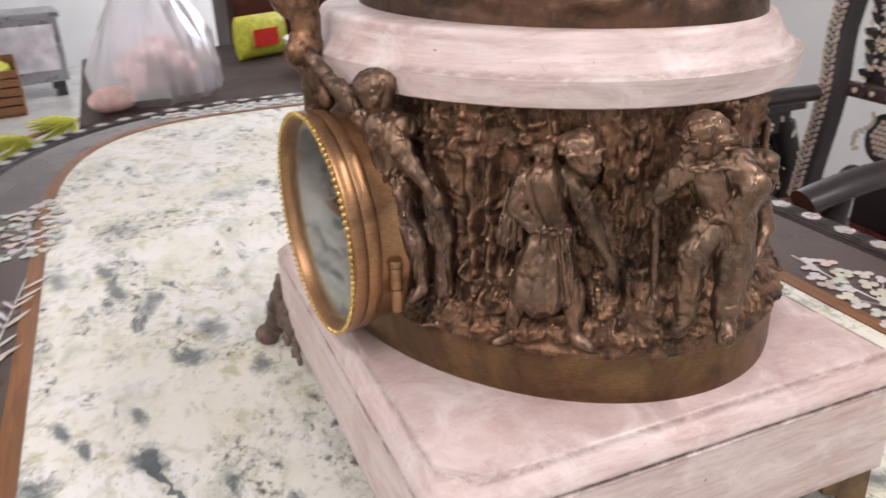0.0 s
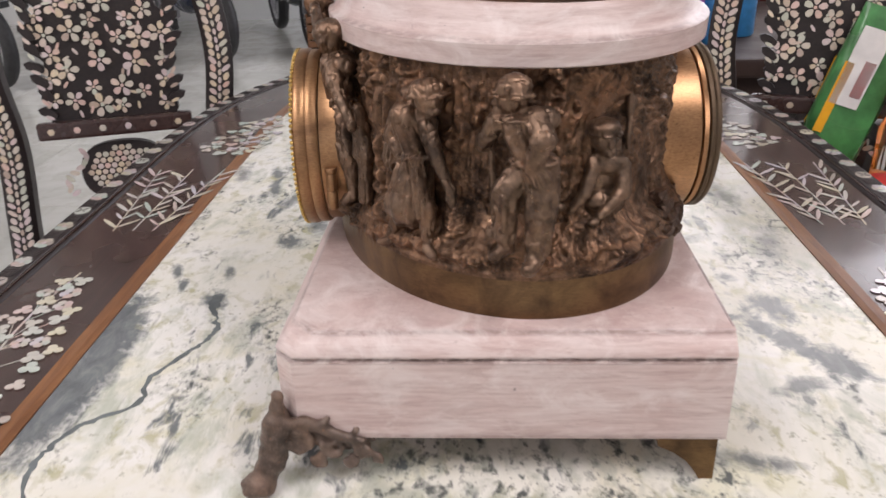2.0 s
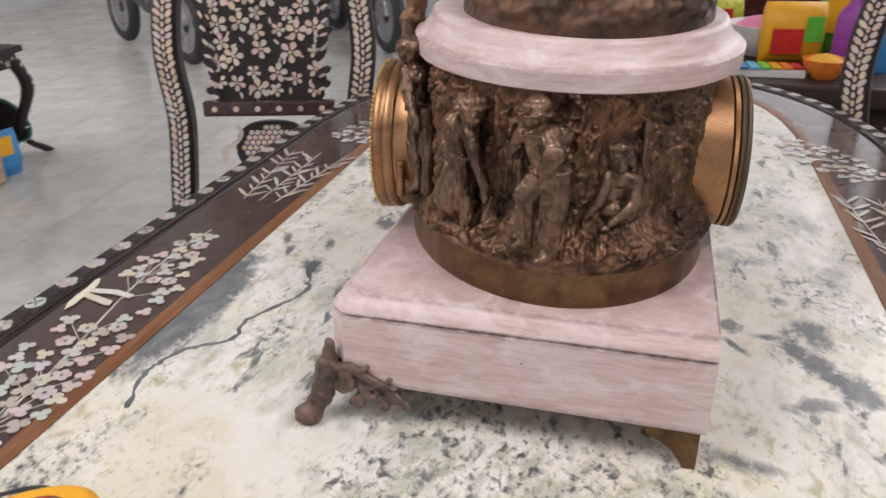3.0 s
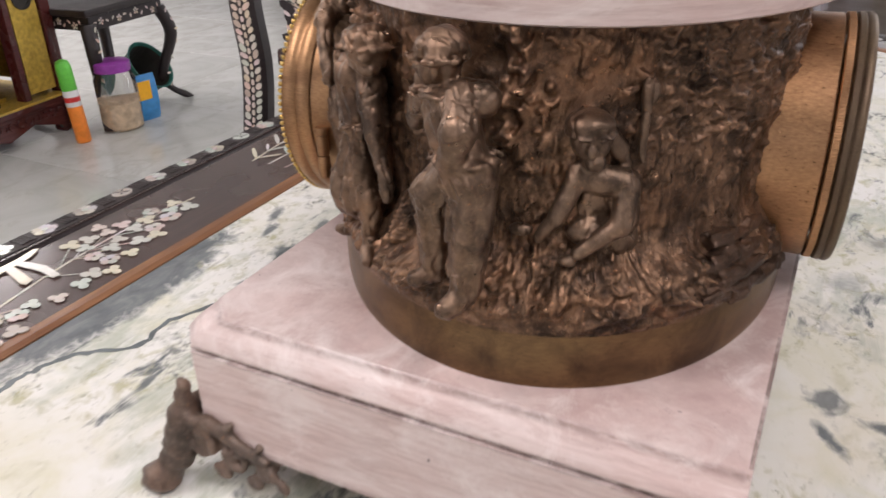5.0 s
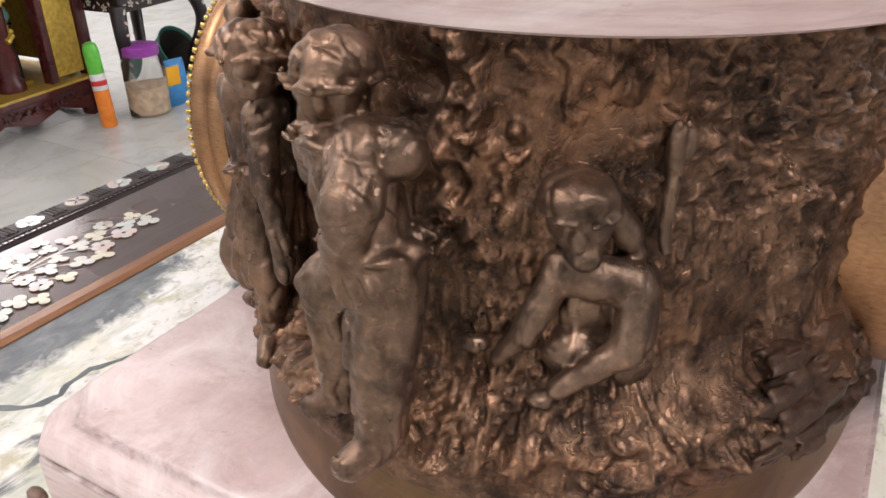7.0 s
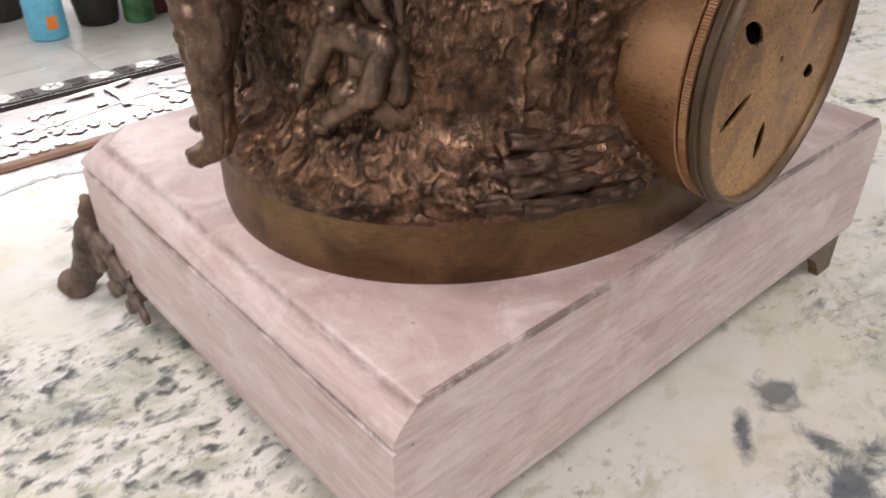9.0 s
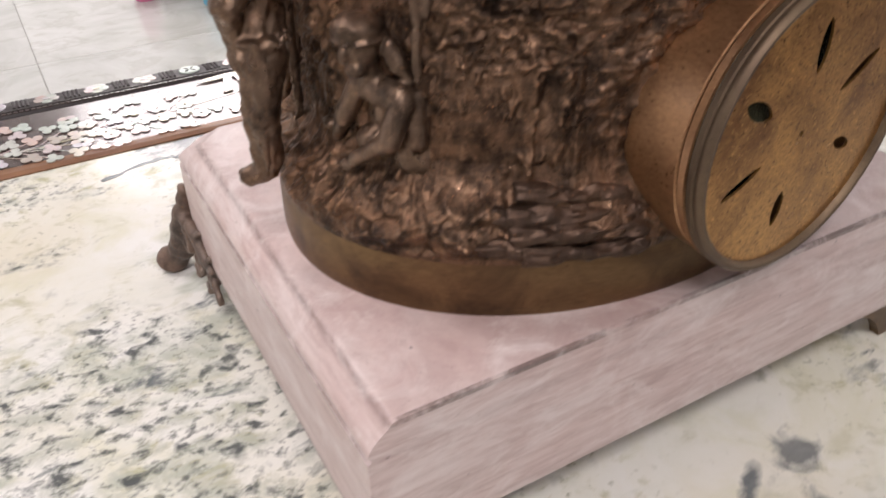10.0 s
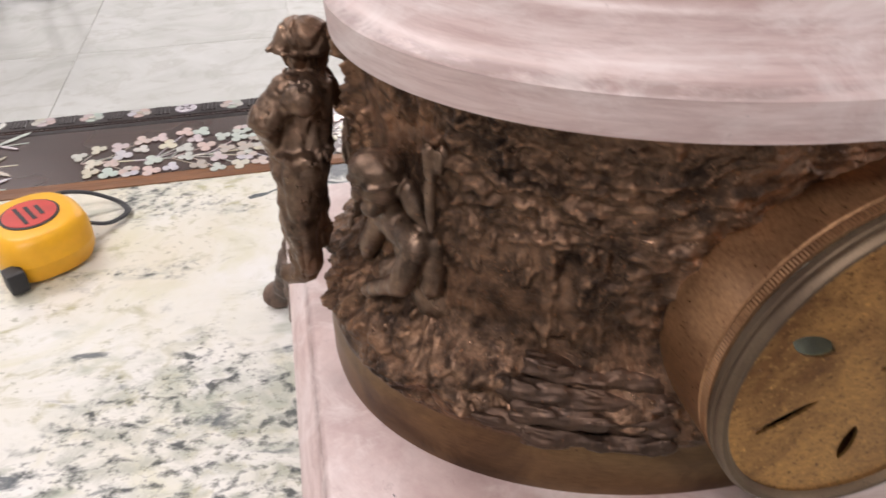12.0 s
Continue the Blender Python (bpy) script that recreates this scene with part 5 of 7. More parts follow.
def build_upper():
    prof = [(-0.02, 0.2585), (-0.0012, 0.2585), (0.0004, 0.2594), (0.0012, 0.2716), (0.0004, 0.2726), (-0.0022, 0.2731), (-0.0062, 0.2765), (-0.0098, 0.2822), (-0.0122, 0.2875), (-0.0132, 0.2895), (-0.0152, 0.2909), (-0.0175, 0.2912)]
    n = 160
    bm = bmesh.new()
    rings = []
    phi = np.linspace(0, 2 * math.pi, n, endpoint=False)
    for d, z in prof:
        x, y = oval(phi, d, *SLAB)
        rings.append([bm.verts.new((a, b, z)) for a, b in zip(x, y)])
    for a, b in zip(rings, rings[1:]):
        for k in range(n):
            bm.faces.new((a[k], a[(k + 1) % n], b[(k + 1) % n], b[k]))
    bm.faces.new(rings[0][::-1])
    bm.faces.new(rings[-1])
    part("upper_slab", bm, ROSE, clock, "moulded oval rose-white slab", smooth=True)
    # rocky bronze mound above the slab
    zs = np.linspace(0.2905, 0.372, 40)
    m = 260
    phi = np.linspace(0, 2 * math.pi, m, endpoint=False)
    P, Z = np.meshgrid(phi, zs, indexing="ij")
    X, Y = oval(P, 0.0, *MOUND)
    up = (Z - 0.2905) / 0.08
    d = -0.03 * up ** 1.6 + np.clip((Z - 0.297) / 0.006, 0, 1) * (0.0045 * fbm(X * 45, Y * 45, Z * 70, 4, 0.55) + 0.004 * (0.5 - np.abs(fbm(X * 30, Y * 30, Z * 60 + 4, 3))))
    X, Y = oval(P, d, *MOUND)
    pts = np.stack([X, Y, Z], -1).reshape(-1, 3)
    idx = np.arange(m * 40).reshape(m, 40)
    a, b = idx, np.roll(idx, -1, 0)
    quads = np.stack([a[:, :-1], b[:, :-1], b[:, 1:], a[:, 1:]], -1).reshape(-1, 4)
    top = [list(idx[:, -1])]
    me_faces = [tuple(q) for q in quads] + [tuple(int(i) for i in top[0])]
    under(mesh_object("rocky_mound", pts, me_faces, BRONZE_DARK), clock, "dark bronze rocky mound")


SLAB = (0.130, 0.170, (0.010, 0.201), radians(13))
MOUND = (0.099, 0.152, (0.018, 0.2), radians(9))
build_upper()


def ring_part(name, profile, mat, parent, label="", n=96, closed_profile=True):
    """A turned ring about the case's axis; profile rows are (radius, along)."""
    bm = bmesh.new()
    rings = []
    for r, z in profile + (profile[:1] if closed_profile else []):
        rings.append([bm.verts.new(CASE_M @ Vector((r * math.cos(2 * math.pi * k / n), r * math.sin(2 * math.pi * k / n), z))) for k in range(n)])
    for a, b in zip(rings, rings[1:]):
        for k in range(n):
            bm.faces.new((a[k], a[(k + 1) % n], b[(k + 1) % n], b[k]))
    bmesh.ops.remove_doubles(bm, verts=bm.verts, dist=1e-6)
    return part(name, bm, mat, parent, label, smooth=True)


def build_cases():
    # dial side
    case = ring_part("dial_case", [(0.0575, -0.06), (0.0605, -0.06), (0.0612, -0.112), (0.0618, -0.113), (0.0618, -0.116), (0.0613, -0.117), (0.0617, -0.13), (0.0575, -0.13)], BRASS_CASE, clock, "warm brass drum case behind the dial")
    bezel = ring_part("bezel", [(0.0612, -0.1305), (0.063, -0.1305), (0.0642, -0.1325), (0.0645, -0.1365), (0.0638, -0.1385), (0.0652, -0.1405), (0.0652, -0.1455), (0.0642, -0.1475), (0.0632, -0.148), (0.0622, -0.147), (0.0612, -0.1455)], BRASS_CASE, case, "stepped brass bezel ring")
    bm = bmesh.new()
    n = 108
    for k in range(n):
        a = 2 * math.pi * k / n
        bmesh.ops.create_icosphere(bm, subdivisions=1, radius=0.00165, matrix=CASE_M @ Matrix.Translation((0.0641 * math.cos(a), 0.0641 * math.sin(a), -0.1481)))
    tagged(part("beading", bm, GILT, bezel, "ring of small gilt beads", smooth=True), kind="stuff")
    dial = part("dial", lathe([(0.0611, -0.1405), (0.0611, -0.1425), (0.03, -0.1431), (0.003, -0.1433)], 64, CASE_M), DIAL, case, "pale greenish dial glass", smooth=True)
    dial.visible_shadow = False
    # hinge on the near side of the case, and the catch slot
    for z0, z1, r in ((-0.034, -0.021, 0.0036), (-0.0205, -0.0085, 0.0036), (-0.008, -0.004, 0.0042)):
        m = CASE_M @ Matrix.Translation((-0.0625, 0, -0.1235)) @ Matrix.Rotation(radians(-90), 4, 'X')
        part("hinge", lathe([(r * 0.85, z0), (r, z0 + 0.0008), (r, z1 - 0.0008), (r * 0.85, z1)], 14, m), BRASS_CASE, bezel, smooth=True)
    # unseen reflecting tube, added so that light shows through the cover's slots
    ring_part("inner_tube", [(0.0558, -0.1402), (0.057, -0.1402), (0.057, 0.12), (0.0558, 0.12)], NICKEL, case, "polished tube added to brighten the cover slots")
    # back side: knurled collar, rim and pierced cover
    back = ring_part("back_case", [(0.0575, 0.05), (0.0605, 0.05), (0.061, 0.1335), (0.0603, 0.1342), (0.0575, 0.1342)], BRASS_BACK, clock, "warm brass case at the back")
    bm = bmesh.new()
    n = 640
    rings = []
    for r, z in ((0.0575, 0.135), (0.0605, 0.135), (0.0614, 0.1355), (0.0614, 0.1385), (0.0606, 0.139)):
        rings.append([bm.verts.new(CASE_M @ Vector(((r + (0.0002 if k % 2 and r > 0.061 else 0)) * math.cos(2 * math.pi * k / n), (r + (0.0002 if k % 2 and r > 0.061 else 0)) * math.sin(2 * math.pi * k / n), z))) for k in range(n)])
    for a, b in zip(rings, rings[1:]):
        for k in range(n):
            bm.faces.new((a[k], a[(k + 1) % n], b[(k + 1) % n], b[k]))
    part("knurled_collar", bm, BRASS_BACK, back, "finely knurled brass collar")
    ring_part("cover_rim", [(0.0575, 0.1394), (0.0608, 0.1394), (0.0619, 0.1402), (0.0621, 0.1425), (0.0614, 0.1432), (0.0622, 0.1442), (0.0622, 0.146), (0.0608, 0.1476), (0.0592, 0.1474), (0.0577, 0.1456)], BRASS_RIM, back, "dull grey-brown brass rim")
    bm = bmesh.new()
    nrim = 72
    loops_ = [[(0.0577 * math.cos(2 * math.pi * k / nrim), 0.0577 * math.sin(2 * math.pi * k / nrim)) for k in range(nrim)]]
    for ang, ln, wd in ((90, 0.0215, 0.0062), (33, 0.024, 0.0048), (-24, 0.0125, 0.0058), (-95, 0.0165, 0.006), (203, 0.023, 0.004), (152, 0.0185, 0.0075)):
        c, s_ = math.cos(radians(ang)), math.sin(radians(ang))
        leaf = []
        for k in range(16):
            t = 2 * math.pi * k / 16
            u, v = ln / 2 * math.cos(t), wd / 2 * math.sin(t) * (1 - 0.45 * math.cos(t) ** 4)
            leaf.append((c * (0.0345 + u) - s_ * v - 0.0035, s_ * (0.0345 + u) + c * v + 0.001))
        loops_.append(leaf)
    loops_.append([(0.0013 * math.cos(2 * math.pi * k / 10) - 0.0035, 0.0013 * math.sin(2 * math.pi * k / 10)) for k in range(10)])
    edges = []
    for lp in loops_:
        vs = [bm.verts.new((x, y, 0.1448)) for x, y in lp]
        edges += [bm.edges.new((vs[k], vs[(k + 1) % len(vs)])) for k in range(len(vs))]
    bmesh.ops.triangle_fill(bm, use_beauty=True, edges=edges)
    r = bmesh.ops.extrude_face_region(bm, geom=list(bm.faces))
    bmesh.ops.translate(bm, vec=(0, 0, -0.001), verts=[v for v in r["geom"] if isinstance(v, bmesh.types.BMVert)])
    bmesh.ops.transform(bm, matrix=CASE_M, verts=bm.verts)
    part("pierced_cover", bm, BRASS_PLATE, back, "brushed brass cover pierced with six leaf slots")


build_cases()


def build_feet():
    def spiral(cx, cz, r0, turns, start, sgn, y, thick):
        """A volute as a chain of capsules in the plane of one side."""
        out = []
        m = 9
        for k in range(m):
            p = []
            for q in (k / m, (k + 1) / m):
                a = start + sgn * turns * 2 * math.pi * q
                r = r0 * (1 - 0.78 * q)
                p.append((cx + r * math.cos(a), y, cz + r * math.sin(a)))
            out.append((p[0], p[1], thick * (1 - 0.35 * k / m), thick * (1 - 0.35 * (k + 1) / m)))
        return out
    scrolls = spiral(.009, .036, .0095, 1.3, 3.6, 1, -.0075, .0036) + spiral(.03, .029, .0075, 1.2, 2.8, 1, -.0062, .003) + spiral(.049, .025, .0058, 1.2, 2.6, 1, -.005, .0026)
    scrolls += spiral(.0185, .0185, .0055, 1.1, 1.2, -1, -.007, .0026) + spiral(.039, .0165, .0045, 1.1, 1.2, -1, -.0058, .0023) + spiral(.0565, .0185, .004, 1.0, 1.6, -1, -.005, .002)
    scrolls += [((-.004, -.006, .047), (.014, -.006, .047), .0048, .0036), ((.014, -.006, .047), (.03, -.005, .0385), .0036, .0034), ((.03, -.005, .0385), (.048, -.0045, .032), .0034, .0028), ((.022, -.005, .044), (.027, -.004, .049), .003, .0022), ((.041, -.004, .035), (.045, -.003, .0405), .0026, .002)]

    def field(p):
        x, y, z = p[..., 0], p[..., 1], p[..., 2]
        q = np.stack([np.maximum(x, y), np.minimum(x, y), z], -1)
        out = capsule(p, (-.016, -.015, .009), (-.009, -.008, .022), .0088, .0078)
        out = smin(out, ellipsoid(p, (-.0185, -.0175, .0075), (.0108, .0108, .0078)), .003)
        out = smin(out, capsule(p, (-.01, -.009, .022), (-.005, -.004, .044), .0088, .0098), .004)
        out = smin(out, capsule(p, (-.005, -.004, .05), (-.003, -.003, .066), .0064, .0034), .003)
        out = smin(out, ellipsoid(q, (.012, -.001, .036), (.019, .0052, .011)), .003)
        out = smin(out, ellipsoid(q, (.036, -.0005, .029), (.018, .0042, .0072)), .003)
        for a, b, ra, rb in scrolls:
            out = smin(out, capsule(q, a, b, ra, rb), .0008)
        groove = 0.0011 * np.sin(520 * (q[..., 0] * 0.7 + z) + 3 * fbm(x * 60, y * 60, z * 60, 2))
        out = np.minimum(out + groove * 0.5 + 0.0005 * fbm(x * 260, y * 260, z * 260, 2), out + 0.004)
        return out
    pts, quads = surface_net(field, (-.034, -.034, -.002), (.066, .066, .072), 0.0016)
    pts[:, 2] = np.maximum(pts[:, 2], 0.0004)
    foot = under(mesh_object("scroll_foot", pts, quads, BRONZE_FOOT), clock, "cast dark bronze acanthus scroll foot")
    foot.location = (-PX + 0.004, 0.003, 0)
    other = under(new("scroll_foot", foot.data), clock, "cast dark bronze acanthus scroll foot")
    other.location = (-PX + 0.004, PY1 - 0.003, 0)
    other.rotation_euler = (0, 0, radians(-90))
    # plain bracket feet at the back
    for y, sy in ((0.002, 1), (PY1 - 0.002, -1)):
        bm = bmesh.new()
        prof = [(0.0, 0.0), (-0.009, 0.0), (-0.012, 0.006), (-0.018, 0.014), (-0.027, 0.021), (-0.037, 0.026), (-0.038, 0.034), (0.0, 0.034)]
        m = Matrix.Translation((PX - 0.004, y, 0)) @ Matrix(((1, 0, 0, 0), (0, 0, sy, 0), (0, 1, 0, 0), (0, 0, 0, 1)))
        add_prism(bm, prof, 0.0, 0.006, m)
        prof = [(x - 0.0062, z) if x < 0 else (-0.0062, z) for x, z in prof]
        m = Matrix.Translation((PX - 0.004, y, 0)) @ Matrix(((0, 0, -1, 0), (-sy, 0, 0, 0), (0, 1, 0, 0), (0, 0, 0, 1)))
        add_prism(bm, prof, 0.0, 0.006, m)
        part("bracket_foot", bm, BRASS_BAND, clock, "plain tapered brass bracket foot")


build_feet()


def tape_measure():
    t = thing("tape_measure", "yellow plastic tape measure with red label and black strap", "tape measure", m=pose(-0.251, -0.192, 0, 0, 0, 32))
    n = 40

    def outline(sc):
        return [(sc * 0.039 * math.copysign(abs(math.cos(a)) ** 0.8, math.cos(a)), sc * 0.037 * math.copysign(abs(math.sin(a)) ** 0.8, math.sin(a)) if math.sin(a) > 0 else sc * 0.034 * math.copysign(abs(math.sin(a)) ** 0.62, math.sin(a))) for a in [2 * math.pi * k / n for k in range(n)]]
    bm = bmesh.new()
    rings = [[bm.verts.new((x, y, z)) for x, y in outline(sc)] for sc, z in ((0.8, 0.0005), (0.93, 0.003), (1.0, 0.01), (1.0, 0.016), (1.005, 0.0165), (1.005, 0.018), (1.0, 0.0185), (1.0, 0.027), (0.94, 0.034), (0.84, 0.0375), (0.74, 0.0385))]
    for a, b in zip(rings, rings[1:]):
        for k in range(n):
            bm.faces.new((a[k], a[(k + 1) % n], b[(k + 1) % n], b[k]))
    bm.faces.new(rings[0][::-1])
    bm.faces.new(rings[-1])
    part("body", bm, YELLOW, t, smooth=True)
    part("label_ring", lathe([(0.0212, 0.0384), (0.0212, 0.0392), (0.0195, 0.0395)], 36), BLACK_RUBBER, t)
    part("label", lathe([(0.0193, 0.0385), (0.0193, 0.0399)], 36), RED_LABEL, t, "red round label")
    for k in range(3):
        part("label_bar", box(-0.014 + 0.003 * k, 0.014 - 0.003 * k, -0.008 + 0.007 * k, -0.005 + 0.007 * k, 0.0399, 0.0402), BLACK_RUBBER, t)
    part("mouth", box(0.026, 0.0405, -0.037, -0.024, 0.003, 0.02, 0.002), BLACK_RUBBER, t)
    strap = smooth_path([(-0.02, 0.03, 0.02), (-0.012, 0.052, 0.024), (0.008, 0.066, 0.018), (0.03, 0.072, 0.006), (0.042, 0.06, 0.004), (0.035, 0.04, 0.006), (0.022, 0.028, 0.014)], 7)
    turn = Matrix.Rotation(radians(42), 3, 'Z')
    strap = [turn @ Vector(p) for p in strap]
    part("strap", tube(strap, 0.0028, 8, 0.45), BLACK_RUBBER, t, smooth=True)


tape_measure()


# ---- inlaid chairs ----
def pearl_meshes():
    rng = random.Random(2)
    out = {}
    bm = bmesh.new()
    for k in range(5):
        m5 = Matrix.Rotation(2 * math.pi * k / 5, 4, 'Z') @ Matrix.Translation((0.0042, 0, 0)) @ Matrix.Rotation(0.12 * (rng.random() - 0.5), 4, 'Y')
        add_prism(bm, [(x, y * (0.75 + 40 * x)) for x, y in petal_outline(0.0155, 0.0105, 8)], 0, 0.0012, m5)
    add_lathe(bm, [(0.0032, 0.0), (0.0032, 0.0016)], 8)
    out["flower"] = bm
    bm = bmesh.new()
    add_prism(bm, petal_outline(0.024, 0.011, 8), 0, 0.0012, Matrix.Translation((-0.012, 0, 0)))
    out["petal"] = bm
    bm = bmesh.new()
    add_lathe(bm, [(0.0058, 0), (0.0058, 0.001), (0.005, 0.0015)], 6)
    out["hex"] = bm
    return out


PEARL_MESH = {}
for _k, _bm in pearl_meshes().items():
    _me = bpy.data.meshes.new("pearl_" + _k)
    bmesh.ops.recalc_face_normals(_bm, faces=_bm.faces)
    _bm.to_mesh(_me)
    _bm.free()
    _me.materials.append(PEARL_CHAIR)
    PEARL_MESH[_k] = _me


def set_pearl(kind, parent, m):
    o = new("pearl_" + kind, PEARL_MESH[kind])
    o.parent = parent
    o.matrix_local = m
    return o


FACE = Matrix.Rotation(radians(90), 4, 'X')  # lays a flat piece on a front that looks to -y


def inlaid_chair(m, arms, label):
    c = thing("inlaid_armchair" if arms else "inlaid_chair", label, "chair", "chairs round the table", m)
    rng = random.Random(11)
    bm = box(-0.235, 0.235, -0.44, 0.02, 0.395, 0.45, 0.008)
    part("seat_frame", bm, WOOD_BLACK, c)
    part("seat", box(-0.205, 0.205, -0.415, -0.02, 0.451, 0.462, 0.004), WOOD_RED, c, "dark red-brown polished seat board")
    for sx in (-1, 1):
        for y, out in ((-0.41, -1), (-0.02, 1)):
            path = smooth_path([(sx * 0.205, y, 0.4), (sx * 0.225, y + 0.02 * out, 0.28), (sx * 0.2, y, 0.12), (sx * 0.225, y + 0.03 * out, 0.015)], 5)
            part("leg", tube(path, [0.03 - 0.012 * i / (len(path) - 1) for i in range(len(path))], 10), WOOD_BLACK, c, smooth=True)
        pts = [(sx * 0.2, 0.0, 0.45), (sx * 0.192, 0.003, 0.56), (sx * 0.184, 0.008, 0.7), (sx * 0.199, 0.014, 0.84), (sx * 0.18, 0.022, 0.98), (sx * 0.12, 0.03, 1.09), (0.0, 0.034, 1.13)]
        path = smooth_path(pts, 7)
        bm = bmesh.new()
        rings = []
        for i, p in enumerate(path):
            d = (path[min(i + 1, len(path) - 1)] - path[max(i - 1, 0)]).normalized()
            side = Vector((d.z, 0, -d.x)).normalized()
            nor = d.cross(side).normalized()
            w, h = 0.025, 0.025
            rings.append([bm.verts.new(p + side * (w * a) + nor * (h * b)) for a, b in ((-1, -0.7), (-0.7, -1), (0.7, -1), (1, -0.7), (1, 0.7), (0.7, 1), (-0.7, 1), (-1, 0.7))])
        for a, b in zip(rings, rings[1:]):
            for k in range(8):
                bm.faces.new((a[k], a[(k + 1) % 8], b[(k + 1) % 8], b[k]))
        bm.faces.new(rings[0][::-1])
        bm.faces.new(rings[-1])
        post = part("back_post", bm, WOOD_BLACK, c)
        walked, nth = 0.0, 0
        for i in range(1, len(path) - 6):
            d = path[i + 1] - path[i]
            length, d = d.length, d.normalized()
            side = Vector((d.z, 0, -d.x)).normalized()
            while walked < length:
                p = path[i] + d * walked
                for s2 in (-1, 1):
                    a = math.atan2(d.z, d.x) - s2 * (0.35 + 0.6 * rng.random())
                    co = p + side * (s2 * 0.0115) + Vector((0, -0.0262, 0))
                    set_pearl("petal", post, Matrix.Translation(co) @ FACE @ Matrix.Rotation(a, 4, 'Z') @ Matrix.Diagonal((0.6 + 0.25 * rng.random(), 0.75 + 0.25 * rng.random(), 1, 1)))
                set_pearl("petal", post, Matrix.Translation(p + d * 0.007 + Vector((0, -0.0268, 0))) @ FACE @ Matrix.Rotation(math.atan2(d.z, d.x), 4, 'Z') @ Matrix.Diagonal((0.5, 0.6, 1, 1)))
                walked += 0.0145
            walked -= length
        if arms:
            path = smooth_path([(sx * 0.2, 0.055, 0.7), (sx * 0.235, -0.15, 0.69), (sx * 0.25, -0.33, 0.685), (sx * 0.24, -0.43, 0.66)], 5)
            part("armrest", tube(path, [0.026, 0.027, 0.028, 0.029, 0.03] + [0.031] * (len(path) - 5), 12, 0.62), WOOD_BLACK, c, smooth=True)
            part("arm_support", tube([(sx * 0.22, -0.36, 0.44), (sx * 0.235, -0.37, 0.55), (sx * 0.245, -0.36, 0.68)], [0.02, 0.024, 0.02], 10), WOOD_BLACK, c, smooth=True)
    # pierced splat: flower field, studded rail, honeycomb panel, scrolls
    edge = []
    for k in range(48):
        t = k / 47
        z = 0.735 + 0.36 * t
        w = 0.118 - 0.03 * abs(t - 0.5) + 0.012 * math.sin(20 * t) + 0.006 * math.sin(53 * t + 1)
        edge.append((w, z))
    outline = edge + [(-w, z) for w, z in edge[::-1]]
    bm = bmesh.new()
    add_prism(bm, outline, -0.022, 0.0, Matrix.Translation((0, 0.012, 0)) @ FACE)
    splat = part("splat", bm, WOOD_BLACK, c, "carved dark splat with pearl blossoms")
    spots = []
    for k in range(900):
        x, z = (rng.random() * 2 - 1) * 0.105, 0.755 + 0.325 * rng.random()
        if all((x - a) ** 2 + (z - b) ** 2 > 0.034 ** 2 for a, b in spots):
            spots.append((x, z))
    for x, z in spots:
        s = (0.75, 1.15, 1.05, 0.9)[rng.randrange(4)]
        lift = 0.0005 + 0.006 * rng.random()
        set_pearl("flower", splat, Matrix.Translation((x, 0.0115 - lift, z)) @ FACE @ Matrix.Rotation(rng.random() * 6, 4, 'Z') @ Matrix.Diagonal((s, s, 1, 1)))
    for k in range(60):
        x, z = (rng.random() * 2 - 1) * 0.112, 0.745 + 0.34 * rng.random()
        set_pearl("petal", splat, Matrix.Translation((x, 0.0108 - 0.003 * rng.random(), z)) @ FACE @ Matrix.Rotation(rng.random() * 6, 4, 'Z') @ Matrix.Diagonal((0.62, 0.5, 1, 1)))
    for k in range(26):
        t = k / 25
        sgn = 1 if k % 2 else -1
        p = Vector((sgn * (0.122 - 0.03 * abs(t - 0.5)), 0.012, 0.745 + 0.34 * t))
        bm = bmesh.new()
        turn = (0.5 if sgn > 0 else 2.4) + 0.9 * (rng.random() - 0.5)
        add_prism(bm, petal_outline(0.036, 0.017, 7), -0.009, 0.009, Matrix.Translation(p - Vector((sgn * 0.012, 0, 0))) @ FACE @ Matrix.Rotation(turn, 4, 'Z'))
        part("carved_leaf", bm, WOOD_BLACK, splat)
        set_pearl("petal", splat, Matrix.Translation(p + Vector((sgn * 0.002, -0.0095, 0))) @ FACE @ Matrix.Rotation(turn, 4, 'Z') @ Matrix.Diagonal((0.7, 0.6, 1, 1)))
    rail = part("studded_rail", box(-0.135, 0.135, -0.012, 0.016, 0.705, 0.737, 0.006), WOOD, c)
    for k in range(6):
        set_pearl("hex", rail, Matrix.Translation((-0.11 + 0.044 * k, -0.0125, 0.721)) @ FACE @ Matrix.Diagonal((1.1, 1.1, 1, 1)))
    bm = bmesh.new()
    add_prism(bm, [(0.078 * math.copysign(abs(math.cos(a)) ** 0.8, math.cos(a)), 0.635 + 0.056 * math.copysign(abs(math.sin(a)) ** 0.8, math.sin(a))) for a in [2 * math.pi * k / 40 for k in range(40)]], -0.02, 0.0, Matrix.Translation((0, 0.012, 0)) @ FACE)
    panel = part("honeycomb_panel", bm, WOOD_BLACK, c)
    for r in range(-4, 5):
        for q in range(-5, 6):
            x, z = 0.0122 * (q + 0.5 * (r % 2)), 0.635 + 0.0108 * r
            if (x / 0.062) ** 2 + ((z - 0.635) / 0.046) ** 2 < 1:
                set_pearl("hex", panel, Matrix.Translation((x, 0.0116, z)) @ FACE)
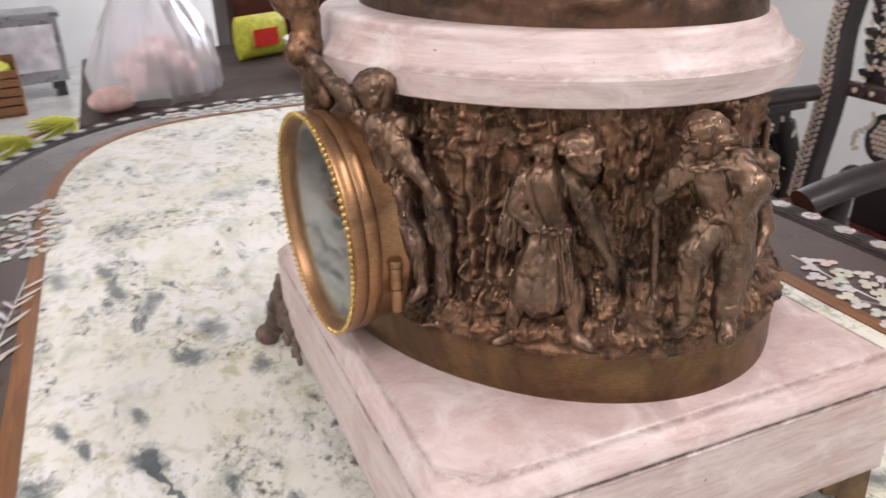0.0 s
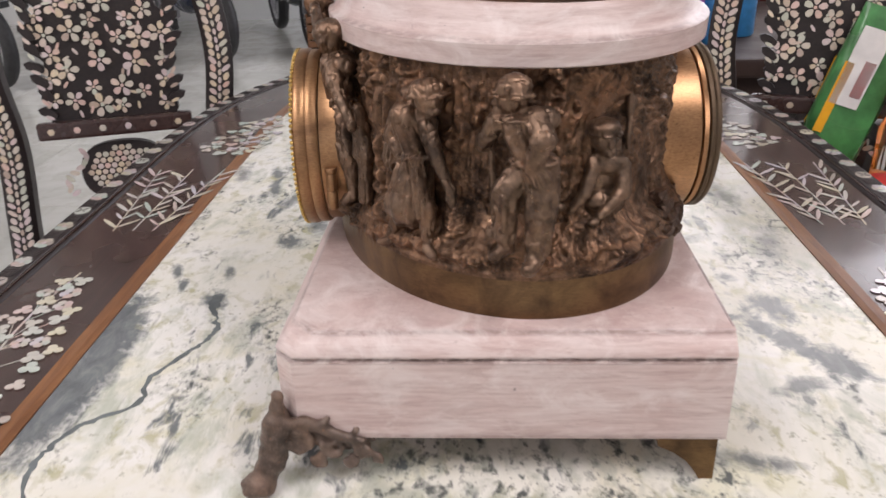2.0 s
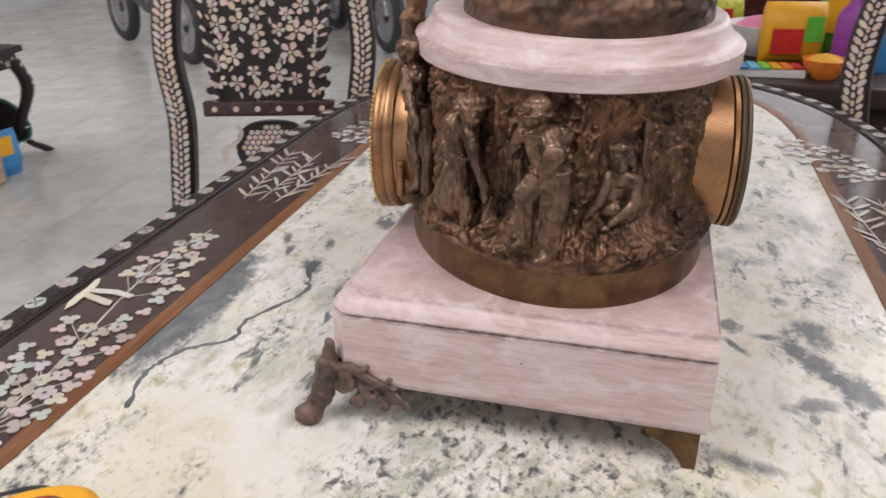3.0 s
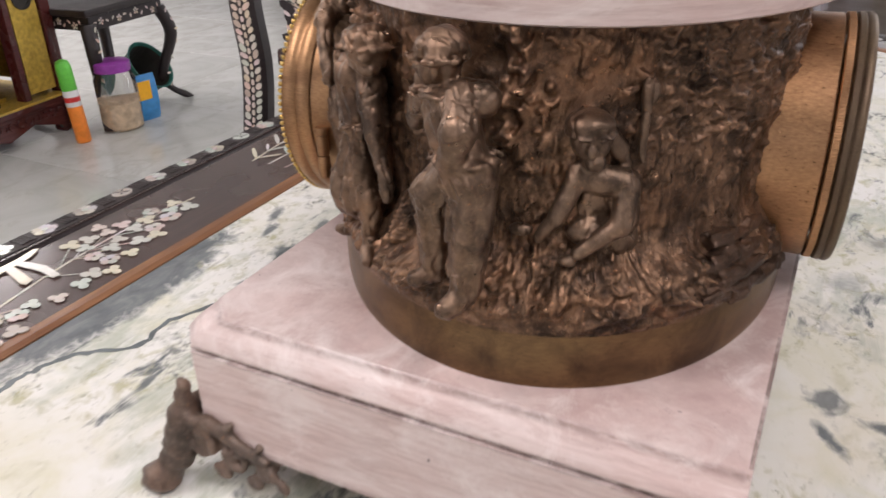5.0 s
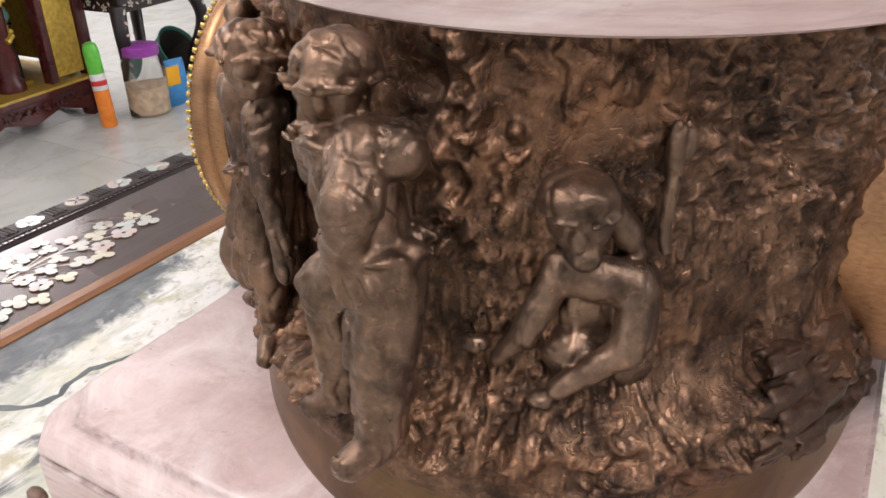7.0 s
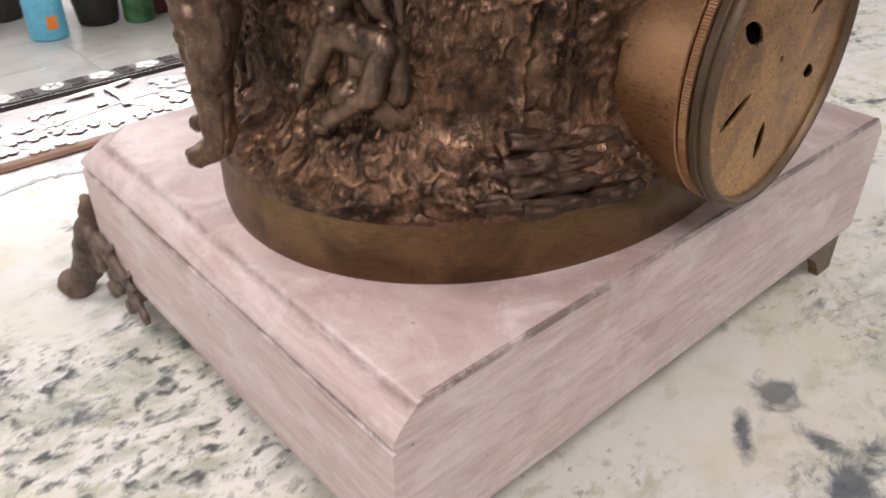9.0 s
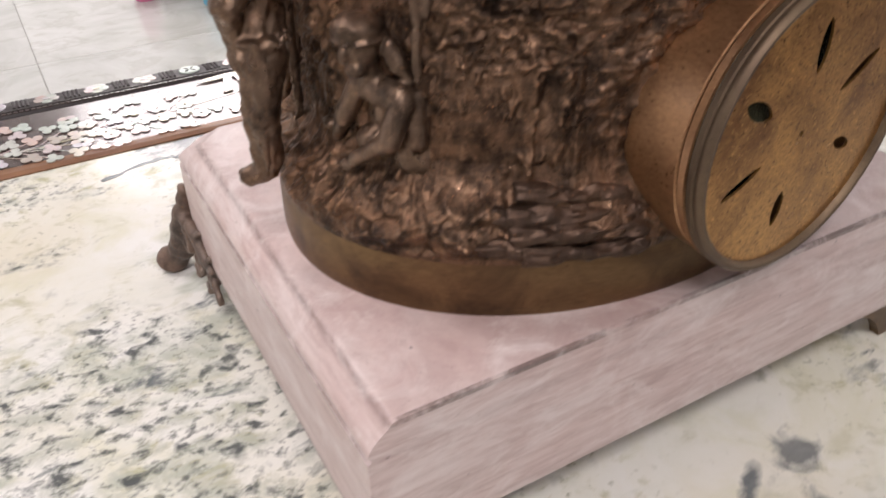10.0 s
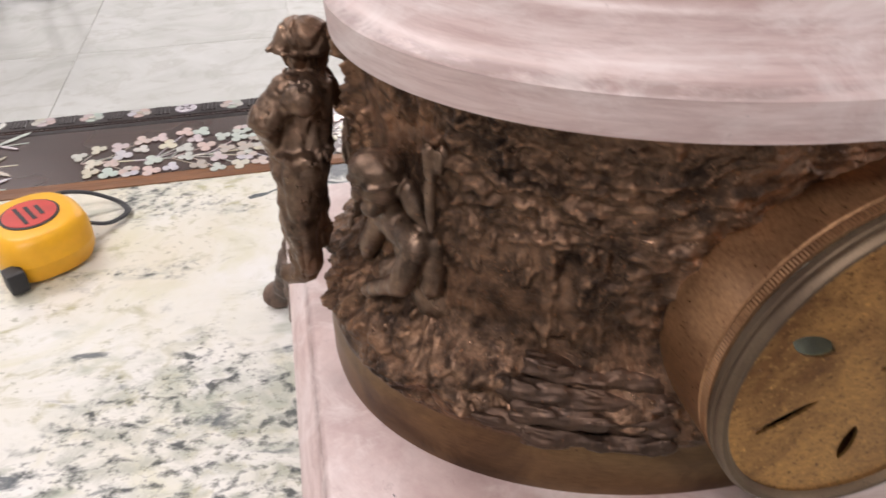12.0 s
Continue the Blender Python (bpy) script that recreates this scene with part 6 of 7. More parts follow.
    for sx in (-1, 1):
        for k in range(9):
            a = 0.5 + 0.6 * k
            set_pearl("petal", panel, Matrix.Translation((sx * (0.085 + 0.02 * math.sin(a)), 0.0112, 0.6 + 0.0095 * k)) @ FACE @ Matrix.Rotation(a, 4, 'Z') @ Matrix.Diagonal((0.8, 0.9, 1, 1)))
        curl = [(sx * (0.075 - 0.035 * math.cos(a) * (1 - a / 9)), 0.0, 0.53 + 0.035 * math.sin(a) * (1 - a / 9)) for a in np.linspace(0, 6.5, 22)]
        scroll = part("scroll", tube(curl, 0.011, 8), WOOD_BLACK, c, smooth=True)
        for k in range(4):
            set_pearl("hex", scroll, Matrix.Translation((sx * (0.06 + 0.012 * k), -0.0125, 0.52 + 0.012 * (k % 2))) @ FACE)
    part("splat_foot", box(-0.05, 0.05, -0.01, 0.014, 0.45, 0.58, 0.006), WOOD_BLACK, c)
    # the back leans away from the seat
    lean = Matrix.Translation((0, 0, 0.45)) @ Matrix.Rotation(radians(-5), 4, 'X') @ Matrix.Translation((0, 0, -0.45))
    for o in c.children:
        if o.name.split(".")[0] in ("back_post", "splat", "studded_rail", "honeycomb_panel", "scroll", "splat_foot"):
            o.matrix_local = lean
    return c


inlaid_chair(pose(-0.675, 0.965, FZ, 0, 0, 17), False, "black-brown carved chair thickly inlaid with pearl blossoms")
inlaid_chair(pose(0.62, 1.02, FZ, 0, 0, -18), False, "black-brown carved chair inlaid with pearl, goods piled on its seat")
inlaid_chair(pose(1.155, 0.82, FZ, 0, 0, -93), True, "black-brown carved armchair inlaid with pearl, with broad arms")


# ---- goods on the right ----
def pack(name, m, w, d, h, mat, label, category, trims):
    t = thing(name, label, category, m=m)
    bm = bmesh.new()
    n = 9
    rings = []
    for k in range(n):
        v = k / (n - 1)
        bulge = math.sin(math.pi * v) ** 0.5
        ww, dd = w / 2 * (0.96 + 0.04 * bulge), d / 2 * (0.12 + 0.88 * bulge)
        rings.append([bm.verts.new((ww * x, dd * y, h * v)) for x, y in ((-1, -0.4), (-0.8, -1), (0, -1.1), (0.8, -1), (1, -0.4), (1, 0.4), (0.8, 1), (0, 1.1), (-0.8, 1), (-1, 0.4))])
    for a, b in zip(rings, rings[1:]):
        for k in range(10):
            bm.faces.new((a[k], a[(k + 1) % 10], b[(k + 1) % 10], b[k]))
    bm.faces.new(rings[0][::-1])
    bm.faces.new(rings[-1])
    part("pouch", bm, mat, t, smooth=True)
    for nm, x0, x1, z0, z1, mt in trims:
        for s in (-1, 1):
            part(nm, box(w * x0, w * x1, s * d * 0.56 - 0.001, s * d * 0.56 + 0.001, h * z0, h * z1), mt, t)
    return t


def jar(m, r, h, lid_mat, fill_mat, fill, label, group=""):
    t = thing("plastic_jar", label, "jar", group, m)
    g = part("jar_wall", lathe([(r * 0.85, 0.002), (r, 0.01), (r, h * 0.75), (r * 0.8, h * 0.86), (r * 0.8, h * 0.9)], 24, caps=False), GLASS, t, smooth=True)
    g.visible_shadow = False
    part("contents", lathe([(r * 0.8, 0.004), (r * 0.94, 0.015), (r * 0.94, h * fill), (r * 0.6, h * (fill + 0.04))], 20, squash=lambda a, q, z: q * (1 + 0.03 * math.sin(7 * a + 90 * z))), fill_mat, t, smooth=True)
    part("lid", lathe([(r * 0.86, h * 0.86), (r * 0.88, h * 0.98), (r * 0.8, h), (r * 0.3, h * 1.005)], 24), lid_mat, t, smooth=True)
    return t


pack("snack_pouch", pose(0.56, 1.0, FZ + 0.465, -4, 17, -10), 0.105, 0.06, 0.45, PACK_GREEN, "green and white foil snack pouch leaning in a chair", "pouch",
     [("white_panel", -0.42, 0.05, 0.62, 0.92, WHITE_PL), ("red_mark", -0.16, 0.02, 0.66, 0.8, RED_PL), ("yellow_mark", -0.45, -0.3, 0.5, 0.78, YELLOW)])
jar(pose(0.64, 0.8, FZ + 0.462), 0.055, 0.2, RED_PL, ORANGE, 0.35, "clear plastic jar with red lid and orange sweets")
jar(pose(0.74, 0.94, FZ + 0.462), 0.06, 0.32, RED_PL, ORANGE, 0.45, "tall clear plastic jar with red lid")


def upright_loft(path, radii, n=12):
    """A leg built of level rings, so that its bends stay smooth."""
    bm = bmesh.new()
    rings = [[bm.verts.new((p[0] + r * math.cos(2 * math.pi * k / n), p[1] + r * math.sin(2 * math.pi * k / n), p[2])) for k in range(n)] for p, r in zip(path, radii)]
    for a, b in zip(rings, rings[1:]):
        for k in range(n):
            bm.faces.new((a[k], a[(k + 1) % n], b[(k + 1) % n], b[k]))
    bm.faces.new(rings[0][::-1])
    bm.faces.new(rings[-1])
    return bm


def side_table(m, w, d, h, label, category="side table", name="side_table", skirt=0.0):
    t = thing(name, label, category, m=m)
    if skirt:
        # pierced scrollwork under the apron, and a shelf low down
        for sx, turn, span in ((0, 0, w), (0, 180, w), (0, 90, d), (0, 270, d)):
            m4 = Matrix.Rotation(radians(turn), 4, 'Z') @ Matrix.Translation((0, -((d if turn % 180 == 0 else w) / 2 - 0.03), 0))
            for k in range(6):
                cx, cz, r = (k - 2.5) * (span - 0.1) / 6, h - 0.09 - skirt * (0.35 + 0.2 * (k % 2)), 0.045 + 0.012 * (k % 3)
                curl = [m4 @ Vector((cx + r * (1 - 0.11 * q) * math.cos(q + k), 0, cz + r * (1 - 0.11 * q) * math.sin(q + k))) for q in np.linspace(0, 7.5, 22)]
                scroll = part("scroll", tube(curl, 0.013, 8), WOOD_BLACK, t, smooth=True)
                for j in (2, 9):
                    set_pearl("flower", scroll, Matrix.Translation(curl[j]) @ Matrix.Rotation(radians(turn), 4, 'Z') @ Matrix.Translation((0, -0.0132, 0)) @ FACE @ Matrix.Rotation(k, 4, 'Z') @ Matrix.Diagonal((0.8, 0.8, 1, 1)))
        part("shelf", box(-w / 2 + 0.05, w / 2 - 0.05, -d / 2 + 0.05, d / 2 - 0.05, 0.2, 0.225, 0.005), WOOD_BLACK, t)
    part("top", box(-w / 2, w / 2, -d / 2, d / 2, h - 0.03, h, 0.008), WOOD_BLACK, t)
    part("apron", box(-w / 2 + 0.03, w / 2 - 0.03, -d / 2 + 0.02, d / 2 - 0.02, h - 0.09, h - 0.031, 0.006), WOOD_BLACK, t)
    rng = random.Random(8)
    for sx in (-1, 1):
        for sy in (-1, 1):
            path = smooth_path([(sx * (w / 2 - 0.04), sy * (d / 2 - 0.04), h - 0.06), (sx * (w / 2 - 0.012), sy * (d / 2 - 0.012), h * 0.62), (sx * (w / 2 - 0.06), sy * (d / 2 - 0.06), h * 0.22), (sx * (w / 2 + 0.01), sy * (d / 2 + 0.01), 0.012)], 6)
            leg = part("leg", upright_loft(path, [0.034 - 0.016 * i / (len(path) - 1) + (0.008 if i > len(path) - 4 else 0) for i in range(len(path))]), WOOD_BLACK, t, smooth=True)
            for k in range(7):
                p = path[1 + 2 * k]
                set_pearl("petal", leg, Matrix.Translation(p + Vector((0, sy * 0.035 - 0.0, 0))) @ FACE @ Matrix.Rotation(1.2 + k, 4, 'Z'))
    for face in range(4):
        m4 = Matrix.Rotation(math.pi / 2 * face, 4, 'Z')
        off = (d if face % 2 == 0 else w) / 2 - 0.02
        span = (w if face % 2 == 0 else d) / 2 - 0.06
        for k in range(12):
            x = -span + 2 * span * k / 11
            set_pearl("flower" if k % 3 == 1 else "petal", t, m4 @ Matrix.Translation((x, -off - 0.0008, h - 0.06 + 0.008 * math.sin(3 * k))) @ FACE @ Matrix.Rotation(k * 1.3, 4, 'Z') @ Matrix.Diagonal((0.8, 0.8, 1, 1)))
    return t


side_table(pose(1.1, 1.46, FZ), 0.56, 0.45, 0.62, "black side table inlaid with pearl, crowded with goods", skirt=0.2)
jar(pose(1.06, 1.33, FZ + 0.62), 0.06, 0.15, WHITE_PL, BEIGE, 0.72, "cream tub with white lid on the side table")
jar(pose(1.04, 1.5, FZ + 0.62), 0.06, 0.24, ORANGE, WHITE_PL, 0.6, "clear jar with orange lid on the side table")
jar(pose(1.2, 1.48, FZ + 0.62), 0.06, 0.22, RED_PL, ORANGE, 0.6, "clear jar with red lid and sweets on the side table")
pack("red_parcel", pose(0.94, 1.36, FZ + 0.62, 0, 0, 20), 0.16, 0.12, 0.06, RED_PL, "soft red cloth parcel on the side table", "parcel", [])
jar(pose(0.98, 1.4, FZ + 0.225), 0.055, 0.2, RED_PL, BEIGE, 0.6, "clear jar with red lid on the low shelf")
jar(pose(1.1, 1.42, FZ + 0.225), 0.05, 0.19, YELLOW, ORANGE, 0.6, "clear jar with yellow lid on the low shelf")


# ---- the dark bench at the far end, with a bag and bright odds and ends ----
BZ = FZ + 0.59


def bench():
    t = thing("low_bench", "broad dark brown wooden bench with a polished top", "bench")
    part("top", box(-0.36, 1.35, 2.08, 3.3, BZ - 0.06, BZ, 0.01), WOOD_BENCH, t)
    part("apron", box(-0.3, 1.29, 2.14, 3.24, BZ - 0.16, BZ - 0.061, 0.006), WOOD_BENCH, t)
    for x in (-0.28, 1.27):
        for y in (2.16, 3.22):
            part("leg", box(x - 0.05, x + 0.05, y - 0.05, y + 0.05, FZ, BZ - 0.1, 0.01), WOOD_BENCH, t)


bench()


def shopping_bag():
    t = thing("carrier_bag", "milky thin plastic bag full of rolls, knotted on the bench", "bag", m=pose(-0.12, 2.36, BZ, 0, 0, 20))

    def fold(a, r, z):
        return r * (1 + 0.1 * math.sin(5 * a + 12 * z) * (0.3 + z * 2) + 0.05 * math.sin(13 * a + 20 * z) + 0.03 * math.sin(23 * a))
    film = part("film", lathe([(0.16, 0.003), (0.19, 0.03), (0.19, 0.1), (0.165, 0.18), (0.125, 0.26), (0.085, 0.33), (0.05, 0.385), (0.03, 0.42), (0.06, 0.47), (0.09, 0.5)], 72, caps=False, squash=fold), BAG, t, smooth=True)
    film.visible_shadow = False
    rng = random.Random(4)
    for k in range(11):
        a, r = 2.4 * k, 0.03 + 0.011 * k * (k < 9) + 0.06 * (k >= 9)
        p = Vector((r * math.cos(a), r * math.sin(a), 0.045 + 0.035 * (k % 4)))
        bm = bmesh.new()
        bmesh.ops.create_icosphere(bm, subdivisions=3, radius=0.045, matrix=Matrix.Translation(p) @ Matrix.Rotation(k, 4, 'Z') @ Matrix.Diagonal((1.35, 0.85, 0.8, 1)))
        for v in bm.verts:
            v.co += (v.co - p) * 0.12 * noise.noise(v.co * 25)
        part("roll", bm, PINK_BREAD, t, smooth=True)
    roll = thing("bread_roll", "pale pinkish roll lying beside the bag", "bread", m=pose(-0.26, 2.2, BZ, 0, 0, 10))
    bm = bmesh.new()
    bmesh.ops.create_icosphere(bm, subdivisions=3, radius=0.05, matrix=Matrix.Translation((0, 0, 0.038)) @ Matrix.Diagonal((1.4, 0.9, 0.76, 1)))
    part("crust", bm, PINK_BREAD, roll, smooth=True)


shopping_bag()


def bowl(m, r, h, mat, label, fill=None):
    t = thing("bowl", label, "bowl", m=m)
    part("shell", lathe([(r * 0.5, 0.0), (r * 0.55, 0.004), (r * 0.9, h * 0.6), (r, h), (r * 0.95, h), (r * 0.84, h * 0.6), (r * 0.4, h * 0.15)], 28), mat, t, smooth=True)
    if fill:
        part("contents", lathe([(r * 0.8, h * 0.6), (r * 0.88, h * 0.85), (r * 0.5, h * 1.15), (0.01, h * 1.25)], 20), fill, t, smooth=True)
    return t


def bottle(m, r, h, mat, cap, label, name="bottle", category="bottle"):
    t = thing(name, label, category, m=m)
    part("body", lathe([(r * 0.9, 0), (r, 0.008), (r, h * 0.62), (r * 0.85, h * 0.72), (r * 0.42, h * 0.82), (r * 0.42, h * 0.9)], 24), mat, t, smooth=True)
    part("cap", lathe([(r * 0.5, h * 0.88), (r * 0.5, h), (r * 0.3, h * 1.01)], 16), cap, t, smooth=True)
    return t


bowl(pose(0.6, 2.2, BZ), 0.07, 0.06, ORANGE, "small orange plastic bowl of sweets", YELLOW)
bottle(pose(0.93, 1.56, FZ + 0.62), 0.04, 0.26, GREEN_DARK, RED_PL, "dark green bottle on the side table")
bottle(pose(0.68, 2.32, BZ), 0.05, 0.26, PURPLE, WHITE_PL, "purple plastic bottle on the bench")
bottle(pose(0.78, 2.36, BZ), 0.05, 0.22, BLUE, YELLOW, "blue plastic bottle with yellow cap")
pack("toy_pack", pose(0.52, 2.42, BZ, 0, 0, 10), 0.2, 0.1, 0.2, YELLOW, "bright yellow and red toy pack", "pack", [("red_panel", -0.4, 0.1, 0.2, 0.6, RED_PL), ("green_panel", 0.12, 0.4, 0.4, 0.8, GREEN_BRIGHT)])
def rainbow_toy(m):
    t = thing("xylophone", "small toy with a row of rainbow-coloured bars", "toy", m=m)
    part("frame", box(-0.12, 0.12, -0.04, 0.04, 0.0, 0.025, 0.004), WHITE_PL, t)
    for k, mt in enumerate((PURPLE, BLUE, SKY_BLUE, GREEN_BRIGHT, YELLOW, ORANGE, RED_PL)):
        part("bar", box(-0.112 + 0.033 * k, -0.085 + 0.033 * k, -0.05 + 0.002 * k, 0.05 - 0.002 * k, 0.026, 0.034, 0.002), mt, t)


rainbow_toy(pose(0.42, 2.2, BZ, 0, 0, 6))
bowl(pose(0.46, 2.55, BZ), 0.14, 0.11, WHITE_PL, "white basket heaped with pink and red packets", PINK)
bottle(pose(0.9, 2.5, BZ), 0.06, 0.3, BLUE, WHITE_PL, "tall blue plastic bottle on the bench")
pack("toy_pack", pose(0.75, 2.62, BZ, 0, 0, -12), 0.24, 0.1, 0.26, GREEN_BRIGHT, "bright green and yellow toy pack", "pack", [("yellow_panel", -0.4, 0.2, 0.3, 0.8, YELLOW), ("red_panel", 0.22, 0.42, 0.1, 0.5, RED_PL)])


def low_cabinet(m):
    t = thing("low_cabinet", "dark red-brown wooden cabinet behind the bench", "cabinet", m=m)
    part("body", box(-0.9, 0.9, -0.25, 0.25, 0.06, 0.95, 0.01), WOOD_BENCH, t)
    part("top", box(-0.93, 0.93, -0.28, 0.28, 0.951, 0.985, 0.008), WOOD_BENCH, t)
    for k in range(4):
        door = part("door", box(-0.87 + 0.44 * k, -0.45 + 0.44 * k, -0.27, -0.252, 0.12, 0.9, 0.006), WOOD_RED, t)
        part("door_knob", lathe([(0.008, 0), (0.014, 0.012), (0.008, 0.02)], 12, Matrix.Translation((-0.49 + 0.44 * k if k % 2 == 0 else -0.83 + 0.44 * k, -0.27, 0.55)) @ Matrix.Rotation(radians(90), 4, 'X')), STEEL, door)
    for x in (-0.8, 0.8):
        for y in (-0.18, 0.18):
            part("foot", box(x - 0.04, x + 0.04, y - 0.04, y + 0.04, 0, 0.06), WOOD_BENCH, t)


low_cabinet(pose(1.15, 3.62, FZ))
bowl(pose(0.02, 2.95, BZ), 0.11, 0.1, WHITE_PL, "white bowl with red fruit", RED_PL)
pack("snack_bag", pose(0.3, 2.9, BZ, 0, 0, 25), 0.22, 0.1, 0.16, BRISTLE, "yellow-green snack bag lying on the bench", "bag", [("red_panel", -0.3, 0.2, 0.3, 0.7, RED_PL)])


# ---- far end of the room ----
def broom(m):
    t = thing("broom", "grass broom with yellow-green bristles lying on the floor", "broom", "brooms by the bench", m)
    bm = bmesh.new()
    rng = random.Random(6)
    for k in range(90):
        a = (rng.random() - 0.5) * 1.3
        z = 0.02 + 0.12 * rng.random()
        l = 0.2 + 0.08 * rng.random()
        add_tube(bm, [(0, 0, 0.07 + 0.02 * rng.random()), (l * 0.5 * math.cos(a), l * 0.5 * math.sin(a), z * 0.7 + 0.03), (l * math.cos(a), l * math.sin(a), z)], [0.004, 0.004, 0.002], 4)
    tagged(part("bristles", bm, BRISTLE, t), kind="stuff")
    part("handle", tube([(0.02, 0, 0.08), (-0.7, 0.05, 0.02)], [0.014, 0.011], 8), WOOD_LIP, t, smooth=True)


def crate(m):
    t = thing("slatted_crate", "brown slatted crate holding a yellow-green lump", "crate", m=m)
    part("back_board", box(-0.2, 0.2, 0.14, 0.16, 0, 0.34, 0.004), WOOD_LIP, t)
    for k in range(5):
        part("slat", box(-0.2, 0.2, -0.16, -0.145, 0.02 + 0.055 * k, 0.065 + 0.055 * k, 0.003), WOOD_LIP, t)
    for sx in (-1, 1):
        part("side_board", box(sx * 0.2 - 0.008, sx * 0.2 + 0.008, -0.145, 0.14, 0, 0.3, 0.004), WOOD_LIP, t)
    part("bottom", box(-0.19, 0.19, -0.144, 0.139, 0.002, 0.02), WOOD_LIP, t)
    # unidentified yellow-green object, shaped as a rough lump
    bm = bmesh.new()
    bmesh.ops.create_icosphere(bm, subdivisions=3, radius=0.12, matrix=Matrix.Translation((0.04, 0, 0.25)) @ Matrix.Diagonal((1.1, 0.9, 0.8, 1)))
    for v in bm.verts:
        v.co += Vector((1, 1, 1)) * 0.03 * noise.noise(v.co * 30)
    part("melon", bm, BRISTLE, t, smooth=True)


crate(pose(-1.02, 5.35, FZ, 0, 0, 5))
broom(pose(-0.74, 4.25, FZ, 0, 0, 250))
broom(pose(-0.5, 4.55, FZ, 0, 0, 235))


def display_case(m):
    t = thing("display_case", "white low display case on black feet", "cabinet", m=m)
    part("body", box(-0.28, 0.28, -0.2, 0.2, 0.1, 0.52, 0.01), STEEL, t)
    part("top_rim", box(-0.3, 0.3, -0.22, 0.22, 0.52, 0.56, 0.008), STEEL, t)
    part("front_panel", box(-0.24, 0.24, -0.206, -0.201, 0.18, 0.48), plain("pale_print", (0.55, 0.52, 0.55), 0.4, spread=0.3, scale=9), t)
    for x in (-0.22, 0.22):
        for y in (-0.15, 0.15):
            part("foot", box(x - 0.03, x + 0.03, y - 0.03, y + 0.03, 0, 0.1), BLACK_RUBBER, t)


display_case(pose(-0.85, 5.9, FZ, 0, 0, 8))
display_case(pose(-2.9, 6.4, FZ, 0, 0, -5))


def motorbike(m, mat):
    t = thing("motorbike", "dark parked motor scooter with black tyres", "motorbike", "scooters at the far wall", m)
    for x in (-0.6, 0.6):
        bm = bmesh.new()
        mm = Matrix.Translation((x, 0, 0.27)) @ Matrix.Rotation(radians(90), 4, 'X')
        prof = [(0.22 + 0.045 * math.cos(a), 0.045 * math.sin(a)) for a in [2 * math.pi * k / 12 for k in range(13)]]
        add_lathe(bm, prof, 36, mm, caps=False)
        wheel = part("wheel", bm, BLACK_RUBBER, t, smooth=True)
        part("rim", lathe([(0.185, -0.03), (0.185, 0.03), (0.17, 0.02), (0.05, 0.012), (0.05, -0.012), (0.17, -0.02)], 24, mm), STEEL, wheel)
    body = smooth_path([(-0.75, 0, 0.62), (-0.4, 0, 0.6), (-0.1, 0, 0.42), (0.2, 0, 0.38), (0.42, 0, 0.6), (0.5, 0, 0.9)], 6)
    part("body", tube(body, [0.1, 0.12, 0.13, 0.14, 0.14, 0.14, 0.13, 0.12, 0.12, 0.12] + [0.1] * (len(body) - 10), 14, 0.9), mat, t, smooth=True)
    part("saddle", box(-0.7, -0.02, -0.13, 0.13, 0.7, 0.8, 0.03), BLACK_RUBBER, t, smooth=True)
    part("fork", tube([(0.6, 0, 0.27), (0.5, 0, 0.85)], 0.035, 10), STEEL, t, smooth=True)
    part("fender", box(0.42, 0.82, -0.07, 0.07, 0.5, 0.56, 0.02), mat, t)
    part("handlebar", tube([(0.42, -0.33, 1.0), (0.48, 0, 0.96), (0.42, 0.33, 1.0)], 0.018, 8), BLACK_RUBBER, t, smooth=True)
    part("headlight", lathe([(0.07, 0), (0.08, 0.05), (0.05, 0.07)], 16, Matrix.Translation((0.52, 0, 0.86)) @ Matrix.Rotation(radians(90), 4, 'Y')), WHITE_PL, t)


NAVY = plain("navy_enamel", (0.02, 0.026, 0.05), 0.25)
CHARCOAL = plain("charcoal_enamel", (0.03, 0.03, 0.033), 0.25)
motorbike(pose(-3.5, 4.75, FZ, 0, 0, -35), CHARCOAL)
motorbike(pose(-2.2, 5.6, FZ, 0, 0, -50), NAVY)
motorbike(pose(-1.45, 5.9, FZ, 0, 0, -65), NAVY)


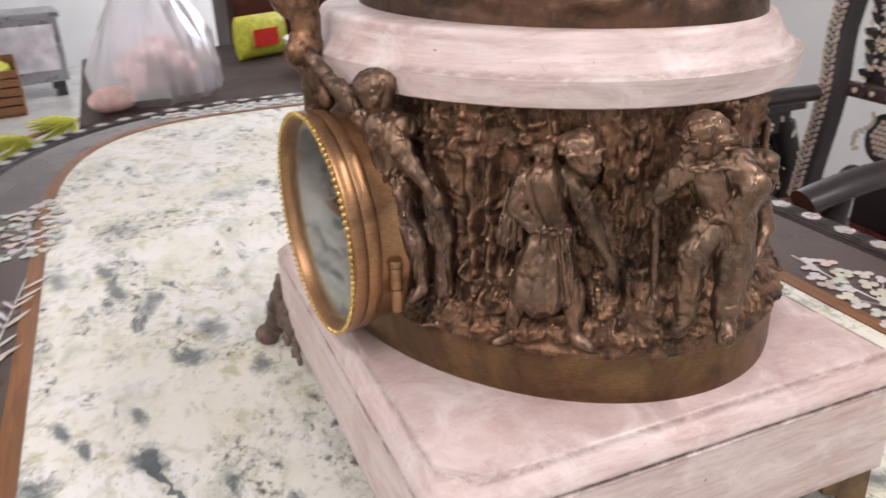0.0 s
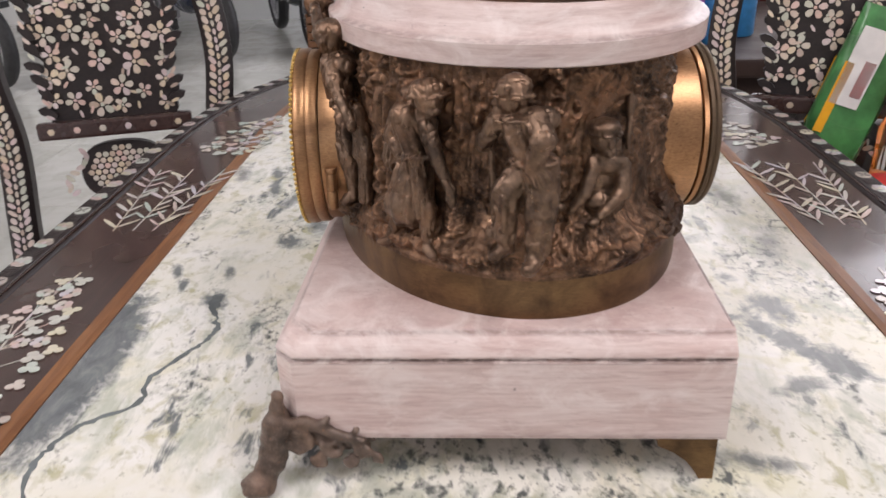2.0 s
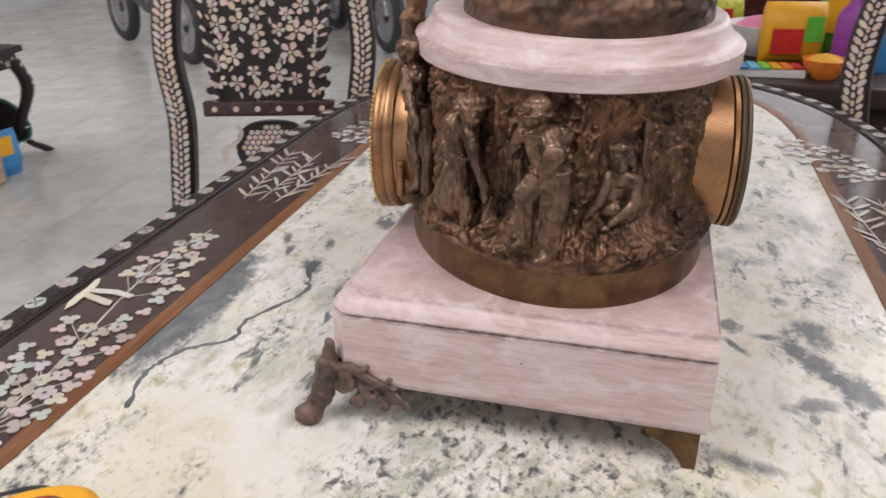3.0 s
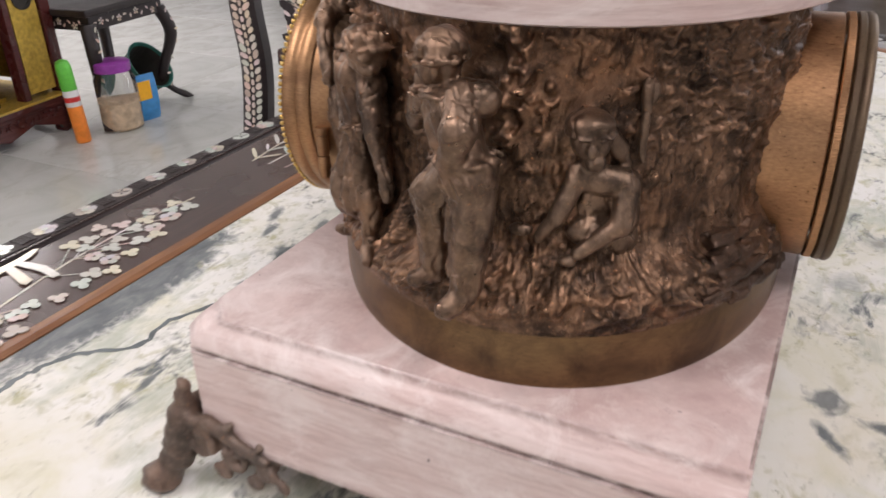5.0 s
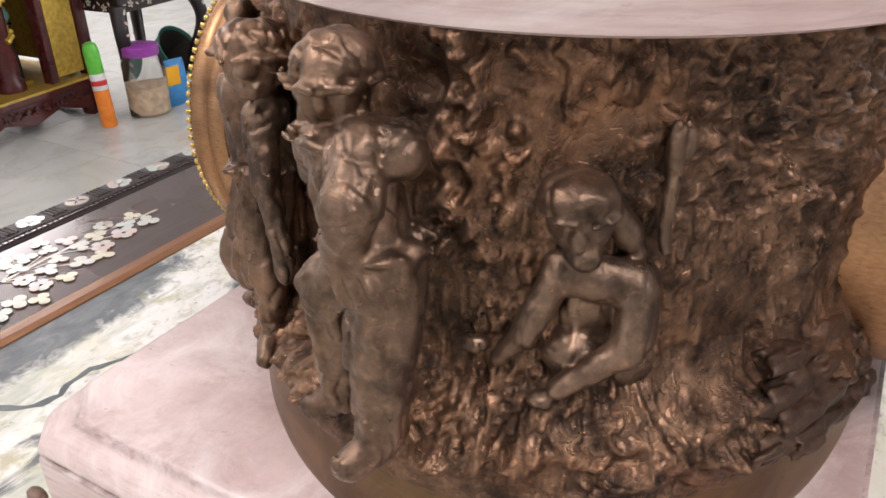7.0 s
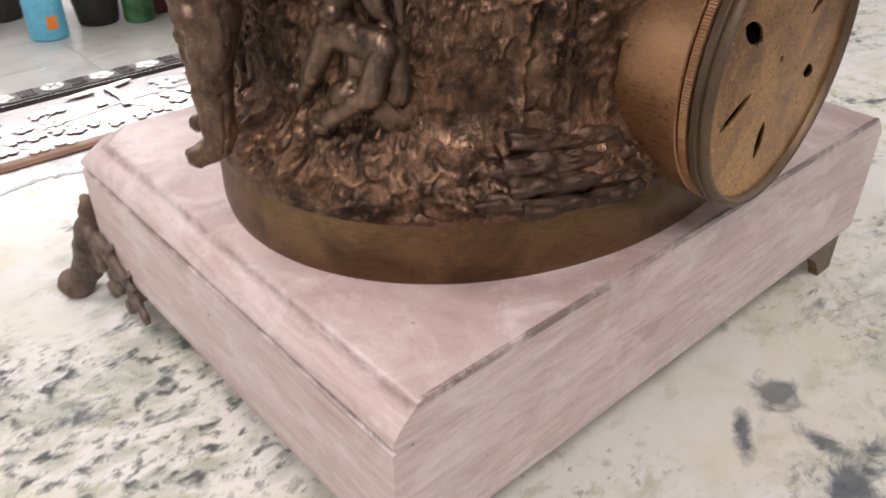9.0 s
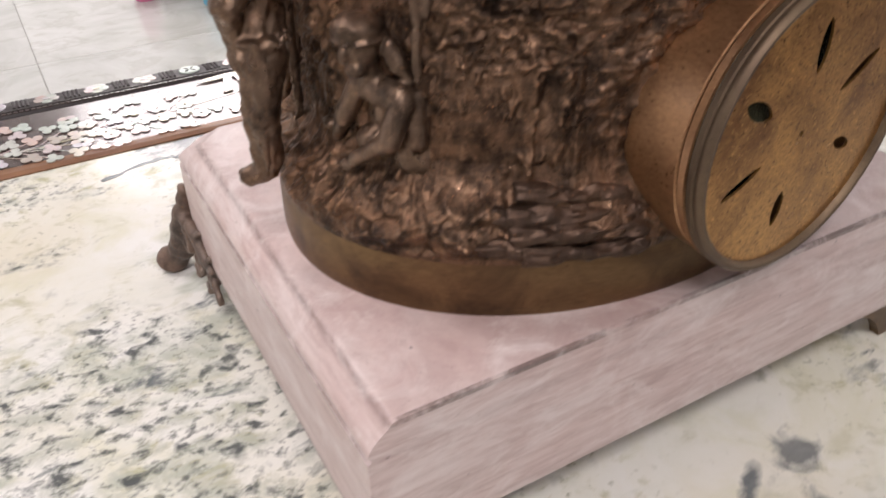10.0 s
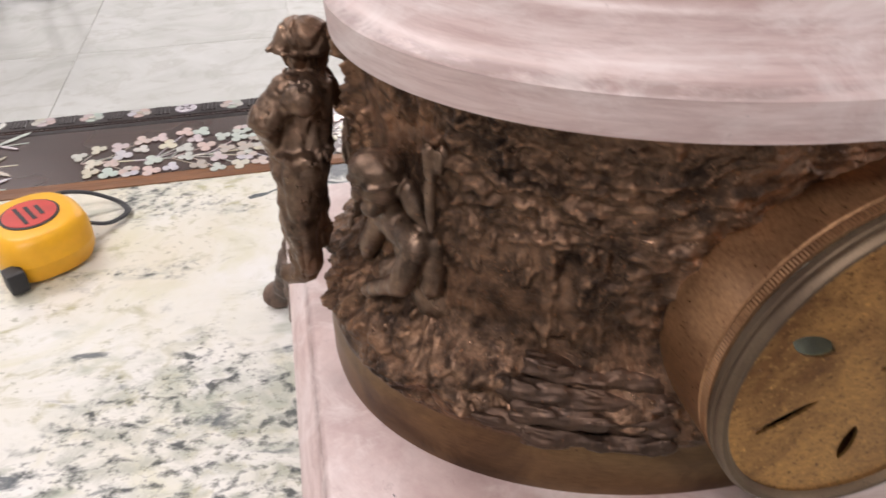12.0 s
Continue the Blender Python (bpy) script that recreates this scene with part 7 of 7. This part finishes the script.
# ---- household altar and the goods beside it ----
def altar(m):
    """Looks to +x; its front edge lies on the local x = 0."""
    t = thing("household_altar", "red lacquered household altar with gilt panels and pillars", "altar", m=m)
    w, d = 0.7, 0.5
    part("plinth_board", box(-d, 0.02, 0, w, 0.13, 0.165, 0.008), WOOD_RED, t)
    bm = bmesh.new()
    prof = [(0.0, 0.02), (0.0, 0.13), (w, 0.13), (w, 0.02), (w - 0.07, 0.0), (w - 0.09, 0.035), (w - 0.14, 0.05), (w - 0.22, 0.075), (w / 2, 0.04), (0.22, 0.075), (0.14, 0.05), (0.09, 0.035), (0.07, 0.0)]
    add_prism(bm, prof, -0.02, 0.0, Matrix(((0, 0, 1, 0), (1, 0, 0, 0), (0, 1, 0, 0), (0, 0, 0, 1))))
    skirt = part("carved_skirt", bm, WOOD_RED, t)
    for k in range(14):
        a = k * 0.9
        curl = [(0.004, w * (0.12 + 0.76 * k / 13) + 0.016 * math.cos(q), 0.1 + 0.014 * math.sin(q)) for q in np.linspace(a, a + 4.5, 9)]
        part("carved_curl", tube(curl, 0.004, 6), WOOD_RED, skirt, smooth=True)
    for y in (0.04, w - 0.04):
        for x in (-0.03, -d + 0.04):
            part("foot", box(x - 0.03, x + 0.03, y - 0.04, y + 0.04, 0, 0.13, 0.012), WOOD_RED, t)
    for y in (0.03, w - 0.03):
        part("corner_post", box(-0.05, 0.0, y - 0.025, y + 0.025, 0.165, 0.95, 0.005), WOOD_RED, t)
        part("gilt_panel", box(-d + 0.02, -0.055, y - 0.006, y + 0.006, 0.2, 0.92), GOLD_PAINT, t, "gilt side panel")
    part("front_gilt_panel", box(-0.03, -0.012, w - 0.19, w - 0.06, 0.19, 0.92), GOLD_PAINT, t, "gilt front panel with a round emblem")
    part("emblem", lathe([(0.045, 0), (0.045, 0.006), (0.03, 0.009), (0.03, 0.004), (0.012, 0.004), (0.012, 0.009)], 24, Matrix.Translation((-0.011, w - 0.125, 0.56)) @ Matrix.Rotation(radians(90), 4, 'Y')), DARK_IN, t)
    part("inner_post", box(-0.06, -0.008, w - 0.225, w - 0.195, 0.165, 0.95, 0.004), WOOD_RED, t)
    for y in (0.13, 0.35):
        pil = part("pillar", lathe([(0.055, 0.165), (0.055, 0.2), (0.042, 0.22), (0.048, 0.3), (0.04, 0.34), (0.042, 0.62), (0.05, 0.65), (0.045, 0.95)], 24, Matrix.Translation((-0.09, y, 0))), WOOD_RED, t, smooth=True)
        coil = [(-0.09 + 0.046 * math.cos(a), y + 0.046 * math.sin(a), 0.36 + 0.022 * a) for a in np.linspace(0, 12, 50)]
        part("gilt_coil", tube(coil, [0.012 + 0.006 * math.sin(3 * k) for k in range(50)], 7), GOLD_PAINT, pil, "gilt coiled ornament", smooth=True)
    part("gilt_edge", box(-d, 0.026, -0.006, w + 0.006, 0.16, 0.17, 0.002), GOLD_PAINT, t, "thin gilt edge of the base")
    part("back_board", box(-d, -d + 0.02, 0.0, w, 0.165, 0.95), WOOD_RED, t)
    part("gilt_step", box(-d + 0.03, -0.1, 0.06, w - 0.24, 0.166, 0.185), GOLD_PAINT, t)
    part("roof", box(-d - 0.02, 0.03, -0.03, w + 0.03, 0.95, 1.0, 0.01), WOOD_RED, t)
    part("incense_pot", lathe([(0.05, 0.186), (0.075, 0.23), (0.07, 0.29), (0.06, 0.3)], 20, Matrix.Translation((-0.25, 0.24, 0))), STEEL, t, smooth=True)
    bm = bmesh.new()
    bmesh.ops.create_icosphere(bm, subdivisions=3, radius=0.035, matrix=Matrix.Translation((-0.17, 0.435, 0.43)) @ Matrix.Diagonal((0.9, 1, 1.15, 1)))
    for v in bm.verts:
        v.co += Vector((1, 1, 1)) * 0.012 * noise.noise(v.co * 60)
    part("jade_ornament", bm, plain("pale_jade", (0.25, 0.5, 0.45), 0.3), t, "pale green jade ornament", smooth=True)
    part("ornament_stand", lathe([(0.035, 0.186), (0.03, 0.38), (0.04, 0.4)], 16, Matrix.Translation((-0.17, 0.435, 0))), DARK_IN, t, smooth=True)
    return t


altar(pose(-2.71, 1.28, FZ, 0, 0, 5))


def spray_tube(m):
    t = thing("spray_tube", "slim plastic tube, green above and orange below", "tube", m=m)
    part("lower_body", lathe([(0.026, 0), (0.03, 0.006), (0.03, 0.15), (0.029, 0.151)], 20), ORANGE, t, smooth=True)
    part("middle_band", lathe([(0.0295, 0.151), (0.03, 0.152), (0.03, 0.215), (0.0295, 0.216)], 20), WHITE_PL, t, smooth=True)
    part("red_mark", lathe([(0.0302, 0.17), (0.0302, 0.19)], 20, caps=False), RED_PL, t)
    part("upper_body", lathe([(0.0295, 0.216), (0.03, 0.217), (0.03, 0.31), (0.024, 0.33), (0.01, 0.338)], 20), GREEN_BRIGHT, t, smooth=True)


spray_tube(pose(-2.585, 1.84, FZ, 0, -4, 0))
jar(pose(-2.57, 2.04, FZ), 0.085, 0.29, PURPLE, BEIGE, 0.42, "large clear plastic jar with purple lid and biscuits")
pack("biscuit_packet", pose(-2.55, 2.17, FZ, 0, 0, 80), 0.11, 0.06, 0.2, BLUE, "blue and yellow biscuit packet on the floor", "packet", [("yellow_panel", -0.45, 0.1, 0.5, 0.9, YELLOW)])
side_table(pose(-2.815, 2.21, FZ, 0, 0, 95), 0.5, 0.42, 0.5, "black cabriole-legged stool inlaid with pearl", "stool", "inlaid_stool")


def bucket(m):
    t = thing("bucket", "dark green plastic bucket lying tipped on the floor", "bucket", m=m)
    part("shell", lathe([(0.075, 0), (0.08, 0.004), (0.11, 0.2), (0.118, 0.205), (0.112, 0.205), (0.103, 0.195), (0.075, 0.01)], 28), GREEN_DARK, t, smooth=True)
    # near-black sheet that puts the shade inside the bucket into colour
    part("dark_lining", lathe([(0.074, 0.012), (0.1025, 0.196)], 28, caps=False), DARK_IN, t)


def flower_pot(m, r, h, mat, label, seed):
    t = thing("flower_pot", label, "pot plant", "pots beside the altar", m)
    part("pot", lathe([(r * 0.7, 0), (r * 0.74, 0.004), (r * 0.95, h * 0.85), (r * 1.05, h * 0.88), (r * 1.05, h), (r * 0.92, h), (r * 0.88, h * 0.85)], 24), mat, t, smooth=True)
    rng = random.Random(seed)
    bm = bmesh.new()
    for k in range(46):
        a, lean, ln = 6.28 * rng.random(), 0.2 + 0.8 * rng.random(), 0.14 + 0.12 * rng.random()
        mm = Matrix.Translation((0.5 * r * math.cos(a), 0.5 * r * math.sin(a), h * 0.9)) @ Matrix.Rotation(a, 4, 'Z') @ Matrix.Rotation(lean - 1.45, 4, 'Y')
        path = [mm @ Vector((ln * q, 0, -0.05 * q * q)) for q in (0, 0.3, 0.6, 0.85, 1.0)]
        add_tube(bm, path, [0.004, 0.013, 0.016, 0.011, 0.002], 6, 0.2)
    tagged(part("leaves", bm, LEAF, t, smooth=True), kind="stuff")


LEAF = plain("green_leaf", (0.06, 0.16, 0.03), 0.4, spread=0.4, scale=30)
flower_pot(pose(-3.22, 1.02, FZ), 0.11, 0.2, DARK_IN, "dark pot with a green leafy plant on the floor", 3)
flower_pot(pose(-3.5, 1.12, FZ), 0.12, 0.24, PURPLE, "dark purple pot with a green leafy plant", 5)
flower_pot(pose(-3.55, 0.72, FZ), 0.12, 0.24, DARK_IN, "dark pot with a green leafy plant on the floor", 8)
jar(pose(-3.12, 1.16, FZ), 0.065, 0.2, STEEL, PACK_GREEN, 0.5, "small grey-green glass jar on the floor")
bucket(pose(-2.83, 2.31, FZ + 0.075, 55, 0, 100))
bottle(pose(-3.38, 0.52, FZ), 0.05, 0.2, PINK, BLACK_RUBBER, "pink plastic bottle standing on the floor")
t_ = bottle(pose(-3.15, 0.79, FZ), 0.075, 0.24, SKY_BLUE, YELLOW, "light blue plastic tub with yellow top", "plastic_tub", "tub")
part("orange_mark", box(0.07, 0.078, -0.02, 0.02, 0.05, 0.1), ORANGE, t_)
side_table(pose(-3.75, -1.25, FZ, 0, 0, 0), 0.45, 0.42, 0.5, "black cabriole-legged stool inlaid with pearl", "stool", "inlaid_stool")

tile_floor()
